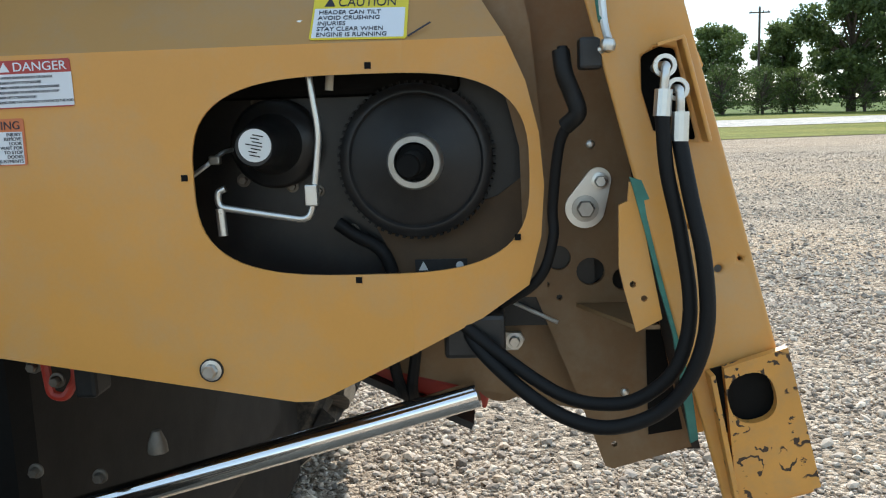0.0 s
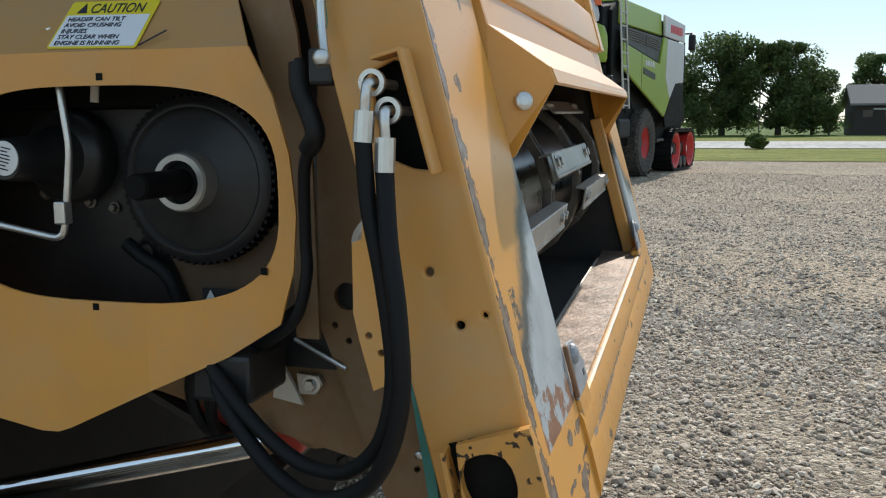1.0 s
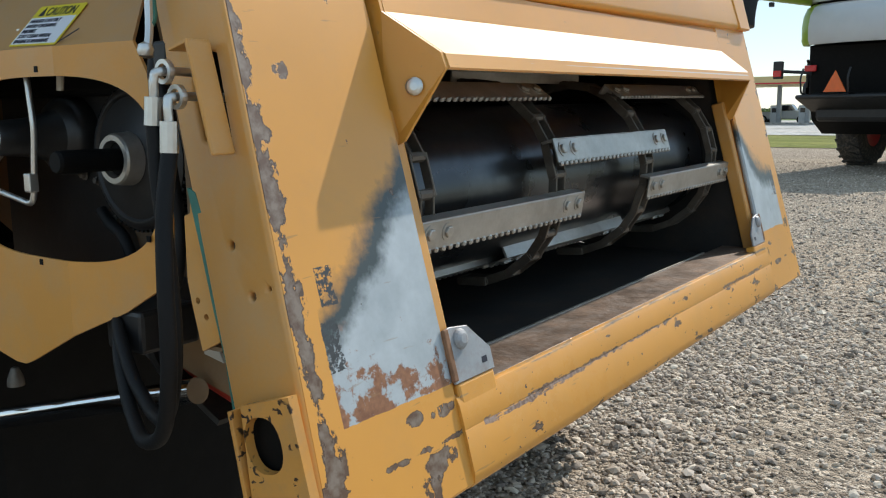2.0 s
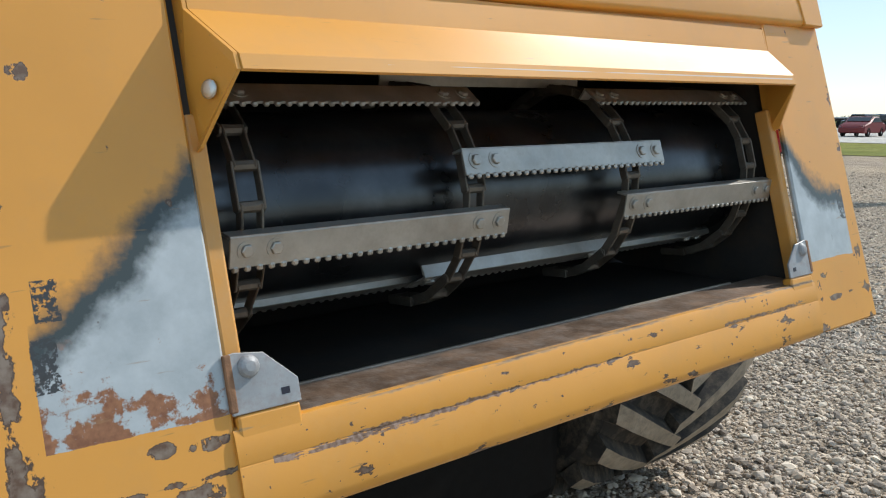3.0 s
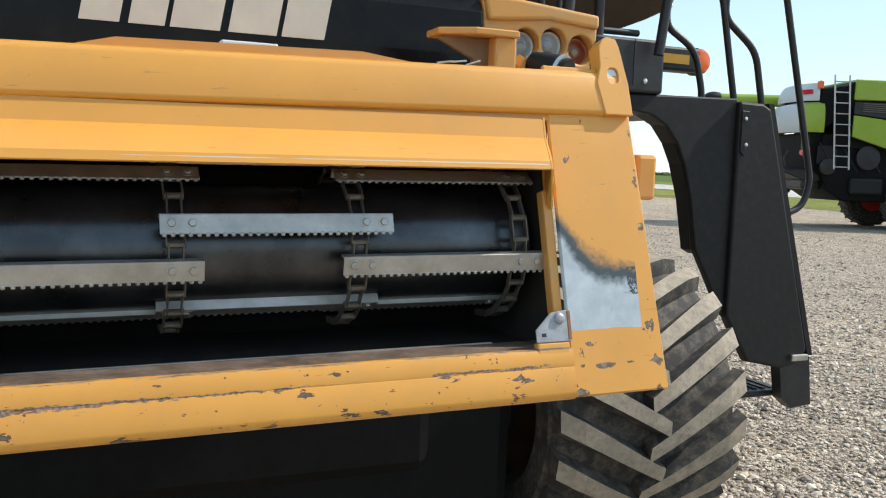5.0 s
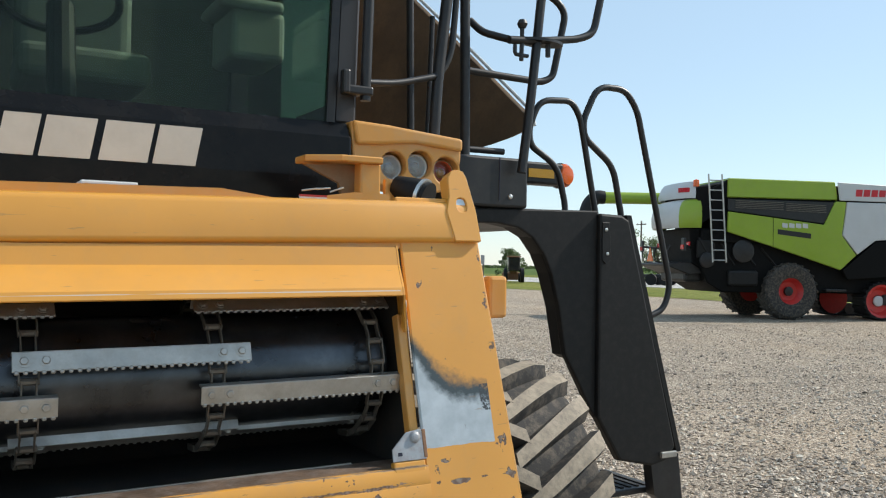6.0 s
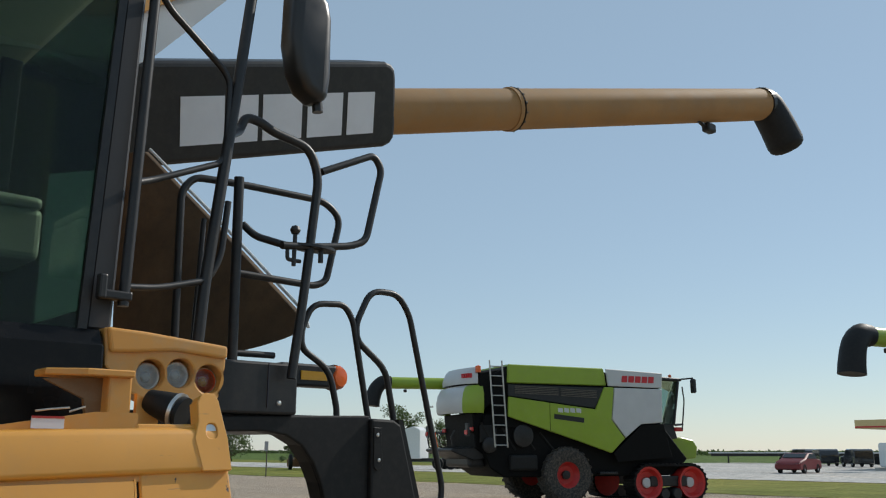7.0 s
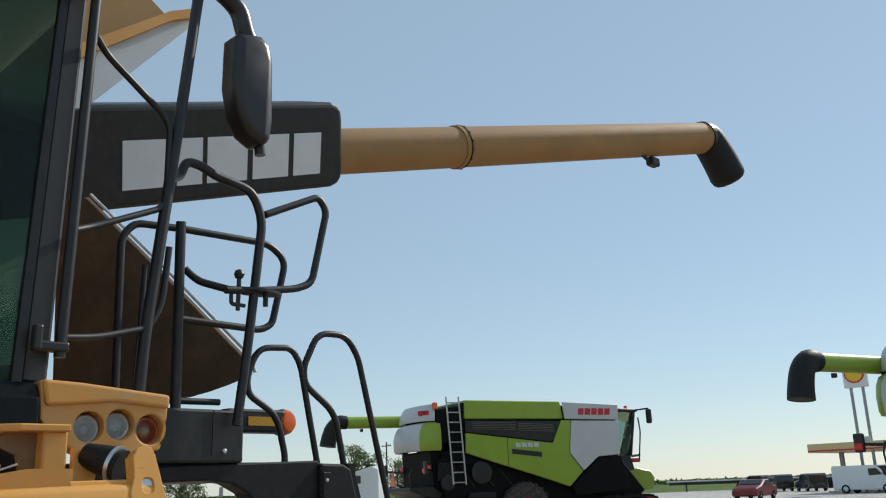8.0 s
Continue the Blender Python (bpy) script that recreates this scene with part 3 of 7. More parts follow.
def fpart(name, bm, mat, label="", parent=None, smooth=False):
    """A part built in the face frame's own axes: across, up the slope, outwards."""
    ob = finish(bm, name, mat, parent or combine, label, None, smooth)
    if parent is None:
        ob.matrix_basis = FACE
    return ob


def extrude_x(profile, x0, x1, bm=None):
    """Sweeps a closed (up, out) profile from x0 to x1."""
    m = Matrix(((0, 0, x1 - x0, x0), (1, 0, 0, 0), (0, 1, 0, 0), (0, 0, 0, 1)))
    return prism(profile, 1.0, m=m, bm=bm)


def face_frame():
    for s in (-1, 1):
        lo, hi = 0.9035, 0.8705
        out = [(s * 0.649, -0.176), (s * lo, -0.176), (s * hi, 0.60), (s * 0.649, 0.60)]
        panel = fpart("face_panel", prism(out, 0.012, m=Matrix.Translation((0, 0, -0.012)), bevel=0.004), M_PANEL, "yellow side panel of the face with grey primer corner, rust and chips")
        # side flange, folded back from the outer edge
        fl = [(-0.176, -0.105), (-0.176, -0.0005), (0.60, -0.0005), (0.60, -0.105)]
        a = Matrix.Translation((s * 0.8885, 0.212, 0)) @ Matrix.Rotation(math.atan2(s * 0.033, 0.776), 4, "Z") @ Matrix.Translation((-s * 0.8885, -0.212, 0)) @ Matrix(((0, 0, -s, s * 0.8895), (1, 0, 0, 0), (0, 1, 0, 0), (0, 0, 0, 1)))
        holes = [disc_loop(v, w, 0.0045, 10) for v, w in ((0.170, -0.058), (0.113, -0.041))] + [[(0.122, -0.016), (0.118, -0.011), (0.1135, -0.013), (0.116, -0.018)]] if s < 0 else []
        if s < 0:
            holes.append([(0.262, -0.027), (0.367, -0.024), (0.374, -0.040), (0.370, -0.062), (0.333, -0.071), (0.286, -0.070), (0.270, -0.048)])
        fpart("side_flange", prism(fl, 0.010, holes, m=a, bevel=0.004, segs=3), M_YELLOW, "yellow folded side flange with bolt holes", smooth=True)
        # jamb strip beside the opening
        fpart("jamb", box((s * 0.634, 0.12, -0.026), (0.024, 0.36, 0.03), 0.004), M_YELLOW)
        # Added filler: blocks a sun leak, and its black paints the seam's shade.
        fpart("hood_gap_filler", box((s * 0.644, 0.395, -0.026), (0.014, 0.22, 0.026)), M_INNER)
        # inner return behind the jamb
        fpart("opening_side", prism([(-0.065, -0.02), (0.490, -0.02), (0.490, -0.62), (0.13, -0.62), (-0.065, -0.30)], 0.006, m=Matrix(((0, 0, 1, s * 0.640 - 0.003), (1, 0, 0, 0), (0, 1, 0, 0), (0, 0, 0, 1)))), M_INNER, "dark worn inner side of the opening, its shade painted in")
    prof = [(-0.080, -0.020), (-0.067, -0.016), (-0.063, -0.010), (-0.0625, -0.004), (-0.066, 0.002), (-0.075, 0.0045), (-0.105, 0.005), (-0.107, 0.0043), (-0.109, 0.005), (-0.162, 0.0045), (-0.172, 0.0015), (-0.178, -0.006), (-0.180, -0.02), (-0.178, -0.10), (-0.10, -0.10)]
    fpart("lower_beam", extrude_x(prof, -0.654, 0.654), M_FACE, "yellow rolled lower beam, scraped along its length", smooth=True)
    prof = [(0.477, -0.05), (0.477, 0.006), (0.481, 0.012), (0.488, 0.0145), (0.566, 0.0145), (0.578, 0.011), (0.586, 0.001), (0.589, -0.02), (0.589, -0.05)]
    lean = Matrix.Translation((0.8, 0.484, 0)) @ Matrix.Rotation(radians(0.8), 4, "Z") @ Matrix.Translation((-0.8, -0.480, 0))
    bm = extrude_x(prof, -0.80, 0.866)
    bm.transform(lean)
    fpart("upper_beam", bm, M_FACE, "yellow rolled upper beam", smooth=True)
    # Added strip, closes a gap that let sun through onto the drum.
    fpart("hood_gap_strip", box((0, 0.473, -0.014), (1.30, 0.016, 0.02)), M_YELLOW)
    # hood over the opening
    prof = [(0.466, -0.004), (0.464, 0.006), (0.418, 0.008), (0.348, 0.066), (0.330, 0.068), (0.328, 0.064), (0.344, 0.061), (0.414, 0.002), (0.460, 0.0)]

    def draw_in(bm):
        """The hood narrows towards its lower, outer edge."""
        for q in bm.verts:
            q.co.x -= math.copysign(0.42 * max(0.0, q.co.z), q.co.x)
        return bm
    fpart("hood", draw_in(extrude_x(prof, -0.632, 0.634)), M_FACE, "yellow folded hood above the opening")
    for s in (-1, 1):
        xs = -0.637 if s < 0 else 0.639
        cheek = [(0.468, -0.02), (0.468, 0.006), (0.418, 0.0075), (0.350, 0.064), (0.330, 0.066), (0.256, 0.0), (0.25, -0.03)]
        a = Matrix(((0, 0, 0.005 * s, xs - 0.004 * s), (1, 0, 0, 0), (0, 1, 0, 0), (0, 0, 0, 1)))
        fpart("hood_cheek", draw_in(prism(cheek, 1.0, m=a)), M_FACE)
        b = bolt(combine, Matrix.Translation((xs - 0.0095 * s, 0.318, 0.026)) @ Matrix.Rotation(s * (math.pi / 2 - 0.40), 4, "Y"), 0.0115, 0.004, name="hood_bolt", label="slotted zinc bolt head")
        b.matrix_basis = FACE
        # corner plate with bolt at the lower corner
        cp = [(s * 0.652, -0.050), (s * 0.564, -0.050), (s * 0.564, -0.022), (s * 0.604, 0.015), (s * 0.640, 0.020), (s * 0.652, 0.018)]
        fpart("corner_plate", prism(cp, 0.0045, m=Matrix.Translation((0, 0, 0.001)), bevel=0.001), M_BAREPLATE, "bare grey corner plate")
        # Black inset painted for the shade in the plate's small hole.
        fpart("plate_slot", box((s * 0.583, -0.034, 0.0056), (0.011, 0.008, 0.0006)), M_INK)
        fpart("rust_strip", box((s * 0.6495, -0.014, 0.0035), (0.010, 0.066, 0.006), 0.002), M_RUST, "rusty weld beside the plate")
        fpart("beam_end", box((s * 0.6065, -0.072, -0.006), (0.082, 0.044, 0.021), 0.004), M_FACE)
        b = bolt(combine, Matrix.Translation((s * 0.625, 0.002, 0.0055)), 0.0135, 0.008, M_BAREPLATE, "carriage_bolt")
        b.matrix_basis = FACE
    # ear with slot at the upper corner
    for s in (-1, 1):
        ear = [(s * 0.785, 0.560), (s * 0.798, 0.600), (s * 0.800, 0.648), (s * 0.808, 0.664), (s * 0.826, 0.672), (s * 0.848, 0.668), (s * 0.858, 0.652), (s * 0.874, 0.560), (s * 0.8775, 0.48), (s * 0.800, 0.48)]
        slot = oval_loop(s * 0.832, 0.578, 0.015, 0.019, 2.6, 20)
        fpart("ear", prism(ear, 0.0155, [slot], m=Matrix.Translation((0, 0, 0.002)), bevel=0.002), M_FACE, "yellow coupling ear with an oval slot")
        # Bright plug added to stand for the sky light showing through the slot.
        fpart("slot_sky_plug", prism(oval_loop(s * 0.832, 0.578, 0.0145, 0.0185, 2.6, 20), 0.006, m=Matrix.Translation((0, 0, 0.006))), M_ZINC, "bright plug added for sky light seen through the slot")
        fpart("ear_lip", prism([(s * 0.800, 0.650), (s * 0.812, 0.670), (s * 0.826, 0.676), (s * 0.850, 0.672), (s * 0.860, 0.650), (s * 0.852, 0.655), (s * 0.828, 0.662), (s * 0.812, 0.656)], 0.045, m=Matrix.Translation((0, 0, -0.028)), bevel=0.002), M_FACE)
        fpart("ear_side", box((s * 0.8035, 0.615, -0.006), (0.006, 0.085, 0.044), 0.002), M_FACE)
    # floor of the feeder mouth
    level = Matrix.Translation((0, -0.063, -0.006)) @ Matrix.Rotation(TILT, 4, "X")
    lip = fpart("mouth_lip", box((0, -0.004, -0.045), (1.27, 0.008, 0.090), 0.002, m=level), M_RUSTFLOOR, "scraped rusty lip of the feeder mouth")
    fpart("lip_edge", box((-0.05, 0.001, -0.089), (1.1, 0.003, 0.004), m=level), M_STEEL, "bright worn lip edge", lip)
    # Floor, back and roof sheets are nearly black to stand for shade inside the mouth.
    fpart("mouth_floor", box((0, -0.030, -0.29), (1.27, 0.012, 0.40), 0.002, m=level), M_INNER, "dark floor of the feeder mouth, its shade painted in")
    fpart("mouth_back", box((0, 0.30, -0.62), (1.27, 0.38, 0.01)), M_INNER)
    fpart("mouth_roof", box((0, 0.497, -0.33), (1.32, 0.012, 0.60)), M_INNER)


face_frame()


def feeder_chain():
    """Drum, four roller chains and toothed slats inside the mouth."""
    vc, wc, r = 0.215, -0.222, 0.137
    m = Matrix.Translation((-0.62, vc, wc)) @ Matrix.Rotation(math.pi / 2, 4, "Y")
    fpart("feeder_drum", lathe([(0, 0), (r, 0), (r, 1.24), (0, 1.24)], m, 48), M_DRUM, "worn steel feeder drum", smooth=True)
    rc = r + 0.040
    chains = (-0.563, -0.190, 0.187, 0.572)

    def on_chain(a):
        """Place and turn on the chain's loop at an angle from straight outwards, upwards positive."""
        return vc + rc * math.sin(a), wc + rc * math.cos(a)

    pitch = 0.052
    for cx in chains:
        chain = new("roller_chain")
        chain.parent = combine
        chain.matrix_basis = FACE
        chain["label"] = "oily steel roller chain"
        n = int(math.pi * 1.25 * rc / pitch)
        for k in range(n + 1):
            a0 = -1.9 + k * pitch / rc
            a1 = a0 + pitch / rc
            (v0, w0), (v1, w1) = on_chain(a0), on_chain(a1)
            wide = 0.014 if k % 2 else 0.018
            for s in (-1, 1):
                c = Vector((cx + s * wide, (v0 + v1) / 2, (w0 + w1) / 2))
                t = Matrix.Translation(c) @ Matrix.Rotation(-(a0 + a1) / 2 , 4, "X")
                fpart("link_plate", box((0, 0, 0), (0.0035, pitch * 1.18, 0.016), 0.0012, 1, m=t), M_DARKSTEEL, parent=chain)
            fpart("chain_pin", lathe([(0, -0.019), (0.0075, -0.019), (0.0075, 0.019), (0, 0.019)], Matrix.Translation((cx, v0, w0)) @ Matrix.Rotation(math.pi / 2, 4, "Y"), 8), M_DARKSTEEL, parent=chain)

    def slat(x0, x1, a, rise=0.0, back=0.0):
        v, w = on_chain(a)
        v, w = v + rise, w - back
        t = Matrix.Translation((0, v, w)) @ Matrix.Rotation(-a, 4, "X")
        bm = bmesh.new()
        # angle section: outer leaf facing out, foot pointing inwards at the lower edge
        box(((x0 + x1) / 2, 0.004, 0.022), (x1 - x0, 0.040, 0.004), 0.001, 1, t, bm)
        box(((x0 + x1) / 2, 0.023, 0.012), (x1 - x0, 0.004, 0.022), 0.0, 1, t, bm)
        n = int((x1 - x0) / 0.0165)
        for k in range(n):
            xx = x0 + (k + 0.5) * (x1 - x0) / n
            box((xx, -0.0175, 0.0225), (0.0085, 0.008, 0.007), 0.002, 1, t, bm)
        ob = fpart("chain_slat", bm, M_STEEL, "worn steel feeder slat with a toothed edge")
        for xx in (x0 + 0.022, x0 + 0.062, x1 - 0.062, x1 - 0.022):
            bolt(ob, t @ Matrix.Translation((xx, 0.006, 0.024)), 0.0085, 0.005, M_STEEL, "slat_bolt", True)
        return ob

    for a, rise, back in ((0.66, 0.0, 0.0), (-0.43, 0.0, 0.0), (-1.45, 0.050, 0.030)):
        slat(-0.604, -0.138, a, rise, back)
        slat(0.146, 0.626, a + 0.01, rise, back)
    for a, rise, back in ((1.28, 0.0, 0.0), (0.04, 0.0, 0.0), (-1.38, 0.048, 0.0)):
        slat(-0.222, 0.258, a, rise, back)


feeder_chain()


# ---------------------------------------------------------------- feeder house side
def feeder_side():
    # body of the feeder house behind the face
    for s in (-1, 1):
        side = [(0.13, 1.015), (0.20, 1.30), (0.29, 1.66), (1.27, 1.74), (1.35, 1.45), (0.53, 1.108), (0.36, 1.066)]
        part("house_wall", prism(side, 0.012, m=side_m(s * 0.715 - 0.006)), M_YELLOW_SHADED, combine, "dusty yellow side wall of the feeder house, darkened for shade")
    roof = prism([(-0.709, 0), (0.709, 0), (0.709, 1.05), (-0.709, 1.05)], 0.01, m=Matrix.Translation((0, 0.22, 1.64)) @ Matrix.Rotation(math.atan2(0.08, 1.0), 4, "X"))
    part("house_roof", roof, M_YELLOW, combine)
    floor = prism([(-0.709, 0), (0.709, 0), (0.709, 1.05), (-0.709, 1.05)], 0.01, m=Matrix.Translation((0, 0.36, 1.0)) @ Matrix.Rotation(math.atan2(0.45, 0.93), 4, "X"))
    part("house_floor", floor, M_INNER, combine)

    # outer shield with the long opening
    def bend_in(bm):
        """The shield's front end folds inwards."""
        bmesh.ops.bisect_plane(bm, geom=bm.verts[:] + bm.edges[:] + bm.faces[:], plane_co=(0, 0.42, 0), plane_no=(0, 1, 0))
        for q in bm.verts:
            if q.co.y < 0.4199:
                d = 0.26 * (0.42 - q.co.y)
                q.co += Vector((d, (q.co.y - 0.07) * d / 0.962, (q.co.z - 1.438) * d / 0.962))
        return bm

    hole = oval_loop(0.4705, 1.376, 0.2015, 0.1165, 3.15, 64)
    low = [(0.2955, 1.528), (0.272, 1.478), (0.257, 1.42), (0.2515, 1.36), (0.256, 1.30), (0.272, 1.243), (0.330, 1.205), (0.526, 1.111), (0.543, 1.105), (0.566, 1.1045), (0.939, 1.168), (1.75, 1.305), (1.75, 1.528)]
    shield = part("side_shield", bend_in(prism(low, 0.004, [hole], m=side_m(-0.885))), M_YELLOW, combine, "flat yellow side shield with a long oval opening")
    lean = Matrix.Translation((-0.885, 0, 1.528)) @ Matrix.Rotation(radians(42), 4, "Y") @ Matrix.Translation((0.885, 0, -1.528))
    up = [(0.2955, 1.528), (0.355, 1.660), (1.75, 1.660), (1.75, 1.528)]
    part("shield_top", bend_in(prism(up, 0.004, m=lean @ side_m(-0.885))), M_SHIELD_TOP, combine, "yellow upper shield, bent inwards")
    for y, z in ((0.46, 1.5015), (0.682, 1.38), (0.293, 1.295), (0.482, 1.2535)):
        # Black squares stand slightly proud, painting the dark of each hole.
        part("square_hole", box((-0.8853 + max(0.0, 0.262 * (0.415 - y)), y, z), (0.0014, 0.0075, 0.0075)), M_NEAR_BLACK, shield)
    bolt(shield, axis_m((-0.8855, 0.667, 1.147), (-1, 0, 0)), 0.0085, 0.012, M_ZINC, "shield_bolt", True)
    part("bolt_cup", lathe([(0.0145, 0.0), (0.0145, 0.003), (0.0125, 0.003), (0.0125, 0.0), (0.0145, 0.0)], axis_m((-0.8853, 0.667, 1.147), (-1, 0, 0)), 24), M_BLACK, shield)

    # machinery seen through the opening
    part("housing", box((-0.742, 0.50, 1.38), (0.012, 0.62, 0.44)), M_HOUSING, combine, "black drive housing")
    ax = axis_m((-0.742, 0.418, 1.386), (-1, 0, 0))
    pul = part("drive_pulley", lathe([(0.098, 0.0), (0.098, 0.034), (0.090, 0.040), (0.086, 0.040), (0.083, 0.037), (0.078, 0.039), (0.040, 0.042), (0.034, 0.046), (0, 0.046)], ax, 56), M_BLACK, combine, "black cast drive pulley", smooth=True)
    bm = bmesh.new()
    for k in range(64):
        t = ax @ Matrix.Rotation(2 * math.pi * k / 64, 4, "Z")
        box((0.0985, 0, 0.018), (0.006, 0.0045, 0.03), m=t, bm=bm)
    part("belt_teeth", bm, M_RUBBER, pul, "toothed black belt edge")
    part("hub_ring", lathe([(0.024, 0.046), (0.036, 0.046), (0.034, 0.068), (0.032, 0.071), (0.025, 0.071), (0.024, 0.046)], ax, 40), M_STEEL, pul, "scuffed silver hub ring")
    part("shaft_end", lathe([(0.0225, 0.046), (0.0225, 0.062), (0.0150, 0.064), (0.0145, 0.148), (0.0125, 0.152), (0, 0.152)], ax, 24), M_NEAR_BLACK, pul)
    motor = part("hydraulic_motor", lathe([(0.058, 0), (0.057, 0.026), (0.051, 0.034), (0.039, 0.040), (0.032, 0.058), (0.027, 0.085), (0.0245, 0.120), (0.022, 0.127), (0, 0.127)], axis_m((-0.748, 0.600, 1.413), (-1, 0, 0)), 44), M_HOUSING, combine, "round black motor cover", smooth=True)
    part("round_label", lathe([(0.0195, 0), (0.0195, 0.0012), (0, 0.0012)], axis_m((-0.8752, 0.5985, 1.415), (-1, 0, 0)), 32), M_WHITE, motor, "white round maker's label")
    for k in range(7):
        w = 0.024 - 0.003 * abs(k - 3)
        m = Matrix.Translation((-0.8767, 0.5985, 1.415)) @ Matrix.Rotation(radians(12), 4, "X")
        part("label_line", box((0, 0.003 * (k % 2) - 0.002, 0.0120 - 0.0040 * k), (0.0006, 0.92 * w * (0.62 + 0.3 * (k % 3 == 0)), 0.0013), m=m), M_NEAR_BLACK, motor)
    for y, z, r in ((0.621, 1.467, 0.0085), (0.585, 1.356, 0.0055), (0.550, 1.349, 0.005), (0.508, 1.295, 0.006), (0.650, 1.366, 0.006)):
        bolt(combine, axis_m((-0.75, y, z), (-1, 0, 0)), r, 0.007, M_DARKSTEEL, "housing_bolt", True)
    part("motor_plug", tube([Vector((-0.775, 0.5975, 1.3965)), Vector((-0.792, 0.5975, 1.3965))], 0.0035, 8), M_STEEL, motor)
    path = corner_path([(-0.825, 0.556, 1.56), (-0.825, 0.549, 1.497), (-0.825, 0.540, 1.425), (-0.825, 0.548, 1.365), (-0.825, 0.556, 1.318), (-0.825, 0.614, 1.328), (-0.825, 0.671, 1.338), (-0.825, 0.671, 1.357), (-0.80, 0.661, 1.361)], 0.016)
    path = [Vector((-0.857, 0.078 + (q.y - 0.078) * 0.969, 1.458 + (q.z - 1.458) * 0.969)) for q in path]
    part("steel_pipe", tube(path, 0.0042, 10), M_ZINC, combine, "bent bright hydraulic pipe", smooth=True)
    part("pipe_clamp", box((-0.860, 0.5375, 1.3535), (0.014, 0.015, 0.026), 0.002), M_ZINC, combine)
    part("pipe_elbow", tube([Vector((-0.857, 0.651, 1.340)), Vector((-0.857, 0.6495, 1.307))], 0.0058, 12), M_ZINC, combine, smooth=True)
    part("short_pipe", tube([Vector((-0.82, 0.515, 1.50)), Vector((-0.82, 0.5175, 1.477))], 0.005), M_CREAM, combine)
    part("wire", tube(smooth_path([(-0.82, 0.71, 1.368), (-0.82, 0.677, 1.390), (-0.80, 0.660, 1.405), (-0.77, 0.652, 1.408)]), 0.003, 6), M_ZINC, combine)
    part("plug", box((-0.815, 0.666, 1.3965), (0.012, 0.014, 0.011), 0.002), M_STEEL, combine, "grey wire plug")
    part("drain_hose", tube(smooth_path([(-0.765, 0.525, 1.307), (-0.768, 0.502, 1.291), (-0.768, 0.477, 1.277), (-0.768, 0.462, 1.259), (-0.765, 0.452, 1.225)]), 0.009, 10), M_RUBBER, combine, smooth=True)
    part("belt_guard", prism([(0.477, 1.301), (0.462, 1.271), (0.443, 1.225), (0.328, 1.225), (0.262, 1.267), (0.262, 1.375), (0.315, 1.336), (0.40, 1.31)], 0.006, m=side_m(-0.752)), M_SHADED_DIRT, combine)

    # decals
    def decal(y0, y1, z0, z1, mat, name, label, tip=0.0):
        """A sticker between y0 (its left edge as read) and y1, z0 and z1."""
        m = Matrix.Translation((-0.8856, y0, z0)) @ Matrix.Rotation(tip, 4, "X") @ Matrix(((0, 0, -1, 0), (-1, 0, 0, 0), (0, 1, 0, 0), (0, 0, 0, 1)))
        w, h = y0 - y1, z1 - z0
        bm = prism([(0.002, 0), (w - 0.002, 0), (w, 0.002), (w, h - 0.002), (w - 0.002, h), (0.002, h), (0, h - 0.002), (0, 0.002)], 0.0006, m=m)
        return part(name, bm, mat, shield, label), m, w, h

    cau, m, w, h = decal(0.5265, 0.4145, 0, 0.0505, M_DECAL_YELLOW, "caution_sign", "yellow and white caution sticker", 0.02)
    tall = lean @ Matrix.Translation((0, 0, 1.533)) @ Matrix.Diagonal((1, 1, 1.45, 1))
    cau.matrix_basis = tall
    m = tall @ m

    def on(m, dx, dy, up=0.0008):
        return m @ Matrix.Translation((dx, dy, up))
    part("caution_field", box((0.0555, 0.0185, 0), (0.106, 0.033, 0.0006), m=on(m, 0, 0, 0.0007)), M_DECAL_WHITE, shield)
    lettering("caution_word", "CAUTION", 0.0145, on(m, 0.029, 0.0375), M_INK, shield, widen=1.05)
    part("warning_triangle", prism([(0.013, 0.0375), (0.026, 0.0375), (0.0195, 0.0485)], 0.0004, m=on(m, 0, 0, 0.0006)), M_INK, shield)
    for k, line in enumerate(("HEADER CAN TILT", "AVOID CRUSHING", "INJURIES", "STAY CLEAR WHEN", "ENGINE IS RUNNING")):
        lettering("caution_text", line, 0.0062, on(m, 0.0075, 0.0282 - 0.0063 * k, 0.0013), M_INK, shield, widen=1.40)
    dan, m, w, h = decal(0.8985, 0.805, 1.4670, 1.5220, M_DECAL_RED, "danger_sign", "red and white danger sticker", -0.01)
    part("danger_field", box((0.048, 0.0205, 0), (0.092, 0.038, 0.0006), m=on(m, 0, 0, 0.0007)), M_DECAL_WHITE, shield)
    lettering("danger_word", "DANGER", 0.0145, on(m, 0.0245, 0.0425), M_DECAL_WHITE, shield, widen=1.1)
    part("warning_triangle", prism([(0.008, 0.042), (0.021, 0.042), (0.0145, 0.053)], 0.0004, m=on(m, 0, 0, 0.0006)), M_DECAL_WHITE, shield)
    for k, line in enumerate(("TO AVOID SERIOUS INJURY OR DEATH", "ENGAGE SAFETY STOP BEFORE", "GOING UNDER HEADER OR FEEDERHOUSE", "RAISE HEADER TO POSITION SAFETY STOP", "OVER LIFT CYLINDER ROD", "BEING SURE THE STOP FULLY CONTACTS THE ROD")):
        lettering("danger_text", line, 0.0043, on(m, 0.004, 0.0338 - 0.0056 * k, 0.0013), M_INK, shield, widen=0.89)
    war, m, w, h = decal(0.956, 0.868, 1.4010, 1.4560, M_DECAL_ORANGE, "warning_sign", "orange and white warning sticker")
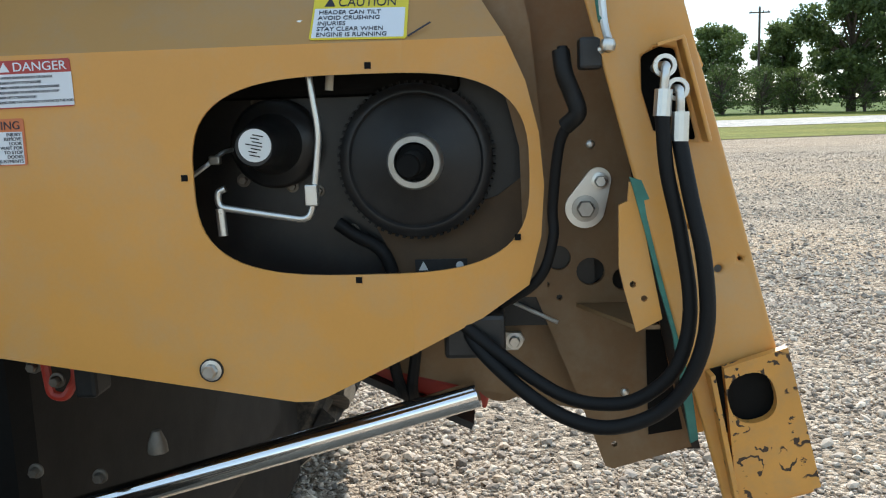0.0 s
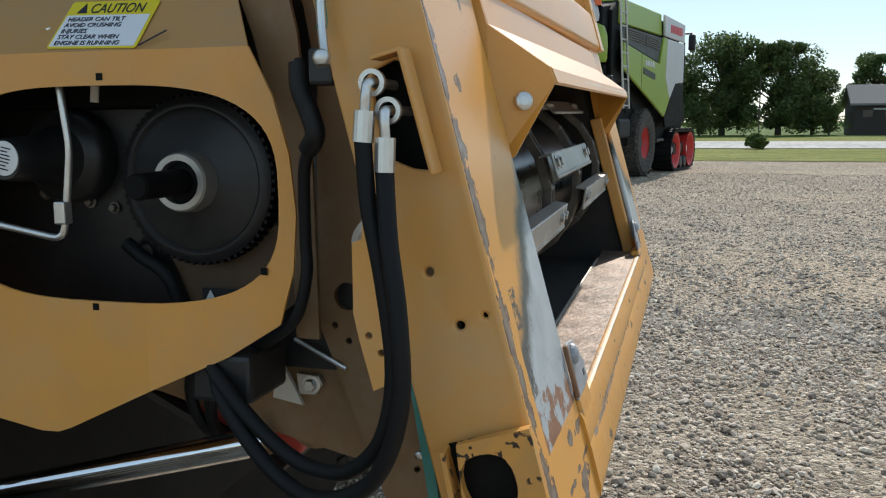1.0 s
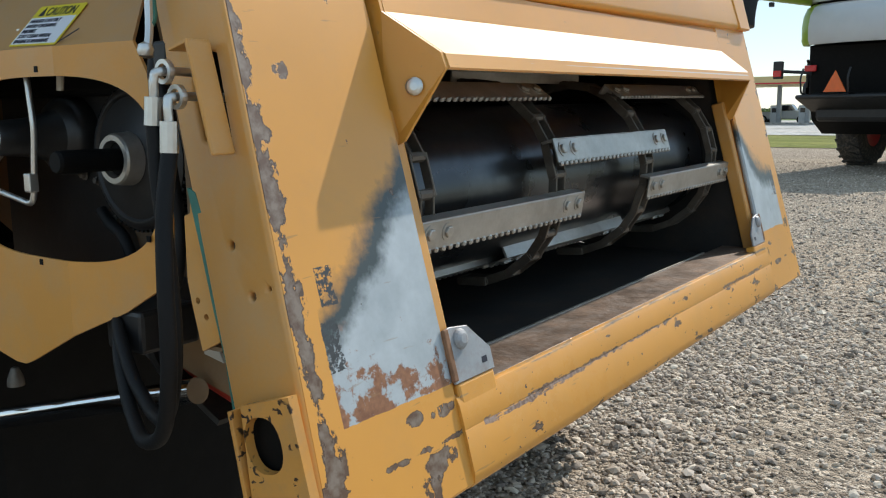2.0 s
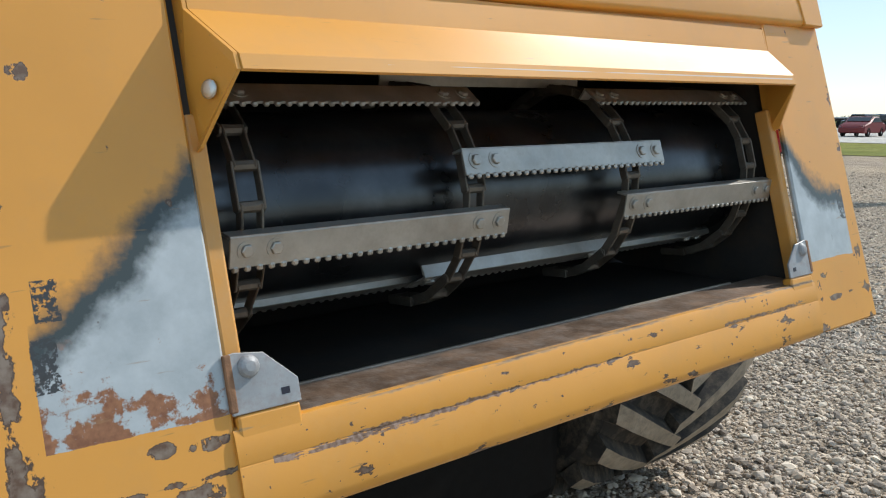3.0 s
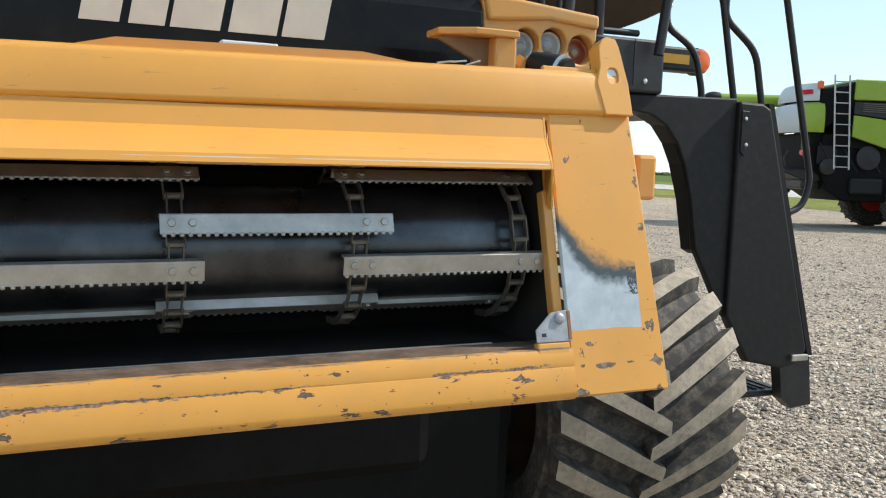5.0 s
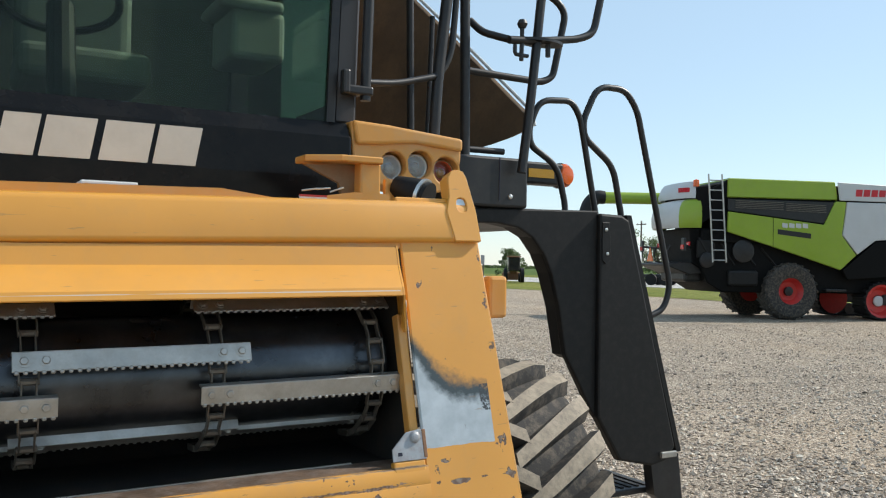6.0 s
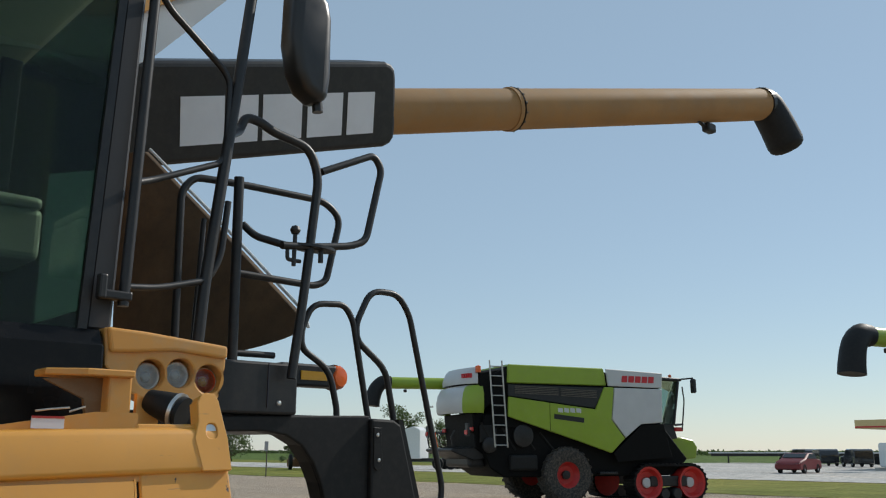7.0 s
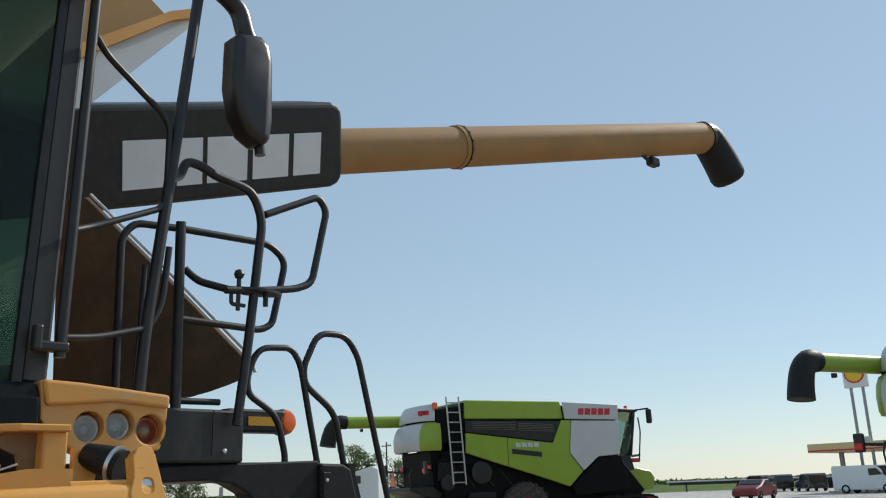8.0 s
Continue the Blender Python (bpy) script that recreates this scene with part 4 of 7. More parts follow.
    part("warning_field", box((0.044, 0.0205, 0), (0.082, 0.038, 0.0006), m=on(m, 0, 0, 0.0007)), M_DECAL_WHITE, shield)
    lettering("warning_word", "WARNING", 0.0135, on(m, 0.018, 0.0425), M_INK, shield, widen=1.0)
    for k, line in enumerate(("INJURY", "REMOVE", "LOOK", "WAIT FOR", "TO STOP", "DOORS", "ADJUSTMENTS")):
        lettering("warning_text", line, 0.0056, on(m, 0.084, 0.0345 - 0.0052 * k, 0.0013), M_INK, shield, align="RIGHT")
    part("scratch", box((0, 0, 0), (0.0006, 0.033, 0.0022), m=lean @ Matrix.Translation((-0.8856, 0.4005, 1.5445)) @ Matrix.Rotation(-0.70, 4, "X")), M_INK, shield)
    small = part("small_sticker", box((-0.7592, 0.3915, 1.2465), (0.0015, 0.069, 0.017)), M_BLACK, combine, "small black sticker with a white triangle")
    part("sticker_triangle", prism([(0.4085, 1.2405), (0.4215, 1.2405), (0.415, 1.2525)], 0.0006, m=side_m(-0.7602)), M_WHITE, small)
    part("sticker_dot", lathe([(0.005, 0), (0.005, 0.0006), (0, 0.0006)], axis_m((-0.7600, 0.367, 1.2465), (-1, 0, 0)), 14), M_WHITE, small)

    # Plain black box added in place of the dark machinery above the shield.
    part("dark_backing", box((-0.745, 1.06, 1.60), (0.05, 1.40, 0.26), 0.01), M_NEAR_BLACK, combine, "black stand-in for dark machinery behind the shield")

    # inner plate between shield and face
    big = [disc_loop(0.238, 1.252, 0.0165, 18), disc_loop(0.196, 1.233, 0.0185, 18), disc_loop(0.153, 1.222, 0.015, 16)]
    tiny = [disc_loop(y, z, 0.0042, 8) for y, z in ((0.237, 1.199), (0.254, 1.217), (0.166, 0.995), (0.155, 1.05))]
    ip = [(0.345, 1.74), (0.283, 1.582), (0.268, 1.50), (0.272, 1.40), (0.272, 1.212), (0.214, 1.064), (0.178, 0.964), (0.168, 0.960), (0.063, 0.990), (0.100, 1.13), (0.142, 1.354), (0.182, 1.561), (0.225, 1.74)]
    # Plate and strap take the darkened yellow in place of shade behind the shield.
    plate = part("frame_plate", prism(ip, 0.010, big + tiny, m=side_m(-0.757)), M_YELLOW_SHADED, combine, "dusty yellow inner frame plate with holes, darkened for shade")
    part("back_strap", prism([(0.255, 1.21), (0.258, 1.40), (0.272, 1.55), (0.32, 1.75), (0.40, 1.75), (0.325, 1.55), (0.287, 1.40), (0.283, 1.21)], 0.006, m=side_m(-0.80)), M_YELLOW_SHADED, combine, "dusty yellow strap behind the shield, darkened for shade")
    # Dark sheet added behind the large holes to stand for the shade in them.
    part("hole_shade_backing", box((-0.735, 0.197, 1.236), (0.004, 0.125, 0.085)), M_INNER, combine)
    for y, z in ((0.195, 1.399), (0.21, 1.46), (0.152, 1.068)):
        bolt(plate, axis_m((-0.757, y, z), (-1, 0, 0)), 0.0058, 0.004, M_ZINC, "rivet")
    tear = []
    dy, dz = 0.186 - 0.203, 1.353 - 1.317
    lie, gap = math.atan2(dz, dy), math.acos((0.0255 - 0.0165) / math.hypot(dy, dz))
    for k in range(19):
        t = lie + gap + (2 * math.pi - 2 * gap) * k / 18
        tear.append((0.203 + 0.0255 * math.cos(t), 1.317 + 0.0255 * math.sin(t)))
    for k in range(11):
        t = lie - gap + 2 * gap * k / 10
        tear.append((0.186 + 0.0165 * math.cos(t), 1.353 + 0.0165 * math.sin(t)))
    link = part("pin_plate", prism(tear, 0.006, m=side_m(-0.764)), M_ZINC, combine, "bright zinc pin retaining plate")
    bolt(link, axis_m((-0.7642, 0.203, 1.317), (-1, 0, 0)), 0.0115, 0.010, M_STEEL, "pin", True)
    bolt(link, axis_m((-0.7642, 0.184, 1.352), (-1, 0, 0)), 0.0075, 0.010, M_ZINC, "bolt", True)
    tab = [(0.178, 1.334), (0.168, 1.338), (0.166, 1.360), (0.159, 1.361), (0.148, 1.300), (0.128, 1.199), (0.158, 1.184), (0.172, 1.235), (0.178, 1.262)]
    part("hinge_tab", prism(tab, 0.006, [disc_loop(0.162, 1.241, 0.004, 8), disc_loop(0.149, 1.224, 0.004, 8)], m=side_m(-0.888)), M_YELLOW, combine, "yellow bent tab")
    part("tab_return", prism([(-0.884, 0.130), (-0.884, 0.158), (-0.757, 0.215), (-0.757, 0.15)], 0.005, m=Matrix.Translation((0, 0, 1.186))), M_YELLOW_SHADED, combine)
    part("teal_strip", prism([(0.166, 1.366), (0.153, 1.362), (0.130, 1.308), (0.118, 1.249), (0.104, 1.185), (0.086, 1.053), (0.095, 1.048), (0.116, 1.18), (0.131, 1.232), (0.148, 1.300)], 0.008, m=side_m(-0.892)), M_TEAL, combine, "teal edge strip")
    # Flat black overlay: the slot's dark depth is painted on the plate.
    part("slot_opening", prism([(0.125, 1.160), (0.109, 1.171), (0.076, 1.016), (0.121, 1.009)], 0.002, m=side_m(-0.7605)), M_NEAR_BLACK, plate)
    # Dark strip added to paint the shade in the gap behind the flange.
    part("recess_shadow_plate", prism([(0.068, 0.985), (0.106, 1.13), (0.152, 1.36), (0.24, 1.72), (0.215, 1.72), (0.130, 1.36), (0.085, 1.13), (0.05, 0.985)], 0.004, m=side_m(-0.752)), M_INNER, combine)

    # lock block with a large hole at the flange's foot
    m = FACE
    blk = [(-0.165, -0.094), (-0.163, 0.004), (0.010, 0.006), (0.006, -0.068)]
    a = Matrix(((0, 0, -0.012, -0.9065), (1, 0, 0, 0), (0, 1, 0, 0), (0, 0, 0, 1)))
    block = fpart("lock_block", prism(blk, 1.0, [oval_loop(-0.037, -0.046, 0.030, 0.027, 2.4, 26)], m=a), M_CHIPPED, "chipped yellow lock block with a large hole")
    fpart("block_web", box((-0.9085, -0.080, -0.083), (0.028, 0.155, 0.006), 0.001, m=Matrix.Rotation(0.06, 4, "X")), M_CHIPPED, parent=None)
    # Black sheet behind the large hole, painted for its shade.
    fpart("block_dark", box((-0.9, -0.037, -0.046), (0.004, 0.08, 0.07)), M_NEAR_BLACK, parent=None)
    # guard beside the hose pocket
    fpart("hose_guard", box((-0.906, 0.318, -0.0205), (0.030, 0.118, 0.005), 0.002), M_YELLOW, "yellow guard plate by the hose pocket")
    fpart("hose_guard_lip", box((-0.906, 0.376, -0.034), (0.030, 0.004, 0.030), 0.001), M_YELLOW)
    # Black sheet painted for the shade deep in the hose pocket.
    fpart("pocket_back", box((-0.845, 0.31, -0.054), (0.004, 0.15, 0.080)), M_NEAR_BLACK)
    for name, pts, r in (("hydraulic_hose", [(-0.948, 0.141, 1.436), (-0.950, 0.136, 1.376), (-0.954, 0.122, 1.308), (-0.958, 0.112, 1.225), (-0.954, 0.126, 1.160), (-0.938, 0.163, 1.120), (-0.920, 0.204, 1.108), (-0.904, 0.246, 1.114), (-0.890, 0.294, 1.142), (-0.860, 0.358, 1.188), (-0.83, 0.375, 1.205)], 0.0082),
                         ("hydraulic_hose", [(-0.945, 0.122, 1.408), (-0.962, 0.113, 1.347), (-0.974, 0.101, 1.279), (-0.976, 0.099, 1.205), (-0.968, 0.119, 1.142), (-0.955, 0.152, 1.105), (-0.940, 0.200, 1.087), (-0.920, 0.245, 1.093), (-0.900, 0.289, 1.117), (-0.872, 0.340, 1.160), (-0.84, 0.365, 1.195)], 0.0086)):
        part(name, tube(smooth_path(pts), r, 12), M_RUBBER, combine, "thick black hydraulic hose", smooth=True)
    for (y, z), (y1, z1), (y2, z2), x in (((0.136, 1.487), (0.139, 1.462), (0.141, 1.434), -0.944), ((0.122, 1.462), (0.121, 1.438), (0.122, 1.407), -0.941)):
        part("hose_elbow", tube(smooth_path([(x + 0.07, y, z), (x + 0.006, y + 0.0, z), (x - 0.003, (y + y1) / 2, (z + z1) / 2 + 0.006), (x - 0.003, y1, z1)]), 0.0048, 10), M_ZINC, combine, "bright elbow fitting", smooth=True)
        part("hose_ferrule", tube([Vector((x - 0.003, y1, z1)), Vector((x - 0.004, y2, z2))], 0.0095, 12), M_ZINC, combine, "bright crimped hose ferrule", smooth=False)
        part("fitting_ring", lathe([(0.008, 0), (0.0125, 0), (0.0125, 0.006), (0.008, 0.006), (0.008, 0)], axis_m((x + 0.012, y, z), (-1, 0, 0)), 20), M_ZINC, combine)
    hose = smooth_path([(-0.865, 0.238, 1.515), (-0.87, 0.237, 1.49), (-0.87, 0.227, 1.462), (-0.865, 0.226, 1.437), (-0.855, 0.242, 1.405), (-0.84, 0.250, 1.33), (-0.84, 0.250, 1.29), (-0.835, 0.268, 1.24), (-0.82, 0.317, 1.205), (-0.78, 0.37, 1.185)])
    part("sensor_cable", tube(hose, 0.0065, 10), M_RUBBER, combine, "black sleeved cable", smooth=True)
    part("cable_boot", tube(smooth_path([(-0.865, 0.240, 1.511), (-0.87, 0.237, 1.486), (-0.87, 0.228, 1.462), (-0.87, 0.222, 1.440), (-0.86, 0.235, 1.425)]), 0.0105, 10), M_PLASTIC, combine, smooth=True)
    part("latch_body", box((-0.872, 0.208, 1.506), (0.03, 0.026, 0.036), 0.004), M_BLACK, combine, "black latch block")
    part("latch_rod", tube(smooth_path([(-0.90, 0.203, 1.66), (-0.905, 0.197, 1.548), (-0.912, 0.192, 1.515), (-0.905, 0.20, 1.507)]), 0.0045, 8), M_ZINC, combine, smooth=True)
    part("latch_ball", lathe([(0, -0.009), (0.007, -0.006), (0.009, 0), (0.007, 0.006), (0, 0.009)], Matrix.Translation((-0.915, 0.193, 1.512)), 16), M_ZINC, combine, smooth=True)
    part("latch_spring", tube(smooth_path([(-0.90, 0.209, 1.64), (-0.90, 0.199, 1.557), (-0.905, 0.197, 1.539)]), 0.0055, 8), M_TEAL, combine)
    # valve block and pipes under the shield
    part("valve_block", box((-0.815, 0.348, 1.174), (0.09, 0.075, 0.055), 0.006), M_BLACK, combine, "black hose junction block")
    part("mount_plate", prism([(0.342, 1.170), (0.349, 1.115), (0.309, 1.108), (0.322, 1.135)], 0.006, m=side_m(-0.735)), M_CREAM, combine, "pale painted mounting plate")
    part("bolt_lug", prism([(0.317, 1.147), (0.288, 1.146), (0.283, 1.136), (0.292, 1.122), (0.314, 1.122)], 0.008, m=side_m(-0.733)), M_STEEL, combine)
    bolt(combine, axis_m((-0.733, 0.297, 1.135), (-1, 0, 0)), 0.0078, 0.008, M_ZINC, "plate_bolt", True)
    bolt(combine, axis_m((-0.83, 0.345, 1.152), (-1, 0, 0)), 0.006, 0.006, M_ZINC, "block_bolt", True)
    part("guide_rod", tube([Vector((-0.76, 0.305, 1.198)), Vector((-0.76, 0.240, 1.166))], 0.0028, 8), M_ZINC, combine)
    for dy in (0.0, 0.03):
        part("return_hose", tube(smooth_path([(-0.72, 0.42 + dy, 1.19), (-0.74, 0.432 + dy, 1.12), (-0.72, 0.44 + dy * 0.4, 1.06), (-0.66, 0.43, 1.02)]), 0.008, 8), M_RUBBER, combine, smooth=True)
    # lift cylinder with its safety stop
    d = Vector((-0.75, 0.348, 1.066)) - Vector((-0.75, 0.877, 0.918))
    a0 = Vector((-0.75, 0.877, 0.918)) - d * 0.3
    part("lift_rod", tube([a0, a0 + d * 1.30], 0.0185, 28), M_CHROME, combine, "polished lift cylinder rod", smooth=True)
    part("lift_barrel", tube([a0 - d * 0.9, a0], 0.035, 24), M_BLACK, combine, "black lift cylinder barrel", smooth=True)
    part("rod_eye", lathe([(0.04, -0.03), (0.04, 0.03), (0.018, 0.03), (0.018, -0.03), (0.04, -0.03)], axis_m(a0 + d * 1.36 + Vector((0.09, 0, 0)), (1, 0, 0)), 24), M_YELLOW_SHADED, combine)
    ra, rb = Vector((-0.66, 0.535, 1.087)), Vector((-0.66, 0.335, 1.034))
    t = Matrix.Translation((ra + rb) / 2) @ (rb - ra).to_track_quat("Y", "Z").to_matrix().to_4x4()
    part("safety_stop", box((0, 0, 0), (0.05, (rb - ra).length, 0.026), 0.004, m=t), M_RED, combine, "red safety stop lying over the rod")
    part("red_lever", tube(corner_path([(-0.79, 0.928, 1.16), (-0.79, 0.922, 1.088), (-0.79, 0.902, 1.084), (-0.79, 0.884, 1.112), (-0.79, 0.888, 1.16)], 0.012), 0.0065, 8), M_RED, combine, "red lever bracket", smooth=True)
    part("lever_block", box((-0.79, 0.862, 1.112), (0.05, 0.03, 0.045), 0.006), M_PLASTIC, combine)
    part("grease_cup", lathe([(0.014, -0.012), (0.013, 0.0), (0.006, 0.018), (0, 0.020)], Matrix.Translation((-0.775, 0.788, 1.012)), 14), M_DARKSTEEL, combine, smooth=True)
    for y, z, x in ((0.943, 1.128, -0.785), (0.872, 0.966, -0.775), (0.905, 1.112, -0.80), (0.962, 0.975, -0.775)):
        bolt(combine, axis_m((x, y, z), (-1, 0, 0)), 0.007, 0.012, M_DARKSTEEL, "underside_bolt", True)


feeder_side()


# ---------------------------------------------------------------- chassis and wheels
def tyre(parent, centre, r, w, flip=1):
    """A lugged drive tyre with its rim: axle along x."""
    cx, cy, cz = centre
    m = Matrix.Translation((cx, cy, cz)) @ Matrix.Rotation(math.pi / 2, 4, "Y")
    hw = w / 2
    r0 = r - 0.062
    prof = [(r * 0.52, -hw * 0.72), (r * 0.60, -hw * 0.98), (r * 0.80, -hw * 1.02), (r0 * 0.955, -hw * 0.97), (r0 * 0.985, -hw * 0.85), (r0, 0), (r0 * 0.985, hw * 0.85), (r0 * 0.955, hw * 0.97), (r * 0.80, hw * 1.02), (r * 0.60, hw * 0.98), (r * 0.52, hw * 0.72)]
    wheel = part("wheel", lathe(prof, m, 56), M_TYRE, parent, "dusty black drive tyre with deep chevron lugs", smooth=True)
    n = 20
    for s in (-1, 1):
        for k in range(n):
            ang = 2 * math.pi * (k + (0.5 if s > 0 else 0.0)) / n
            bm = bmesh.new()
            steps = 5
            rows = []
            for i in range(steps + 1):
                f = i / steps
                z = s * (-0.05 * w + f * (hw * 1.02 + 0.05 * w))
                a = ang + flip * f * 0.42
                rr = r0 - 0.004 - (0.02 if f > 0.95 else 0.0)
                rt = r - 0.012 * f * f - (0.015 if f > 0.95 else 0.0)
                half = 0.036 + 0.014 * f
                ring = []
                for da, q in ((-half * 1.25, rr), (-half * 0.8, rt), (half * 0.8, rt), (half * 1.25, rr)):
                    aa = a + da / r
                    ring.append(bm.verts.new((q * math.cos(aa), q * math.sin(aa), z)))
                rows.append(ring)
            for p, q in zip(rows, rows[1:]):
                for i in range(3):
                    # Dusty pale tops, black sides: lit and shaded faces put into the materials.
                    bm.faces.new((p[i], p[i + 1], q[i + 1], q[i])).material_index = int(i != 1)
            bm.faces.new(rows[0]).material_index = 1
            bm.faces.new(rows[-1][::-1]).material_index = 1
            part("lug", bm, M_LUG, wheel, m=m).data.materials.append(M_TYRE)
    rp = [(0.08, hw * 0.2), (0.10, hw * 0.25), (r * 0.42, hw * 0.30), (r * 0.50, hw * 0.62), (r * 0.545, hw * 0.70), (r * 0.545, -hw * 0.70), (r * 0.50, -hw * 0.62), (r * 0.42, -hw * 0.1), (0.08, -hw * 0.1)]
    # The rim's dark colour carries the shade inside the wheel.
    part("rim", lathe(rp, m, 40), M_SHADED_DIRT, wheel, "dirty steel rim, darkened for shade", smooth=True)
    return wheel


tyre(combine, (1.575, 1.42, 0.588), 0.588, 0.80, -1)
tyre(combine, (-1.575, 1.42, 0.588), 0.588, 0.80, -1)
# Black block added between the tyres to stand for deep shadow there.
part("axle_shade_block", box((0, 1.38, 0.50), (2.14, 0.72, 0.70), 0.06), M_NEAR_BLACK, combine, "black block added for the shade round the axle")
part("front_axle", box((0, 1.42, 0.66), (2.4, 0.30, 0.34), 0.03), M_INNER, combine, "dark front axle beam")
part("chassis", box((0, 3.6, 1.28), (1.6, 4.5, 1.0), 0.04), M_BLACK, combine, "dark chassis")
part("rear_axle", box((0, 5.2, 0.6), (2.2, 0.2, 0.2), 0.03), M_BLACK, combine)
for s in (-1, 1):
    part("rear_wheel", lathe([(0.22, -0.2), (0.30, -0.25), (0.5, -0.25), (0.58, -0.18), (0.6, 0), (0.58, 0.18), (0.5, 0.25), (0.30, 0.25), (0.22, 0.2)], axis_m((s * 1.25, 5.2, 0.6), (1, 0, 0)), 40), M_TYRE, combine, smooth=True)
# Another added block, black in place of shadowed ground and running gear.
part("under_shade_block", box((0, 1.80, 0.84), (1.5, 1.6, 0.76), 0.05), M_NEAR_BLACK, combine, "black block added for the shade under the machine")


# ---------------------------------------------------------------- cab front and platform
def logo_bars(x0, z0, z1, edges, m, mat, parent, slant=0.18, depth=0.003):
    """A row of plain slanted blocks in place of a maker's lettering."""
    for a, b in edges:
        k = slant * (z1 - z0)
        bm = prism([(x0 + a, z0), (x0 + b, z0), (x0 + b + k, z1), (x0 + a + k, z1)], depth, m=m)
        part("logo_block", bm, mat, parent, "plain slanted block of the maker's mark")


def rail(points, r=0.019, name="handrail", bend=0.07, parent=None, label="black tubular handrail"):
    return part(name, tube(corner_path(points, bend, 5), r, 10), M_BLACK, parent or combine, label, smooth=True)


def cab():
    prof = [(1.16, 1.76), (1.155, 1.90), (1.16, 2.050), (1.20, 2.108), (1.42, 2.108), (1.42, 1.70)]
    m = Matrix(((0, 0, 1.94, -0.99), (1, 0, 0, 0), (0, 1, 0, 0), (0, 0, 0, 1)))
    apron = part("front_apron", prism(prof, 1.0, m=m, bevel=0.004), M_BLACK_GLOSS, combine, "glossy black apron under the windscreen, dusty at its end")
    logo_bars(0.0, 1.905, 2.035, ((-0.363, -0.250), (-0.225, -0.120), (-0.105, 0.045), (0.070, 0.222), (0.238, 0.378)), front_m(1.1535), M_CREAM, apron)
    # windscreen and pillars
    part("windscreen", prism([(-0.88, 2.112), (0.875, 2.112), (0.925, 3.62), (-0.93, 3.62)], 0.006, m=front_m(1.235)), M_GLASS, combine, "large dark green-tinted windscreen").visible_shadow = False
    for s in (-1, 1):
        part("screen_seal", prism([(s * 0.872, 2.11), (s * 0.905, 2.11), (s * 0.955, 3.64), (s * 0.925, 3.64)], 0.03, m=front_m(1.245)), M_BLACK, combine)
        part("pillar", prism([(s * 0.905, 2.11), (s * 1.0, 2.11), (s * 1.035, 3.64), (s * 0.955, 3.64)], 0.05, m=front_m(1.285), bevel=0.012), M_PILLAR, combine, "dark grey cab corner pillar")
        part("side_window", prism([(1.30, 2.2), (2.62, 2.2), (2.62, 3.6), (1.30, 3.6)], 0.006, m=side_m(s * 0.99)), M_SIDEGLASS, combine, "dark side window").visible_shadow = False
        part("rear_pillar", box((s * 0.95, 2.68, 2.9), (0.1, 0.10, 1.6), 0.01), M_BLACK, combine)
        part("side_sill", box((s * 0.95, 1.95, 2.0), (0.10, 1.36, 0.38), 0.01), M_BLACK, combine)
    part("cab_roof", box((0, 1.95, 3.74), (2.1, 1.75, 0.22), 0.06, 3), M_WHITE, combine, "pale cab roof")
    part("cab_floor", box((0, 2.0, 1.86), (1.84, 1.2, 0.08)), M_INNER, combine)
    part("cab_back", prism([(-0.9, 1.9), (0.9, 1.9), (0.9, 3.62), (-0.9, 3.62)], 0.05, m=front_m(2.72)), M_CABBACK, combine)
    part("seat_base", box((0.12, 2.12, 2.36), (0.5, 0.5, 0.14), 0.04, 3), M_SEAT, combine, "grey cloth driver's seat")
    part("seat_back", box((0.12, 2.36, 2.72), (0.48, 0.14, 0.62), 0.05, 3), M_SEAT, combine)
    part("armrest", box((0.80, 2.0, 2.56), (0.24, 0.34, 0.22), 0.03, 3), M_CONSOLE, combine, "grey side console")
    part("armrest_top", box((0.77, 2.0, 2.69), (0.28, 0.36, 0.05), 0.02, 2), M_CONSOLE, combine)
    part("steering_column", tube([Vector((0.0, 1.5, 1.9)), Vector((0.0, 1.68, 2.52))], 0.05, 12), M_PLASTIC, combine)
    ring = [Vector((0.21 * math.cos(t), 1.70 - 0.07 * math.sin(t), 2.55 + 0.20 * math.sin(t) * 0.5)) for t in (2 * math.pi * k / 24 for k in range(25))]
    part("steering_wheel", tube(ring, 0.016, 8), M_PLASTIC, combine, smooth=True)
    part("mirror_inside", box((0.25, 1.7, 2.83), (0.1, 0.05, 0.12), 0.02), M_SEAT, combine)
    # slim tube beside the pillar
    rail([(1.02, 1.20, 2.20), (1.055, 1.20, 3.70)], 0.021)
    part("rail_bracket", box((0.985, 1.20, 2.235), (0.12, 0.05, 0.035), 0.008), M_BLACK, combine)
    part("rail_knob", box((0.93, 1.18, 2.26), (0.03, 0.04, 0.09), 0.008), M_BLACK, combine)


cab()


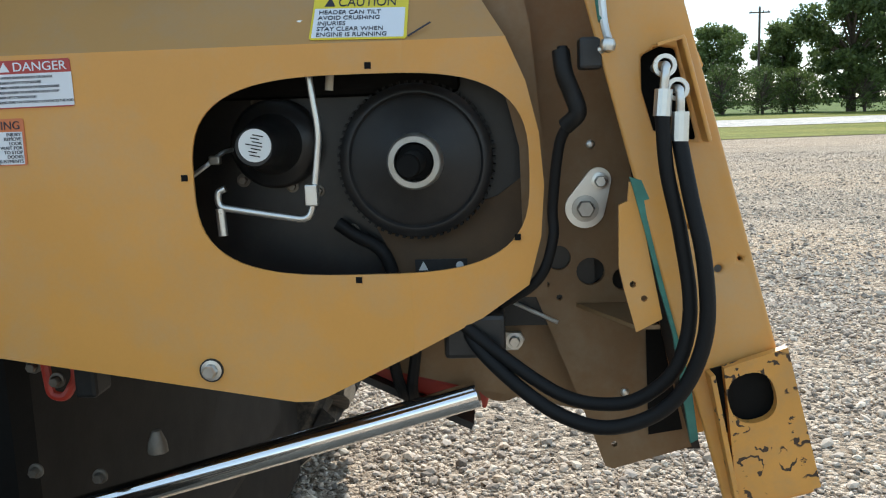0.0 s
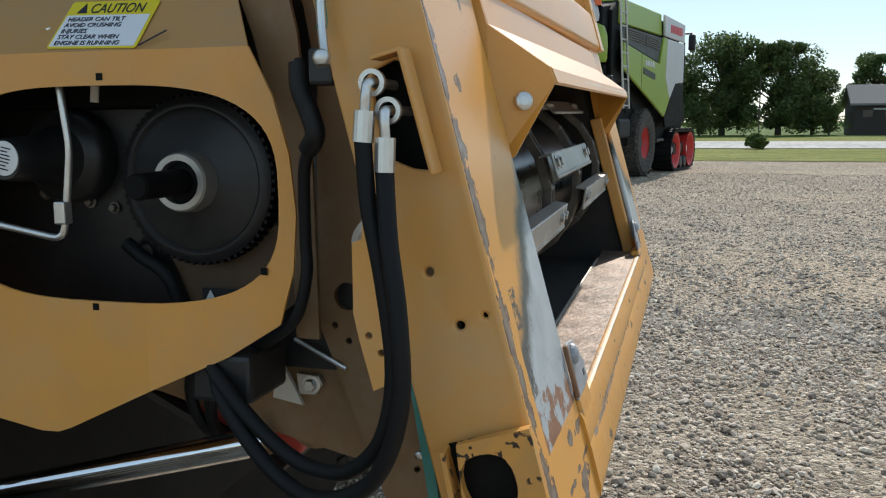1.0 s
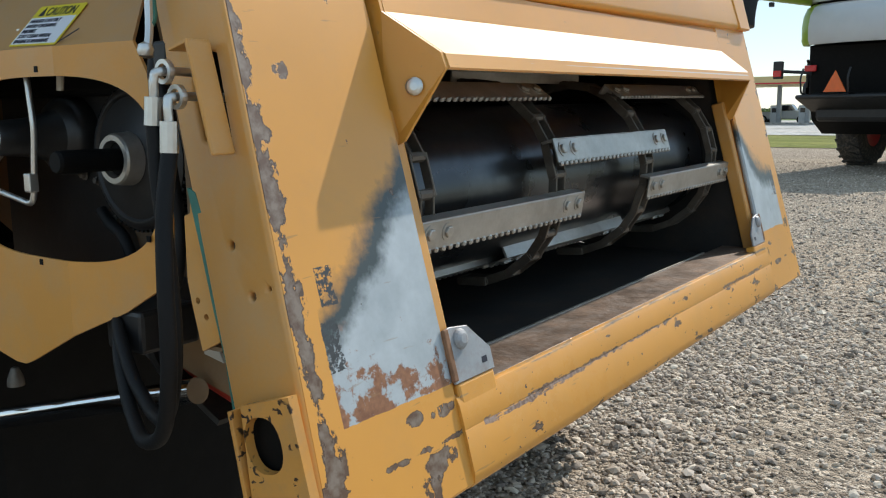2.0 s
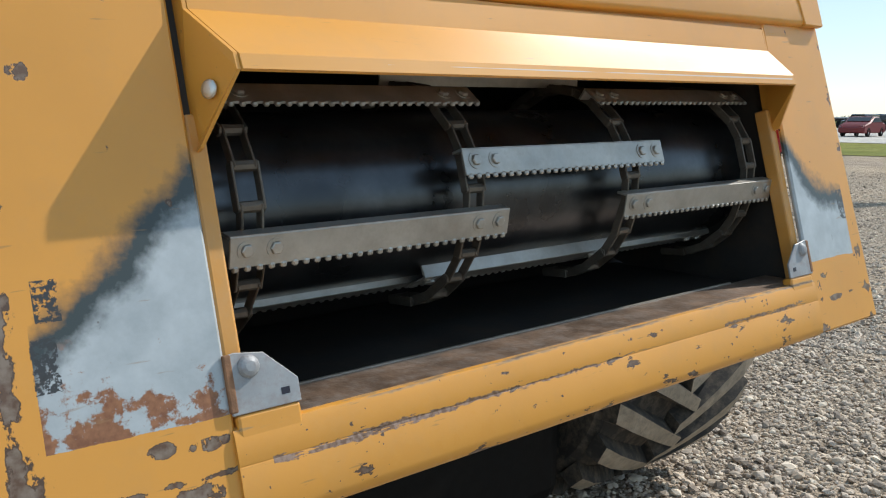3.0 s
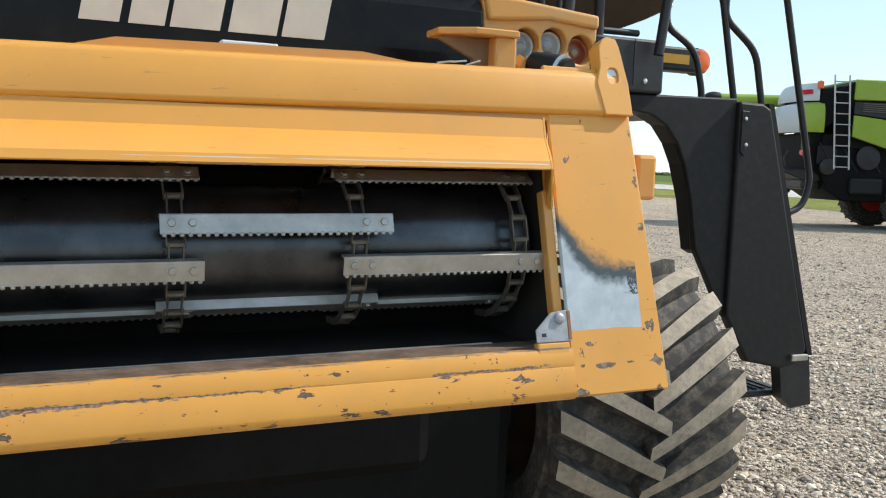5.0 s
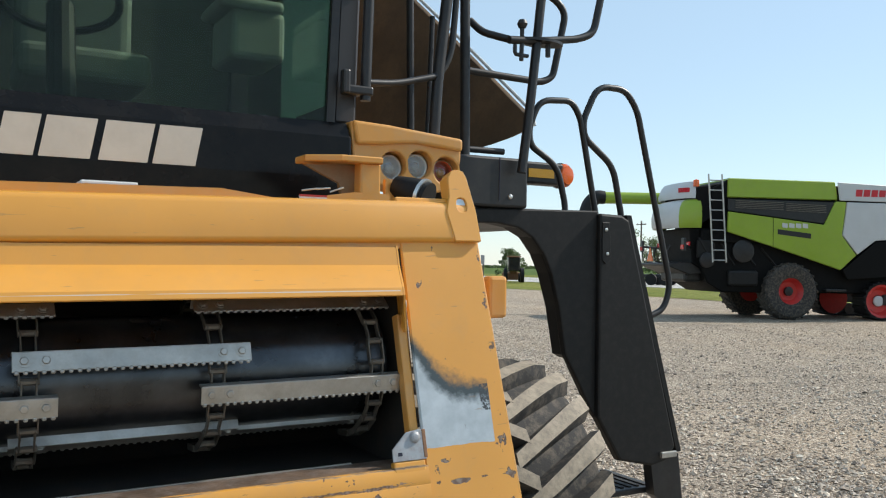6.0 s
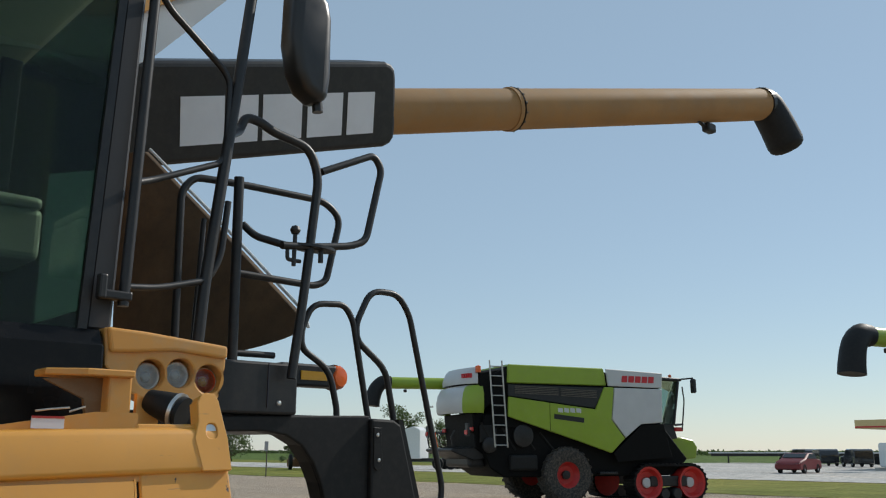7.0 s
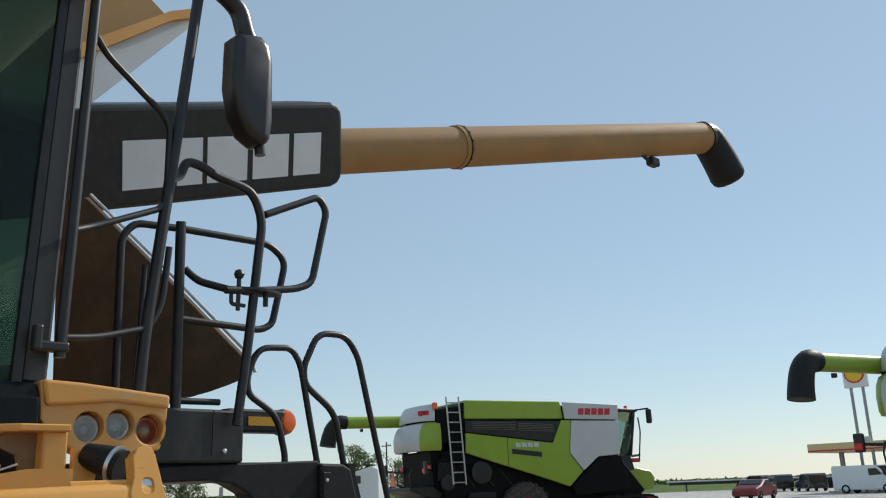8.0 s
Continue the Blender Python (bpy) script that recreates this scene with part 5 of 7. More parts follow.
def headlamps():
    out = [(0.955, 2.118), (1.10, 2.112), (1.435, 2.085), (1.432, 2.0), (1.41, 1.885), (1.30, 1.862), (1.13, 1.868), (1.03, 1.905), (0.965, 1.985)]
    lamps = ((1.136, 1.957, M_REFLECTOR), (1.250, 1.968, M_REFLECTOR), (1.366, 1.952, M_DULLRED))
    holes = [disc_loop(x, z + 0.006, 0.054, 22) for x, z, _ in lamps]
    house = part("lamp_housing", prism(out, 0.11, holes, m=front_m(1.29), bevel=0.008, segs=2), M_YELLOW, combine, "yellow lamp housing with three round lamps")
    part("lamp_housing_back", box((1.2, 1.38, 1.99), (0.42, 0.2, 0.20), 0.02), M_YELLOW, combine)
    brow = [(0.975, 2.03), (1.06, 2.035), (1.22, 2.052), (1.43, 2.035), (1.43, 2.085), (1.10, 2.113), (0.957, 2.119)]
    part("lamp_brow", prism(brow, 0.030, m=front_m(1.190), bevel=0.012, segs=3), M_YELLOW, combine)
    for x, z, mat in lamps:
        a = axis_m((x, 1.255, z), (0, -1, 0))
        lamp = part("lamp", lathe([(0, -0.02), (0.025, -0.01), (0.045, 0.025), (0.050, 0.038), (0.046, 0.040), (0.040, 0.028), (0, 0.0)], a, 28), mat, combine, "round lamp in its cup", smooth=True)
        part("lens", lathe([(0.045, 0.026), (0.040, 0.036), (0.022, 0.043), (0, 0.045), (0, 0.040), (0.022, 0.038), (0.043, 0.026)], a, 28), M_LENS, lamp, smooth=True).visible_shadow = False
        part("bulb", lathe([(0.016, 0.0), (0.016, 0.014), (0.011, 0.022), (0, 0.025)], a, 16), M_WHITE if mat is M_REFLECTOR else M_AMBER, lamp, "small bulb", smooth=True)
        part("lamp_ring", lathe([(0.0500, 0.030), (0.0500, 0.040), (0.0460, 0.042), (0.0455, 0.030)], a, 28), M_ZINC, lamp, "bright ring round the lens", smooth=True)
    # bracket in front of the lamps
    part("ledge", prism([(0.66, 0), (0.76, -0.07), (0.908, -0.07), (0.908, 0.10), (0.66, 0.10)], 0.022, m=Matrix.Translation((0, 0.86, 1.915)), bevel=0.004), M_YELLOW, combine, "yellow ledge bracket")
    part("ledge_post", box((0.872, 0.87, 1.80), (0.075, 0.12, 0.24), 0.008), M_YELLOW, combine)
    part("ledge_gusset", prism([(0.66, 1.905), (0.845, 1.915), (0.845, 1.70), (0.80, 1.76), (0.78, 1.85)], 0.02, m=front_m(0.88)), M_YELLOW_SHADED, combine)
    part("side_web", prism([(0.935, 1.87), (0.985, 1.84), (1.01, 1.79), (1.0, 1.70), (0.935, 1.70)], 0.02, m=front_m(0.85)), M_YELLOW, combine)
    mot = part("coupler", tube([Vector((0.98, 0.84, 1.85)), Vector((1.005, 0.80, 1.835)), Vector((1.035, 0.76, 1.818))], 0.036, 20, r_end=0.054), M_PLASTIC, combine, "black round coupler with a bright ring", smooth=True)
    part("coupler_ring", tube([Vector((1.034, 0.761, 1.8185)), Vector((1.041, 0.751, 1.8145))], 0.057, 24), M_ZINC, mot, smooth=True)
    part("coupler_plug", tube([Vector((1.041, 0.751, 1.8145)), Vector((1.050, 0.738, 1.809))], 0.050, 24), M_PLASTIC, mot, smooth=True)
    # top of the feeder house behind the face
    part("hood_top", prism([(-0.66, 1.66), (-0.42, 1.714), (-0.30, 1.744), (0.21, 1.756), (0.34, 1.740), (0.62, 1.69), (0.8, 1.685), (0.8, 1.60), (-0.66, 1.60)], 0.02, m=front_m(0.21)), M_YELLOW, combine, "yellow top cover with sloping ends")
    part("cover_plate", box((-0.03, 0.26, 1.755), (0.12, 0.08, 0.010), 0.003), M_WHITE, combine)
    part("cross_channel", prism([(0.40, 1.70), (0.84, 1.70), (0.84, 1.80), (0.72, 1.80), (0.44, 1.755)], 0.02, m=front_m(0.62)), M_YELLOW, combine)
    part("white_sticker", box((0.59, 0.597, 1.768), (0.085, 0.004, 0.032)), M_DECAL_WHITE, combine, "white and blue sticker")
    part("sticker_edge", box((0.59, 0.5955, 1.782), (0.085, 0.004, 0.006)), M_DECAL_RED, combine)
    for k in range(3):
        part("valve_nipple", tube([Vector((0.57 + 0.045 * k, 0.64, 1.800 + 0.006 * (k % 2))), Vector((0.61 + 0.043 * k, 0.62, 1.806 + 0.004 * k))], 0.003, 8), M_ZINC, combine)
    part("edge_tab", box((0.972, 0.20, 1.50), (0.06, 0.04, 0.115), 0.01), M_YELLOW, combine, "yellow tab behind the face")
    part("tab_arm", box((0.93, 0.22, 1.50), (0.08, 0.02, 0.06)), M_YELLOW, combine)


headlamps()


def platform():
    part("battery_box", box((1.735, 1.68, 1.958), (0.42, 0.46, 0.224), 0.012), M_BLACK, combine, "black box under the platform rail")
    part("box_lid_line", box((1.79, 1.447, 1.97), (0.004, 0.004, 0.19)), M_INK, combine)
    bolt(combine, axis_m((1.85, 1.45, 1.895), (0, -1, 0)), 0.012, 0.008, M_ZINC, "box_bolt")
    part("platform_deck", box((1.75, 2.03, 1.815), (1.30, 1.10, 0.07), 0.02), M_BLACK, combine, "black platform deck")
    inner = [(1.20, 1.82), (1.70, 1.840), (2.37, 1.856), (2.37, 0.865), (2.338, 0.91), (2.185, 1.173), (2.145, 1.40), (2.100, 1.55), (2.055, 1.64), (1.990, 1.715), (1.91, 1.758), (1.80, 1.775), (1.20, 1.765)]
    flap = [(2.362, 1.842), (2.50, 1.838), (2.545, 1.815), (2.862, 0.69), (2.80, 0.625), (2.709, 0.608), (2.502, 0.653), (2.362, 0.870)]
    guard = part("mudguard", prism(inner, 0.04, m=front_m(1.51), bevel=0.008, segs=2), M_PLASTIC, combine, "black plastic mudguard with a flat outer flap")
    part("guard_flap", prism(flap, 0.055, m=front_m(1.50), bevel=0.012, segs=2), M_PLASTIC, guard, "flat outer flap of the mudguard")
    part("bolt_plate", prism([(2.372, 1.80), (2.415, 1.80), (2.425, 1.62), (2.395, 1.60), (2.372, 1.62)], 0.008, m=front_m(1.445), bevel=0.002), M_PLASTIC, guard, "small bolted plate")
    arch = [(2.23, 1.15), (2.175, 1.40), (2.125, 1.56), (2.075, 1.66), (2.00, 1.738), (1.915, 1.782), (1.80, 1.798), (1.40, 1.800), (1.40, 1.785), (1.80, 1.778), (1.90, 1.762), (1.985, 1.720), (2.05, 1.644), (2.095, 1.554), (2.145, 1.40), (2.19, 1.17)]
    part("guard_arch", prism(arch, 0.09, m=front_m(1.58)), M_PLASTIC, guard, "curved arch behind the mudguard")
    part("mudguard_side", prism([(1.45, 1.84), (1.9, 1.84), (1.9, 1.2), (1.75, 0.75), (1.55, 0.66), (1.46, 0.66)], 0.03, m=Matrix(((0, -0.30, 1, 2.53 + 0.552), (1, 0, 0, 0), (0, 1, 0, 0), (0, 0, 0, 1)))), M_PLASTIC, combine)
    part("step_bracket", prism([(2.70, 0.655), (2.885, 0.655), (2.915, 0.42), (2.79, 0.41), (2.73, 0.46)], 0.06, m=front_m(1.51)), M_BLACK, combine)
    part("bracket_latch", box((2.80, 1.43, 0.66), (0.10, 0.02, 0.03), 0.005), M_STEEL, combine)
    part("lower_step", box((2.66, 1.72, 0.47), (0.30, 0.40, 0.03), 0.006), M_BLACK, combine, "black lower step")
    for k in range(5):
        # Dark insets paint the open slots of the step.
        part("step_slot", box((2.56 + 0.05 * k, 1.72, 0.488), (0.02, 0.34, 0.006)), M_INNER, combine)
    for x, z in ((2.393, 1.765), (2.402, 1.65)):
        bolt(guard, axis_m((x, 1.4365, z), (0, -1, 0)), 0.009, 0.005, M_ZINC, "guard_bolt")
    # handrails round the platform
    rail([(1.371, 1.30, 2.08), (1.383, 1.30, 2.314), (1.423, 1.30, 2.663), (1.493, 1.30, 3.302), (1.56, 1.30, 3.95)], 0.024, "mirror_post", label="black mirror post")
    rail([(1.64, 1.50, 2.02), (1.627, 1.50, 2.885)], 0.023)
    rail([(1.470, 1.31, 3.00), (1.559, 1.40, 3.06), (1.585, 1.40, 3.135), (1.66, 1.40, 3.13), (1.73, 1.40, 3.10), (1.93, 1.40, 3.07), (1.985, 1.40, 2.94), (1.925, 1.40, 2.378), (1.875, 1.40, 2.0)], 0.021)
    rail([(2.0, 1.40, 2.97), (2.31, 1.40, 3.125), (2.36, 1.40, 3.06), (2.27, 1.40, 2.68), (2.18, 1.40, 2.64), (1.95, 1.40, 2.60), (1.80, 1.40, 2.585)], 0.018, "gate_rail")
    rail([(1.423, 1.60, 2.02), (1.405, 1.60, 2.80), (1.46, 1.60, 2.875), (1.68, 1.60, 2.89), (2.16, 1.60, 2.90), (2.26, 1.60, 2.83), (2.185, 1.60, 2.50), (2.12, 1.60, 2.468), (1.70, 1.60, 2.474)], 0.017)
    rail([(1.70, 1.58, 2.70), (1.75, 1.55, 2.645), (1.86, 1.45, 2.60)], 0.017)
    rail([(1.065, 1.205, 3.475), (1.135, 1.25, 3.432), (1.416, 1.30, 3.27), (1.447, 1.30, 3.22), (1.447, 1.30, 2.934), (1.43, 1.30, 2.86), (1.118, 1.24, 2.707), (1.04, 1.205, 2.672)], 0.014, "grab_rail")
    rail([(1.03, 1.22, 2.275), (1.17, 1.25, 2.292), (1.40, 1.30, 2.36), (1.45, 1.30, 2.46), (1.47, 1.30, 2.70)], 0.014, "grab_rail", label="worn bright grab rail")
    rail([(1.42, 1.62, 2.115), (1.92, 1.62, 2.12)], 0.015)
    rail([(1.51, 1.62, 2.02), (1.53, 1.62, 2.70)], 0.012)
    # gate latch
    part("latch_plate", lathe([(0, 0), (0.12, 0), (0.12, 0.012), (0, 0.012)], Matrix.Translation((1.98, 1.42, 2.595)) @ Matrix.Diagonal((1.0, 0.55, 1, 1)), 24), M_BLACK, combine)
    part("latch_pin", tube([Vector((1.865, 1.40, 2.50)), Vector((1.868, 1.40, 2.655))], 0.010, 8), M_BLACK, combine)
    part("latch_knob", lathe([(0, -0.024), (0.017, -0.017), (0.024, 0), (0.017, 0.017), (0, 0.024)], Matrix.Translation((1.868, 1.40, 2.665)), 16), M_BLACK, combine, smooth=True)
    part("latch_hook", tube(corner_path([(1.83, 1.40, 2.57), (1.83, 1.40, 2.525), (1.90, 1.40, 2.525)], 0.015), 0.009, 8), M_BLACK, combine)
    part("latch_stub", tube([Vector((2.01, 1.40, 2.60)), Vector((2.01, 1.40, 2.535))], 0.012, 8), M_BLACK, combine)
    # ladder rails
    rail([(2.265, 1.60, 1.800), (2.271, 1.60, 1.881), (2.220, 1.60, 2.070), (2.060, 1.60, 2.160), (2.051, 1.60, 2.240), (2.108, 1.60, 2.382), (2.300, 1.60, 2.397), (2.355, 1.60, 2.323), (2.470, 1.60, 1.800)], 0.0155, "ladder_rail")
    rail([(2.630, 1.60, 1.800), (2.622, 1.60, 1.855), (2.568, 1.60, 2.093), (2.382, 1.60, 2.225), (2.375, 1.60, 2.311), (2.463, 1.60, 2.488), (2.641, 1.60, 2.490), (2.722, 1.60, 2.393), (2.962, 1.60, 1.491), (2.919, 1.60, 1.368), (2.800, 1.60, 1.329)], 0.0165, "ladder_rail")
    # side marker arm
    part("marker_arm", box((2.30, 1.93, 2.068), (0.34, 0.10, 0.115), 0.012), M_BLACK, combine, "black marker arm")
    part("reflector", box((2.325, 1.877, 2.066), (0.16, 0.006, 0.045)), M_AMBER, combine, "amber reflector strip")
    part("marker_lamp", lathe([(0.062, 0.0), (0.062, 0.03), (0.048, 0.048), (0, 0.056)], axis_m((2.49, 1.93, 2.068), (0.25, -1, 0)), 28), M_ORANGE, combine, "round orange marker lamp", smooth=True)
    part("marker_rim", lathe([(0.0, -0.03), (0.066, -0.03), (0.069, 0.0), (0.066, 0.010), (0.062, 0.0)], axis_m((2.49, 1.93, 2.068), (0.25, -1, 0)), 28), M_BLACK, combine, smooth=True)


platform()


def mirror():
    part("mirror_arm", tube(smooth_path([(1.56, 1.30, 3.95), (1.66, 1.30, 3.96), (1.76, 1.30, 3.90), (1.80, 1.30, 3.80), (1.82, 1.30, 3.76)]), 0.045, 14), M_MIRRORBACK, combine, "black curved mirror arm", smooth=True)
    out = [(1.72, 3.735), (1.75, 3.765), (1.86, 3.785), (1.91, 3.745), (1.93, 3.66), (1.932, 3.37), (1.92, 3.28), (1.90, 3.235), (1.86, 3.245), (1.79, 3.28), (1.745, 3.36), (1.715, 3.50)]
    part("mirror_shell", prism(out, 0.15, m=front_m(1.38), bevel=0.045, segs=4), M_MIRRORBACK, combine, "black rounded mirror housing", smooth=True)
    part("mirror_tip", tube([Vector((1.90, 1.31, 3.26)), Vector((1.905, 1.31, 3.215))], 0.025, 12), M_MIRRORBACK, combine, smooth=True)


mirror()


def tank_and_auger():
    # flared grain tank side seen from below
    bm = bmesh.new()
    front = [(1.697, 3.063, 3.415), (1.78, 2.90, 3.40), (2.009, 2.398, 2.889), (2.235, 1.90, 2.365), (2.242, 1.878, 2.288), (2.184, 1.986, 2.247), (2.136, 2.077, 2.221), (2.088, 2.169, 2.202), (1.70, 2.92, 2.17)]
    a = [bm.verts.new(p) for p in front]
    b = [bm.verts.new((x + 0.03, y + 0.01, z + 0.01)) for x, y, z in front]
    bm.faces.new(a)
    bm.faces.new(b[::-1])
    for k in range(len(a)):
        j = (k + 1) % len(a)
        bm.faces.new((a[k], b[k], b[j], a[j]))
    # Deep shade under the flare is painted into the dirty brown.
    part("tank_side", bm, M_SHADED_DIRT, combine, "dark dirty underside of the tank flare, shade painted in")
    # Thin white tube painted as the sun's highlight along the edge.
    part("tank_edge_glint", tube([Vector(p) + Vector((0.03, -0.012, 0.02)) for p in front[1:5]], 0.009, 8), M_WHITE, combine, "white strip painted as the sunlit panel edge")
    part("tank_body", box((0, 4.1, 2.75), (2.6, 2.3, 1.9), 0.05), M_AUGER, combine, "yellow grain tank")
    # open tank flap
    part("tank_flap", prism([(0.6, 3.55), (1.50, 3.70), (1.578, 3.765), (2.12, 4.41), (2.13, 4.515), (1.97, 4.45), (1.42, 4.02), (0.6, 3.7)], 0.03, m=front_m(2.42)), M_GREY, combine, "pale underside of the open tank flap")
    part("flap_rim", prism([(0.6, 3.72), (1.44, 4.03), (1.97, 4.44), (2.13, 4.52), (2.125, 4.46), (1.98, 4.385), (1.45, 3.95), (0.6, 3.66)], 0.05, m=front_m(2.40)), M_YELLOW, combine)
    part("flap_sheet", prism([(0.6, 4.6), (1.82, 4.55), (1.98, 4.44), (1.42, 4.03), (0.6, 3.75)], 0.02, m=front_m(2.44)), M_AUGER, combine)
    # unloading auger
    a, b, c = Vector((1.907, 3.203, 3.756)), Vector((3.965, 3.222, 4.403)), Vector((9.242, 2.756, 5.733))
    tb = Vector((4.14, 3.404, 4.444))
    d = (b - a).normalized()
    up = Vector((0, 0, 1))
    side = (Matrix.Rotation(radians(20), 3, d) @ d.cross(up)).normalized()     # the cover leans over the platform
    top = side.cross(d).normalized()
    a0 = a - d * 0.8
    ln = (b - a0).length
    m = Matrix.Translation(a0) @ Matrix(((d.x, top.x, side.x, 0), (d.y, top.y, side.y, 0), (d.z, top.z, side.z, 0), (0, 0, 0, 1)))
    hh = 0.335
    cover = part("auger_cover", prism([(0, -hh), (ln - 0.12, -hh), (ln - 0.05, -hh + 0.025), (ln - 0.012, -hh + 0.07), (ln, -hh + 0.15), (ln, hh - 0.13), (ln - 0.012, hh - 0.06), (ln - 0.05, hh - 0.02), (ln - 0.11, hh), (0, hh)], 0.44, m=m @ Matrix.Translation((0, 0, -0.44)), bevel=0.04, segs=3), M_BLACK, combine, "black auger cover")
    logo_bars(1.02, -0.215, 0.105, ((0.0, 0.33), (0.40, 0.60), (0.64, 0.98), (1.03, 1.36), (1.41, 1.68)), m @ Matrix.Translation((0, 0, 0.0015)), M_DECAL_WHITE, cover, 0.06, 0.004)
    part("auger_tube", tube([tb - (c - tb).normalized() * 0.3, c], 0.19, 32), M_AUGER, combine, "long weathered yellow unloading tube", smooth=True)
    p = tb.lerp(c, 0.232)
    e = (c - tb).normalized()
    part("tube_flange", tube([p - e * 0.022, p + e * 0.022], 0.203, 32), M_AUGER, combine, "bolted tube flange")
    part("flange_gasket", tube([p + e * 0.022, p + e * 0.038], 0.2055, 32), M_NEAR_BLACK, combine, "dark rusty flange edge")
    for k in range(14):
        t = 2 * math.pi * k / 14
        q = axis_m(p + e * 0.04, e) @ Vector((0.198 * math.cos(t), 0.198 * math.sin(t), 0))
        part("flange_bolt", lathe([(0.012, 0), (0.012, 0.015), (0, 0.015)], axis_m(q, e), 6), M_DARKSTEEL, combine)
    part("spout_ring", tube([c - e * 0.03, c + e * 0.03], 0.205, 32), M_BLACK, combine)
    part("spout", tube(smooth_path([c - e * 0.02, c + e * 0.10 + Vector((0, 0, -0.03)), c + Vector((0.22, -0.06, -0.20)), c + Vector((0.34, -0.10, -0.43))]), 0.195, 28, r_end=0.215), M_PLASTIC, combine, "black rubber spout", smooth=True)
    part("spout_end", lathe([(0.215, -0.02), (0.20, 0.05), (0.16, 0.09), (0.10, 0.11), (0, 0.12)], axis_m(c + Vector((0.34, -0.10, -0.43)), (0.45, -0.15, -0.88)), 28), M_PLASTIC, combine, smooth=True)
    q = tb.lerp(c, 0.80)
    part("tube_lamp", box(q + Vector((0, 0, -0.27)), (0.16, 0.10, 0.10), 0.02), M_BLACK, combine, "small black lamp under the tube")
    part("lamp_stay", tube([q + Vector((-0.35, 0, -0.20)), q + Vector((-0.1, 0, -0.27))], 0.02, 6), M_BLACK, combine)


tank_and_auger()


# ---------------------------------------------------------------- green combines across the yard
def green_combine():
    root = thing("green_combine", "green and grey tracked combine harvester parked on the gravel", "combine harvester", "green combines in the yard")

    def slab(name, outline, y, t, mat, label="", bevel=0.02, parent=None):
        """A side panel: outline along and up, from y, t thick towards the outside of y's sign."""
        s = -1 if y < 0 else 1
        m = Matrix(((1, 0, 0, 0), (0, 0, s, y), (0, 1, 0, 0), (0, 0, 0, 1)))
        return part(name, prism(outline, t, m=m, bevel=bevel), mat, parent or root, label)

    def across(name, outline, half, mat, label="", bevel=0.03):
        m = Matrix(((1, 0, 0, 0), (0, 0, 1, -half), (0, 1, 0, 0), (0, 0, 0, 1)))
        return part(name, prism(outline, 2 * half, m=m, bevel=bevel), mat, root, label)

    across("chassis", [(-2.7, 1.15), (-2.2, 0.85), (4.2, 0.85), (4.9, 1.4), (3.9, 2.55), (2.0, 2.4), (-2.2, 2.9), (-2.9, 2.8), (-2.95, 1.75)], 1.35, M_NEAR_BLACK, "black chassis")
    across("core", [(-2.6, 2.4), (3.8, 2.4), (3.8, 4.2), (1.5, 4.3), (-2.1, 4.38), (-2.6, 4.1)], 1.45, M_NEAR_BLACK)
    across("tank_top", [(-2.12, 3.83), (-2.1, 4.44), (1.52, 4.42), (1.62, 3.83)], 1.52, M_GREEN, "green grain tank top")
    def rounded_rear(name, levels, a0, a1, mat, label=""):
        """A rear cowl, bowed in plan, between two angles; levels of height, depth and half width."""
        bm = bmesh.new()
        n = 14
        rows = []
        for z, deep, half in levels:
            row = []
            for k in range(n + 1):
                a = radians(a0 + (a1 - a0) * k / n)
                row.append(bm.verts.new((-2.95 - deep * math.copysign(abs(math.cos(a)) ** 0.8, math.cos(a)), half * math.sin(a), z)))
            rows.append(row)
        for p, q in zip(rows, rows[1:]):
            for k in range(n):
                bm.faces.new((p[k], p[k + 1], q[k + 1], q[k]))
        made = bmesh.ops.extrude_face_region(bm, geom=list(bm.faces))["geom"]
        for v in [g for g in made if isinstance(g, bmesh.types.BMVert)]:
            v.co = Vector((-2.9 + (v.co.x + 2.9) * 0.9, v.co.y * 0.93, v.co.z))
        return part(name, bm, mat, root, label, smooth=True)

    hood = [(2.86, 0.80, 1.44), (2.95, 0.85, 1.47), (3.25, 0.86, 1.48), (3.50, 0.80, 1.46), (3.68, 0.68, 1.40), (3.76, 0.45, 1.30)]
    rounded_rear("rear_hood", hood, -49, 49, M_GREY, "light grey rounded rear hood")
    rounded_rear("rear_hood_side", hood, -90, -49, M_GREEN, "green side of the rear hood")
    rounded_rear("rear_hood_side", hood, 49, 90, M_GREEN, "green side of the rear hood")
    rounded_rear("rear_cap", [(3.80, 0.62, 1.30), (3.95, 0.62, 1.32), (4.20, 0.52, 1.26), (4.33, 0.40, 1.18), (4.37, 0.1, 1.0)], -82, 82, M_GREY, "light grey rear cap")
    for k in range(5):
        a = radians(-62 + 5.2 * k)
        c = Vector((-2.95 - 0.60 * abs(math.cos(a)) ** 0.8, 1.315 * math.sin(a), 4.06))
        t = Matrix.Translation(c) @ Matrix.Rotation(a + math.pi / 2 - 0.45, 4, "Z")
        part("logo_block", box((0, 0, 0), (0.085, 0.06, 0.14), 0.004, 1, m=t), M_LOGO_RED, root, "red block of the maker's mark")
    across("engine_deck", [(-3.05, 3.78), (-3.02, 4.16), (-2.14, 4.30), (-2.14, 3.5), (-3.0, 2.9)], 1.36, M_NEAR_BLACK, "dark engine deck and grille")
    across("rear_body", [(-3.25, 2.86), (-3.15, 1.75), (-2.6, 1.4), (-2.5, 2.86)], 1.22, M_NEAR_BLACK, "dark straw chopper housing")
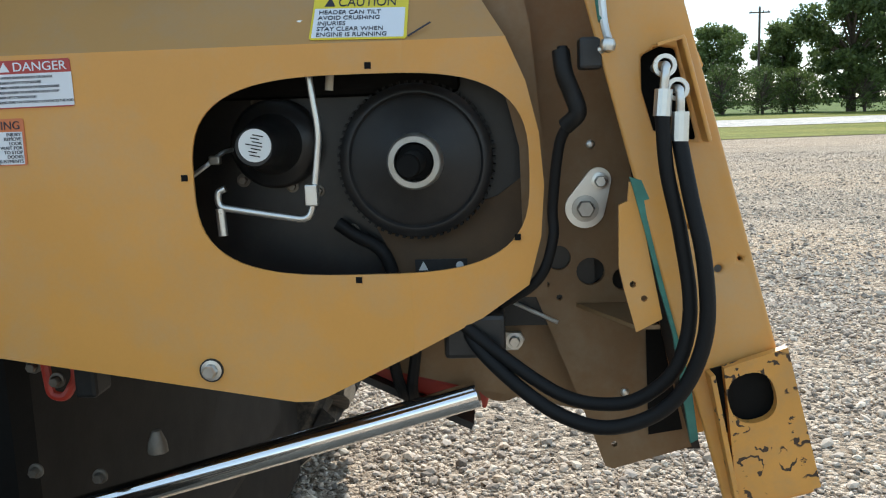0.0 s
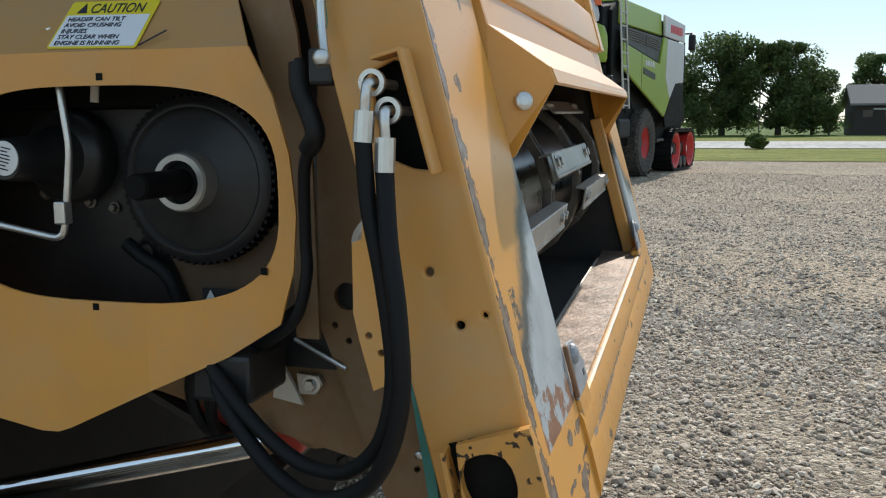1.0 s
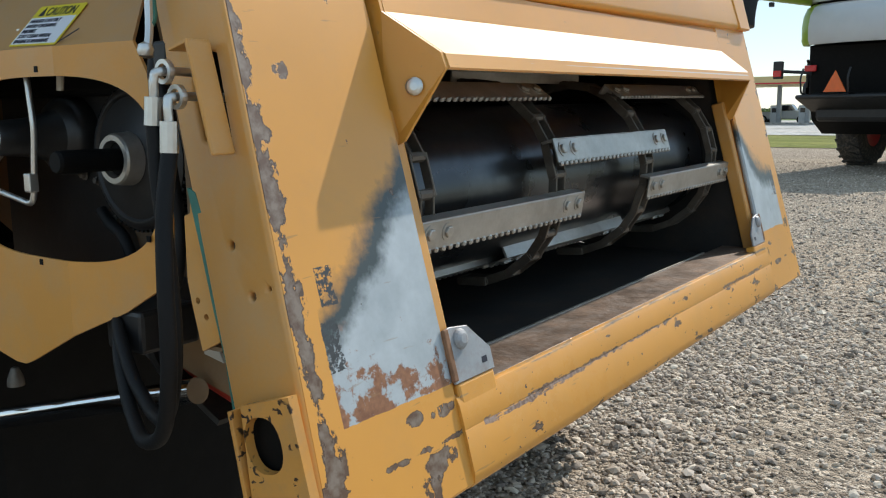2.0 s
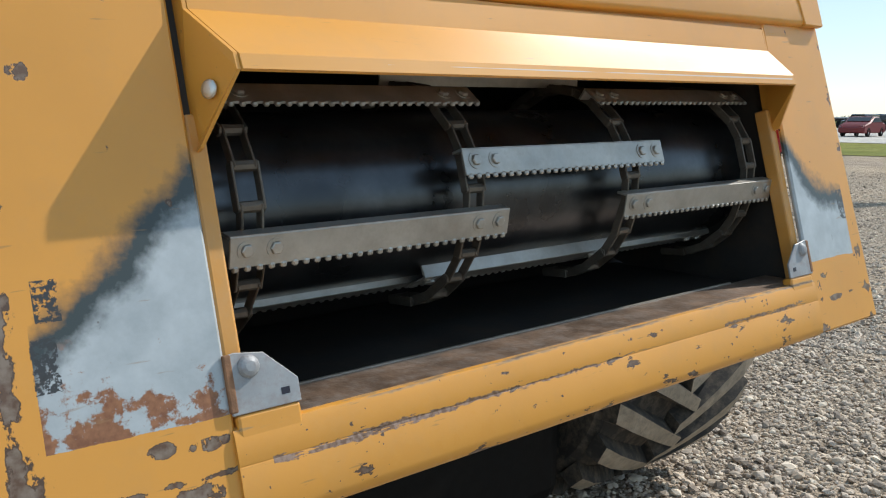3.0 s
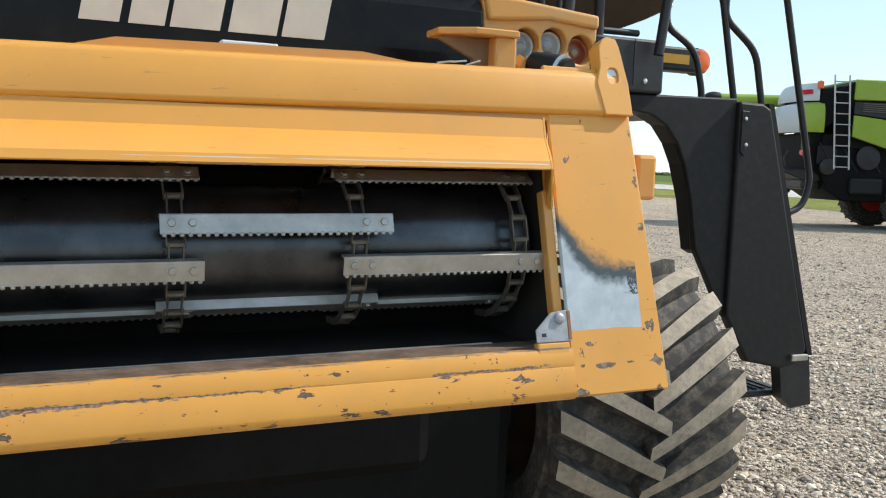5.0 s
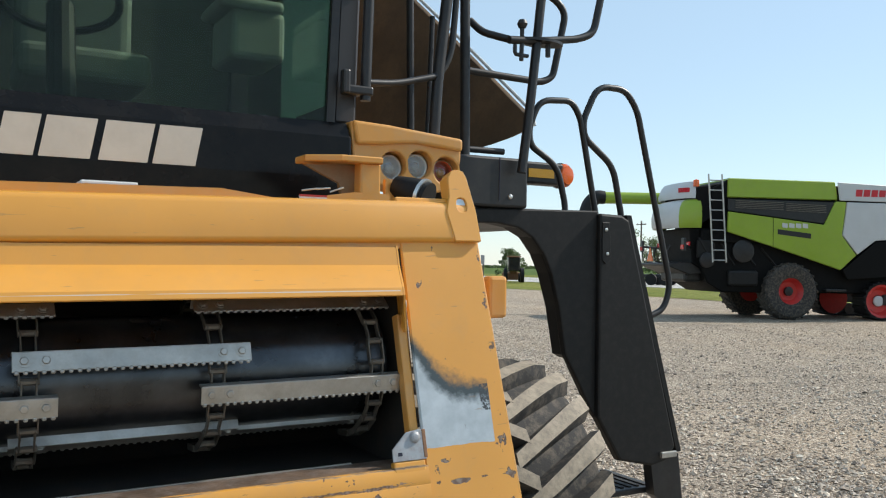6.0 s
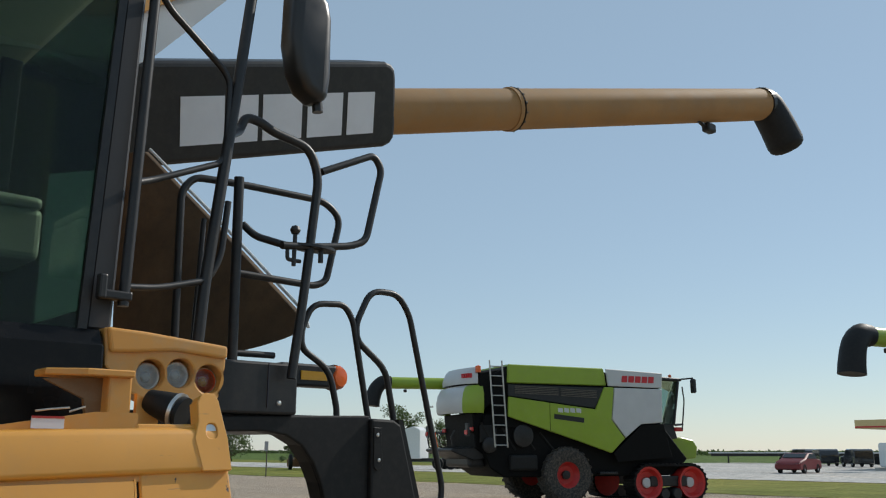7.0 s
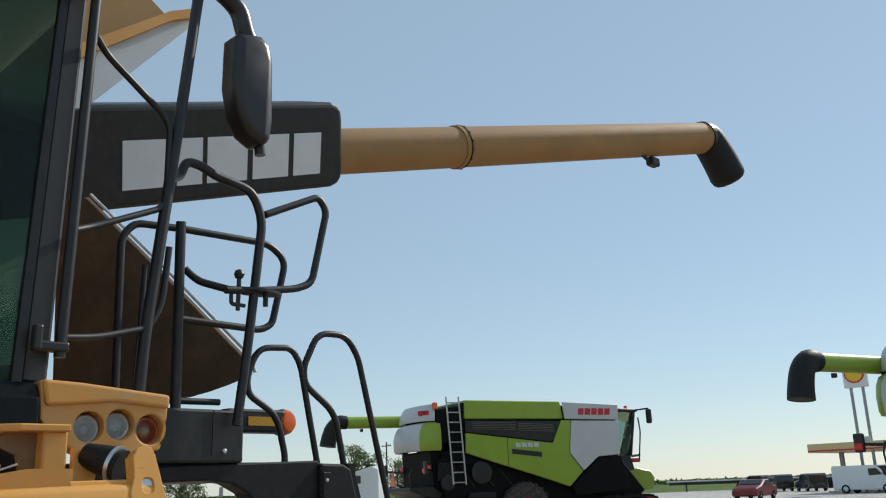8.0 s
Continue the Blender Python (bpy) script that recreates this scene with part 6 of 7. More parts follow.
    across("rear_platform", [(-3.95, 1.66), (-3.95, 1.74), (-2.9, 1.80), (-2.6, 1.45), (-3.2, 1.38)], 1.15, M_BLACK, "black folding rear platform")
    for y in (-1.05, 0.0, 1.05):
        part("platform_rail", tube(corner_path([(-3.2, y, 1.72), (-3.86, y, 1.78), (-3.92, y, 2.10), (-3.80, y, 2.32)], 0.06), 0.022, 6), M_BLACK, root)
    for y in (-1.55, 1.55):
        s = -1 if y < 0 else 1
        slab("vent_panel", [(-2.14, 3.78), (1.46, 3.76), (1.09, 3.06), (-2.15, 3.41)], y, 0.03, M_BLACK, "black louvred vent panel")
        for k in range(5):
            z = 3.50 + 0.055 * k
            slab("louvre", [(-1.9, z), (-0.3, z - 0.03), (-0.3, z - 0.01), (-1.9, z + 0.02)], y + s * 0.03, 0.03, M_DARKSTEEL, bevel=0)
            slab("louvre", [(-0.2, z - 0.05), (1.15, z - 0.09), (1.17, z - 0.07), (-0.2, z - 0.03)], y + s * 0.03, 0.03, M_DARKSTEEL, bevel=0)
        slab("side_panel", [(-2.15, 3.38), (1.09, 3.03), (1.47, 3.78), (1.84, 3.78), (1.70, 2.70), (2.20, 2.08), (1.65, 1.60), (0.53, 1.95), (-2.17, 2.75)], y, 0.08, M_GREEN, "smooth green side panel")
        slab("cab_side_panel", [(1.55, 4.40), (3.84, 4.32), (3.80, 3.80), (1.62, 3.82)], y, 0.07, M_GREY, "light grey upper panel")
        slab("front_side_panel", [(1.87, 3.77), (3.80, 3.76), (3.76, 2.62), (2.87, 2.56), (2.24, 2.10), (1.73, 2.71)], y, 0.07, M_GREY, "light grey front panel")
        for k in range(5):
            x0 = (2.15 + 0.27 * k)
            slab("logo_block", [(x0, 3.96), (x0 + 0.22, 3.96), (x0 + 0.25, 4.18), (x0 + 0.03, 4.18)], y + s * 0.07, 0.01, M_LOGO_RED, "red block of the maker's mark", 0)
        for k in range(4):
            x0 = -0.35 + 0.23 * k
            slab("number_block", [(x0, 2.92), (x0 + 0.18, 2.90), (x0 + 0.18, 3.04), (x0, 3.06)], y + s * 0.08, 0.01, M_GREY, bevel=0)
        slab("panel_joint", [(-0.66, 3.22), (-0.645, 3.22), (-0.645, 2.32), (-0.66, 2.32)], y + s * 0.08, 0.004, M_NEAR_BLACK, bevel=0)
        slab("name_bar", [(-0.5, 2.70), (0.62, 2.58), (0.62, 2.74), (-0.5, 2.86)], y + s * 0.08, 0.01, M_BLACK, bevel=0)
        slab("front_shield", [(2.3, 2.05), (2.9, 2.52), (3.8, 2.58), (4.1, 1.45), (1.9, 1.3), (1.75, 1.6)], y, 0.05, M_NEAR_BLACK, bevel=0.01)
        # rear wheel
        a = axis_m((0, s * 1.30, 0.905), (0, s, 0))
        w = part("wheel", lathe([(0.42, -0.28), (0.55, -0.33), (0.80, -0.33), (0.875, -0.26), (0.88, 0), (0.875, 0.26), (0.80, 0.33), (0.55, 0.33), (0.42, 0.28)], a, 40), M_TYRE, root, "large black lugged tyre", smooth=True)
        for k in range(22):
            for h in (-1, 1):
                t = a @ Matrix.Rotation(2 * math.pi * (k + 0.25 * h) / 22, 4, "Z")
                part("lug", box((0.885, 0.05 * h, 0.15 * h), (0.045, 0.07, 0.32), m=t @ Matrix.Rotation(0.4 * h, 4, "X")), M_TYRE, w)
        part("rim", lathe([(0.08, 0.05), (0.30, 0.08), (0.40, 0.22), (0.45, 0.27), (0.45, -0.27), (0.1, -0.2)], a, 32), M_RIM_RED, w, "red steel rim", smooth=True)
        part("hub", lathe([(0.14, 0.05), (0.14, 0.16), (0, 0.18)], a, 20), M_BLACK, w)
        # track unit
        loop = []
        for k in range(10):
            t = -math.pi / 2 + math.pi * k / 9
            loop.append((4.85 + 0.60 * math.cos(t), 0.62 + 0.60 * math.sin(t)))
        for k in range(10):
            t = math.pi / 2 + math.pi * k / 9
            loop.append((3.08 + 0.60 * math.cos(t), 0.62 + 0.60 * math.sin(t)))
        loop[0] = (4.70, 0.02)
        inner = [(3.96 + (x - 3.96) * 0.965, 0.62 + (z - 0.62) * 0.90) for x, z in loop]
        tm = Matrix(((1, 0, 0, 0), (0, 0, s, s * 0.98), (0, 1, 0, 0), (0, 0, 0, 1)))
        tr = part("track", prism(loop, 0.66, [inner], m=tm), M_RUBBER, root, "black rubber crawler track")
        pts = loop + loop[:1]
        acc = 0.0
        for p, q in zip(pts, pts[1:]):
            ln = math.dist(p, q)
            ang = math.atan2(q[1] - p[1], q[0] - p[0])
            while acc < ln:
                cx, cz = p[0] + (q[0] - p[0]) * acc / ln, p[1] + (q[1] - p[1]) * acc / ln
                t = Matrix.Translation((cx, s * 1.31, cz)) @ Matrix.Rotation(-ang, 4, "Y")
                if cz > 0.12:
                    part("track_lug", box((0, 0, 0), (0.08, 0.66, 0.09), m=t), M_RUBBER, tr)
                acc += 0.17
            acc -= ln
        for x in (3.08, 4.85):
            ww = part("track_wheel", lathe([(0, 0.0), (0.16, 0.02), (0.2, 0.10), (0.36, 0.12), (0.46, 0.28), (0.535, 0.30), (0.535, -0.30), (0, -0.30)], axis_m((x, s * 1.33, 0.62), (0, s, 0)), 32), M_RIM_RED, tr, "red track wheel", smooth=True)
            part("hub", lathe([(0.17, 0.09), (0.17, 0.15), (0.12, 0.17), (0, 0.17)], axis_m((x, s * 1.33, 0.62), (0, s, 0)), 20), M_GREY, ww)
        for x in (3.72, 4.22):
            part("roller", lathe([(0, 0.3), (0.16, 0.3), (0.20, 0.24), (0.20, -0.3), (0, -0.3)], axis_m((x, s * 1.33, 0.25), (0, s, 0)), 20), M_BLACK, tr, smooth=True)
        part("track_frame", box((3.96, s * 1.33, 0.66), (1.5, 0.4, 0.35), 0.05), M_BLACK, tr)
    # ladder
    for y in (-1.72,):
        for x in (-2.86, -2.42):
            part("ladder_stile", tube([Vector((x, y, 4.52)), Vector((x + 0.12, y - 0.1, 1.78))], 0.026, 8), M_STEEL, root, "bare metal ladder stile")
        for k in range(9):
            z = 1.85 + 0.31 * k
            x = -2.86 + 0.12 * (4.52 - z) / 2.74
            part("ladder_rung", tube([Vector((x, y - 0.1 * (4.52 - z) / 2.74, z)), Vector((x + 0.44, y - 0.1 * (4.52 - z) / 2.74, z))], 0.020, 6), M_STEEL, root)
    # cab
    across("cab_roof", [(3.80, 4.12), (3.80, 4.27), (5.0, 4.22), (5.12, 4.12)], 1.05, M_BLACK, "black cab roof")
    m = Matrix(((1, 0, 0, 0), (0, 0, 1, -0.98), (0, 1, 0, 0), (0, 0, 0, 1)))
    part("cab_glass", prism([(3.86, 2.6), (3.86, 4.11), (4.92, 4.11), (4.62, 2.6)], 1.96, m=m), M_GLASS, root, "tinted cab glazing")
    across("cab_base", [(3.80, 2.0), (3.80, 2.6), (4.66, 2.6), (4.80, 2.1)], 1.0, M_BLACK)
    part("cab_seat", box((4.15, 0, 2.9), (0.5, 0.5, 0.9), 0.08), M_BLACK, root)
    for y in (-1.0, 1.0):
        part("cab_pillar", tube([Vector((4.66, y, 2.58)), Vector((4.95, y, 4.14))], 0.05, 8), M_BLACK, root)
        part("cab_handrail", tube(corner_path([(4.75, y * 1.35, 2.4), (4.9, y * 1.35, 3.4), (4.85, y * 1.35, 3.9)], 0.1), 0.025, 6), M_BLACK, root)
        part("mirror", box((5.22, y * 1.5, 3.92), (0.14, 0.22, 0.5), 0.05), M_BLACK, root, "black cab mirror")
        part("mirror_stay", tube([Vector((5.0, y, 4.18)), Vector((5.22, y * 1.5, 4.20))], 0.03, 6), M_BLACK, root)
        part("beacon", lathe([(0.06, 0), (0.06, 0.12), (0, 0.15)], Matrix.Translation((4.75, y * 0.8, 4.22)), 12), M_ORANGE, root)
    across("feeder_house", [(3.9, 1.5), (3.95, 2.08), (5.1, 2.15), (5.62, 2.05), (5.80, 1.80), (5.72, 1.42), (5.0, 1.36)], 0.78, M_GREEN, "green feeder house")
    part("front_rail", tube(corner_path([(4.7, -1.0, 2.55), (5.1, -1.0, 2.6), (5.1, 1.0, 2.6), (4.7, 1.0, 2.55)], 0.1), 0.03, 6), M_BLACK, root)
    part("red_cover", box((4.85, -0.9, 2.42), (0.35, 0.3, 0.14), 0.03), M_RIM_RED, root)
    # folded unloading auger on the far side
    part("auger_tube", tube([Vector((1.5, 1.25, 4.0)), Vector((-5.25, 1.45, 3.95))], 0.20, 20), M_GREEN, root, "green folded unloading tube", smooth=True)
    part("spout", tube(smooth_path([(-5.15, 1.45, 3.96), (-5.42, 1.45, 3.95), (-5.64, 1.46, 3.74), (-5.76, 1.46, 3.40), (-5.80, 1.46, 3.16)]), 0.225, 18, r_end=0.275), M_PLASTIC, root, "black rubber spout", smooth=True)
    part("spout_lamp", box((-4.6, 1.45, 3.69), (0.1, 0.1, 0.1), 0.02), M_BLACK, root)
    # rear lights and warning triangle
    for y in (-1.15, 1.15):
        part("tail_lamp", box((-3.27, y, 2.35), (0.06, 0.28, 0.14), 0.02), M_REDLENS, root, "red tail lamp")
        part("light_arm", tube([Vector((-3.2, y, 2.25)), Vector((-3.6, y * 1.5, 2.3))], 0.04, 6), M_BLACK, root)
        part("arm_light", box((-3.65, y * 1.5, 2.32), (0.08, 0.24, 0.40), 0.03), M_BLACK, root)
        part("arm_lens", box((-3.70, y * 1.5, 2.24), (0.03, 0.20, 0.14), 0.01), M_REDLENS, root)
    part("beacon", lathe([(0.09, 0), (0.09, 0.2), (0, 0.24)], Matrix.Translation((-3.05, -1.25, 4.16)), 12), M_ORANGE, root)
    part("warning_triangle", prism([(-0.25, 1.80), (0.25, 1.80), (0.0, 2.26)], 0.02, m=Matrix(((0, 0, -1, -3.94), (1, 0, 0, 0.25), (0, 1, 0, 0), (0, 0, 0, 1)))), M_ORANGE, root, "orange slow-vehicle triangle")
    # engine-bay and chassis fittings along the sides
    for sgn in (-1, 1):
        y = sgn * 1.36
        part("drive_pulley", lathe([(0, 0.12), (0.30, 0.12), (0.36, 0.10), (0.36, 0.02), (0, 0)], axis_m((-1.55, y, 2.15), (0, sgn, 0)), 24), M_BLACK, root, smooth=True)
        part("drive_pulley", lathe([(0, 0.12), (0.20, 0.12), (0.24, 0.10), (0.24, 0.02), (0, 0)], axis_m((-2.75, y, 1.85), (0, sgn, 0)), 24), M_BLACK, root, smooth=True)
        part("fuel_tank", box((-1.55, sgn * 1.25, 1.30), (1.0, 0.5, 0.5), 0.08), M_PLASTIC, root, "black plastic tank")
        part("side_step", box((1.55, sgn * 1.45, 0.95), (0.7, 0.25, 0.08), 0.02), M_BLACK, root)
        part("straw_guard", box((-2.75, sgn * 1.33, 2.2), (0.6, 0.08, 0.55), 0.03), M_PLASTIC, root)
        for k in range(4):
            part("side_pipe", tube([Vector((-3.0 + 0.7 * k, y, 2.55 - 0.1 * k)), Vector((-2.5 + 0.7 * k, y, 1.7))], 0.035, 6), M_PLASTIC, root)
    part("spreader", box((-3.0, 0, 1.35), (0.6, 2.0, 0.4), 0.1), M_BLACK, root)
    return root


def parked(px, py, heading):
    """Stands the machine with its right rear wheel at px, py."""
    h = radians(heading)
    n = Vector((-math.sin(h), math.cos(h), 0))
    return Matrix.Translation(Vector((px, py, 0)) + n * 1.62) @ Matrix.Rotation(h, 4, "Z")


first = green_combine()
first.matrix_basis = parked(22.8, 16.9, -21)
copy_thing(first, parked(22.5, 1.1, -13))


# ---------------------------------------------------------------- gravel stones
def gravel_stones():
    rng = np.random.default_rng(5)
    t = (1 + 5 ** 0.5) / 2
    ico = np.array([(-1, t, 0), (1, t, 0), (-1, -t, 0), (1, -t, 0), (0, -1, t), (0, 1, t), (0, -1, -t), (0, 1, -t), (t, 0, -1), (t, 0, 1), (-t, 0, -1), (-t, 0, 1)], float)
    ico /= np.linalg.norm(ico[0])
    ico_f = np.array([(0, 11, 5), (0, 5, 1), (0, 1, 7), (0, 7, 10), (0, 10, 11), (1, 5, 9), (5, 11, 4), (11, 10, 2), (10, 7, 6), (7, 1, 8), (3, 9, 4), (3, 4, 2), (3, 2, 6), (3, 6, 8), (3, 8, 9), (4, 9, 5), (2, 4, 11), (6, 2, 10), (8, 6, 7), (9, 8, 1)])
    octa = np.array([(1, 0, 0), (-1, 0, 0), (0, 1, 0), (0, -1, 0), (0, 0, 1), (0, 0, -1)], float)
    octa_f = np.array([(0, 2, 4), (2, 1, 4), (1, 3, 4), (3, 0, 4), (2, 0, 5), (1, 2, 5), (3, 1, 5), (0, 3, 5)])

    waves = [(rng.uniform(0.9, 7.0), rng.uniform(0, 6.283), rng.uniform(0, 6.283)) for k in range(14)]

    def bare(x, y):
        """Uneven cover: below zero where sand shows between the stones."""
        total = 0
        for f, d, p in waves:
            total = total + np.sin(f * (0.6 * x * np.cos(d) + 1.4 * y * np.sin(d)) + p) / f ** 0.35
        return total * 0.62

    def scatter(base, tri, r, size, first):
        """Stones of one rough form at distances r from the machine's mouth."""
        n, k = len(r), len(base)
        a = rng.uniform(-1.2, 1.55, n)
        x, y = 0.2 + r * np.cos(a), r * np.sin(a)
        keep = rng.uniform(0, 1, n) < np.clip(0.75 + 0.32 * bare(x, y), 0.22, 1.0)
        x, y, size = x[keep], y[keep], size[keep]
        n = len(x)
        v = base[None] * (1 + rng.uniform(-0.28, 0.28, (n, k, 1)))
        v = v * np.stack([rng.uniform(0.8, 1.35, n), rng.uniform(0.7, 1.1, n), rng.uniform(0.5, 0.8, n)], 1)[:, None]
        ang = rng.uniform(0, 6.283, n)
        c, s = np.cos(ang)[:, None], np.sin(ang)[:, None]
        vx, vy = v[..., 0], v[..., 1]
        vz = v[..., 2] + rng.uniform(-0.35, 0.35, n)[:, None] * vx
        out = np.stack([vx * c - vy * s, vx * s + vy * c, vz], -1) * size[:, None, None]
        out += np.stack([x, y, size * 0.30], 1)[:, None]
        return out.reshape(-1, 3), (tri[None] + first + k * np.arange(n)[:, None, None]).reshape(-1, 3)

    near, far = 72000, 150000
    r = np.sqrt(rng.uniform(0.02, 1, near)) * 4.8
    v1, f1 = scatter(ico, ico_f, r, np.clip(rng.lognormal(math.log(0.0088), 0.45, near), 0.004, 0.028), 0)
    r = 4.4 + 20.0 * rng.uniform(0, 1, far) ** 1.5
    v2, f2 = scatter(octa, octa_f, r, np.clip(rng.lognormal(math.log(0.0135), 0.40, far), 0.006, 0.034), len(v1))
    me = bpy.data.meshes.new("gravel_stones")
    me.from_pydata(np.concatenate([v1, v2]).tolist(), [], np.concatenate([f1, f2]).tolist())
    m = bpy.data.materials.new("loose_stone")
    m.use_nodes = True
    nt = m.node_tree
    bs = nt.nodes["Principled BSDF"]
    g = nt.nodes.new("ShaderNodeNewGeometry")
    cr = nt.nodes.new("ShaderNodeValToRGB")
    e = cr.color_ramp.elements
    e[0].position, e[0].color = 0.0, (0.16, 0.14, 0.125, 1)
    e[1].position, e[1].color = 1.0, (0.82, 0.735, 0.61, 1)
    for p, col in ((0.3, (0.43, 0.356, 0.288, 1)), (0.55, (0.637, 0.527, 0.412, 1)), (0.75, (0.56, 0.485, 0.418, 1)), (0.9, (0.77, 0.656, 0.529, 1))):
        q = e.new(p)
        q.color = col
    nt.links.new(g.outputs["Random Per Island"], cr.inputs[0])
    co = nt.nodes.new("ShaderNodeTexCoord").outputs["Object"]
    col = mixc(nt, mth(nt, "MULTIPLY", noise_tex(nt, co, 120, 4.0), 0.35), cr.outputs[0], (0.45, 0.36, 0.27))
    nt.links.new(col, bs.inputs["Base Color"])
    bs.inputs["Roughness"].default_value = 0.85
    bs.inputs["Specular IOR Level"].default_value = 0.2
    me.materials.append(m)
    tagged(new("gravel_stones", me), "loose grey and tan crushed stones on the yard", "gravel", kind="stuff")


gravel_stones()


# ---------------------------------------------------------------- trees
def leaf_material(name, dark, light):
    m = bpy.data.materials.new(name)
    m.use_nodes = True
    nt = m.node_tree
    bs = nt.nodes["Principled BSDF"]
    g = nt.nodes.new("ShaderNodeNewGeometry")
    col = mixc(nt, g.outputs["Random Per Island"], dark, light)
    nt.links.new(col, bs.inputs["Base Color"])
    bs.inputs["Roughness"].default_value = 0.6
    tr = nt.nodes.new("ShaderNodeBsdfTranslucent")
    nt.links.new(col, tr.inputs["Color"])
    mx = nt.nodes.new("ShaderNodeMixShader")
    mx.inputs[0].default_value = 0.35
    nt.links.new(bs.outputs[0], mx.inputs[1])
    nt.links.new(tr.outputs[0], mx.inputs[2])
    nt.links.new(mx.outputs[0], nt.nodes["Material Output"].inputs["Surface"])
    return m


M_LEAF = leaf_material("tree_leaves", (0.042, 0.076, 0.019), (0.12, 0.168, 0.05))
M_LEAF_PALE = leaf_material("pale_leaves", (0.075, 0.12, 0.03), (0.15, 0.20, 0.055))
M_BARK = material("bark", (0.09, 0.07, 0.055), 0.9, vary=0.3, scale=3, fine=20, bump=0.4)


def tree(x, y, height, width, seed, mat, label, low=0.02, leaves=19000, name="tree"):
    rng = np.random.default_rng(seed)
    root = thing(name, label, "tree" if name == "tree" else "bush", "trees beyond the road")
    root.location = (x, y, 0.05)
    top = height * 0.62
    bm = tube([Vector((0, 0, 0)), Vector((0.1, 0.05, top * 0.5)), Vector((0.0, 0.2, top))], height * 0.035, 8, r_end=height * 0.012)
    blobs = []
    nb = 46
    for k in range(nb):
        a = rng.uniform(0, 6.283)
        f = (k + 0.5) / nb
        zz = height * (low + 0.10 + (0.86 - low) * f)
        rad = width * 0.5 * math.sqrt(max(0.04, 1 - ((f - 0.42) / 0.66) ** 2)) * rng.uniform(0.15, 1.08)
        c = np.array([rad * math.cos(a), rad * math.sin(a), min(zz, height * 0.9)])
        blobs.append((c, rng.uniform(0.08, 0.20) * width))
        tube([Vector((0, 0.1, min(top, c[2] * 0.62))), Vector(c) * 0.6 + Vector((0, 0, c[2] * 0.22)), Vector(c)], height * 0.012, 5, bm, r_end=0.02)
    part("trunk", bm, M_BARK, root, "dark trunk and limbs")
    per = leaves // nb
    pos = []
    for c, r in blobs:
        d = rng.normal(size=(per, 3))
        d /= np.linalg.norm(d, axis=1)[:, None]
        rr = r * rng.uniform(0.25, 1.12, per)[:, None] ** 0.6
        pos.append(c + d * rr * np.array([1, 1, 0.8]))
    pos = np.concatenate(pos)
    n = len(pos)
    sz = rng.uniform(0.6, 1.3, n) * 0.0115 * height + 0.055
    u = rng.normal(size=(n, 3))
    u /= np.linalg.norm(u, axis=1)[:, None]
    w = np.cross(u, rng.normal(size=(n, 3)))
    w /= np.linalg.norm(w, axis=1)[:, None]
    q = np.stack([pos - u * sz[:, None], pos + w * sz[:, None] * 0.6, pos + u * sz[:, None], pos - w * sz[:, None] * 0.6], 1)
    me = bpy.data.meshes.new("crown")
    me.from_pydata(q.reshape(-1, 3).tolist(), [], np.arange(4 * n).reshape(-1, 4).tolist())
    me.materials.append(mat)
    ob = new("crown", me)
    ob.parent = root
    ob["label"] = "uneven leafy crown"
    return root


DARK, PALE = "broad dark green tree beyond the road", "pale sunlit green tree beyond the road"
for k, (x, y, h, w, mat) in enumerate((
        (92, 3.0, 8.8, 9, M_LEAF), (96, -2.8, 10.2, 10, M_LEAF), (94, -8.2, 9.6, 8, M_LEAF), (97, -11.8, 6.6, 5, M_LEAF),
        (112, -20.5, 9.4, 7, M_LEAF), (104, -27.0, 10.5, 9, M_LEAF_PALE), (100, -33.0, 10.0, 7, M_LEAF_PALE), (88, -35.5, 13.5, 9, M_LEAF),
        (90, -42, 12, 9, M_LEAF), (150, 5, 11, 11, M_LEAF), (150, 14, 10, 10, M_LEAF))):
    tree(x, y, h, w, 20 + k, mat, DARK if mat is M_LEAF else PALE)
for k, (x, y, h, w) in enumerate(((92, -24.0, 5.2, 5.5), (90, -27.5, 4.8, 5.0), (91, -31, 4.5, 5), (47, -3.3, 0.75, 1.1), (93, -0.5, 3.5, 4), (94, -13.0, 3.0, 3), (86, -36, 4.5, 5))):
    tree(x, y, h, w, 60 + k, M_LEAF_PALE if k > 1 else M_LEAF, "low leafy bush at the roadside", 0.0, 3600, "bush")
for k, (x, y, h, w) in enumerate(((46.5, 81, 4.2, 4.6), (53.0, 78, 3.4, 3.2), (77, 90, 7.6, 7.0), (95, 100, 6.2, 7), (42.5, 82, 3.6, 4.5))):
    tree(x, y, h, w, 80 + k, M_LEAF, "distant dark green tree", 0.05, 3600)


# ---------------------------------------------------------------- buildings and roadside
M_SIDING = material("dark_siding", (0.045, 0.035, 0.03), 0.8, vary=0.2)
M_SHINGLE = material("grey_shingle", (0.20, 0.19, 0.185), 0.85, vary=0.15)
M_POLE = material("weathered_pole", (0.11, 0.09, 0.075), 0.9, vary=0.25)
M_CANOPY = material("tan_canopy", (0.62, 0.47, 0.22), 0.5, vary=0.05)
M_CONCRETE = material("grey_steel_post", (0.30, 0.31, 0.31), 0.6, vary=0.1)
M_SIGNYEL = material("yellow_sign_face", (0.75, 0.48, 0.02), 0.4, vary=0.03, bump=0.0)
M_CARPAINT = material("dark_red_car_paint", (0.16, 0.010, 0.012), 0.42, vary=0.05, bump=0.0)
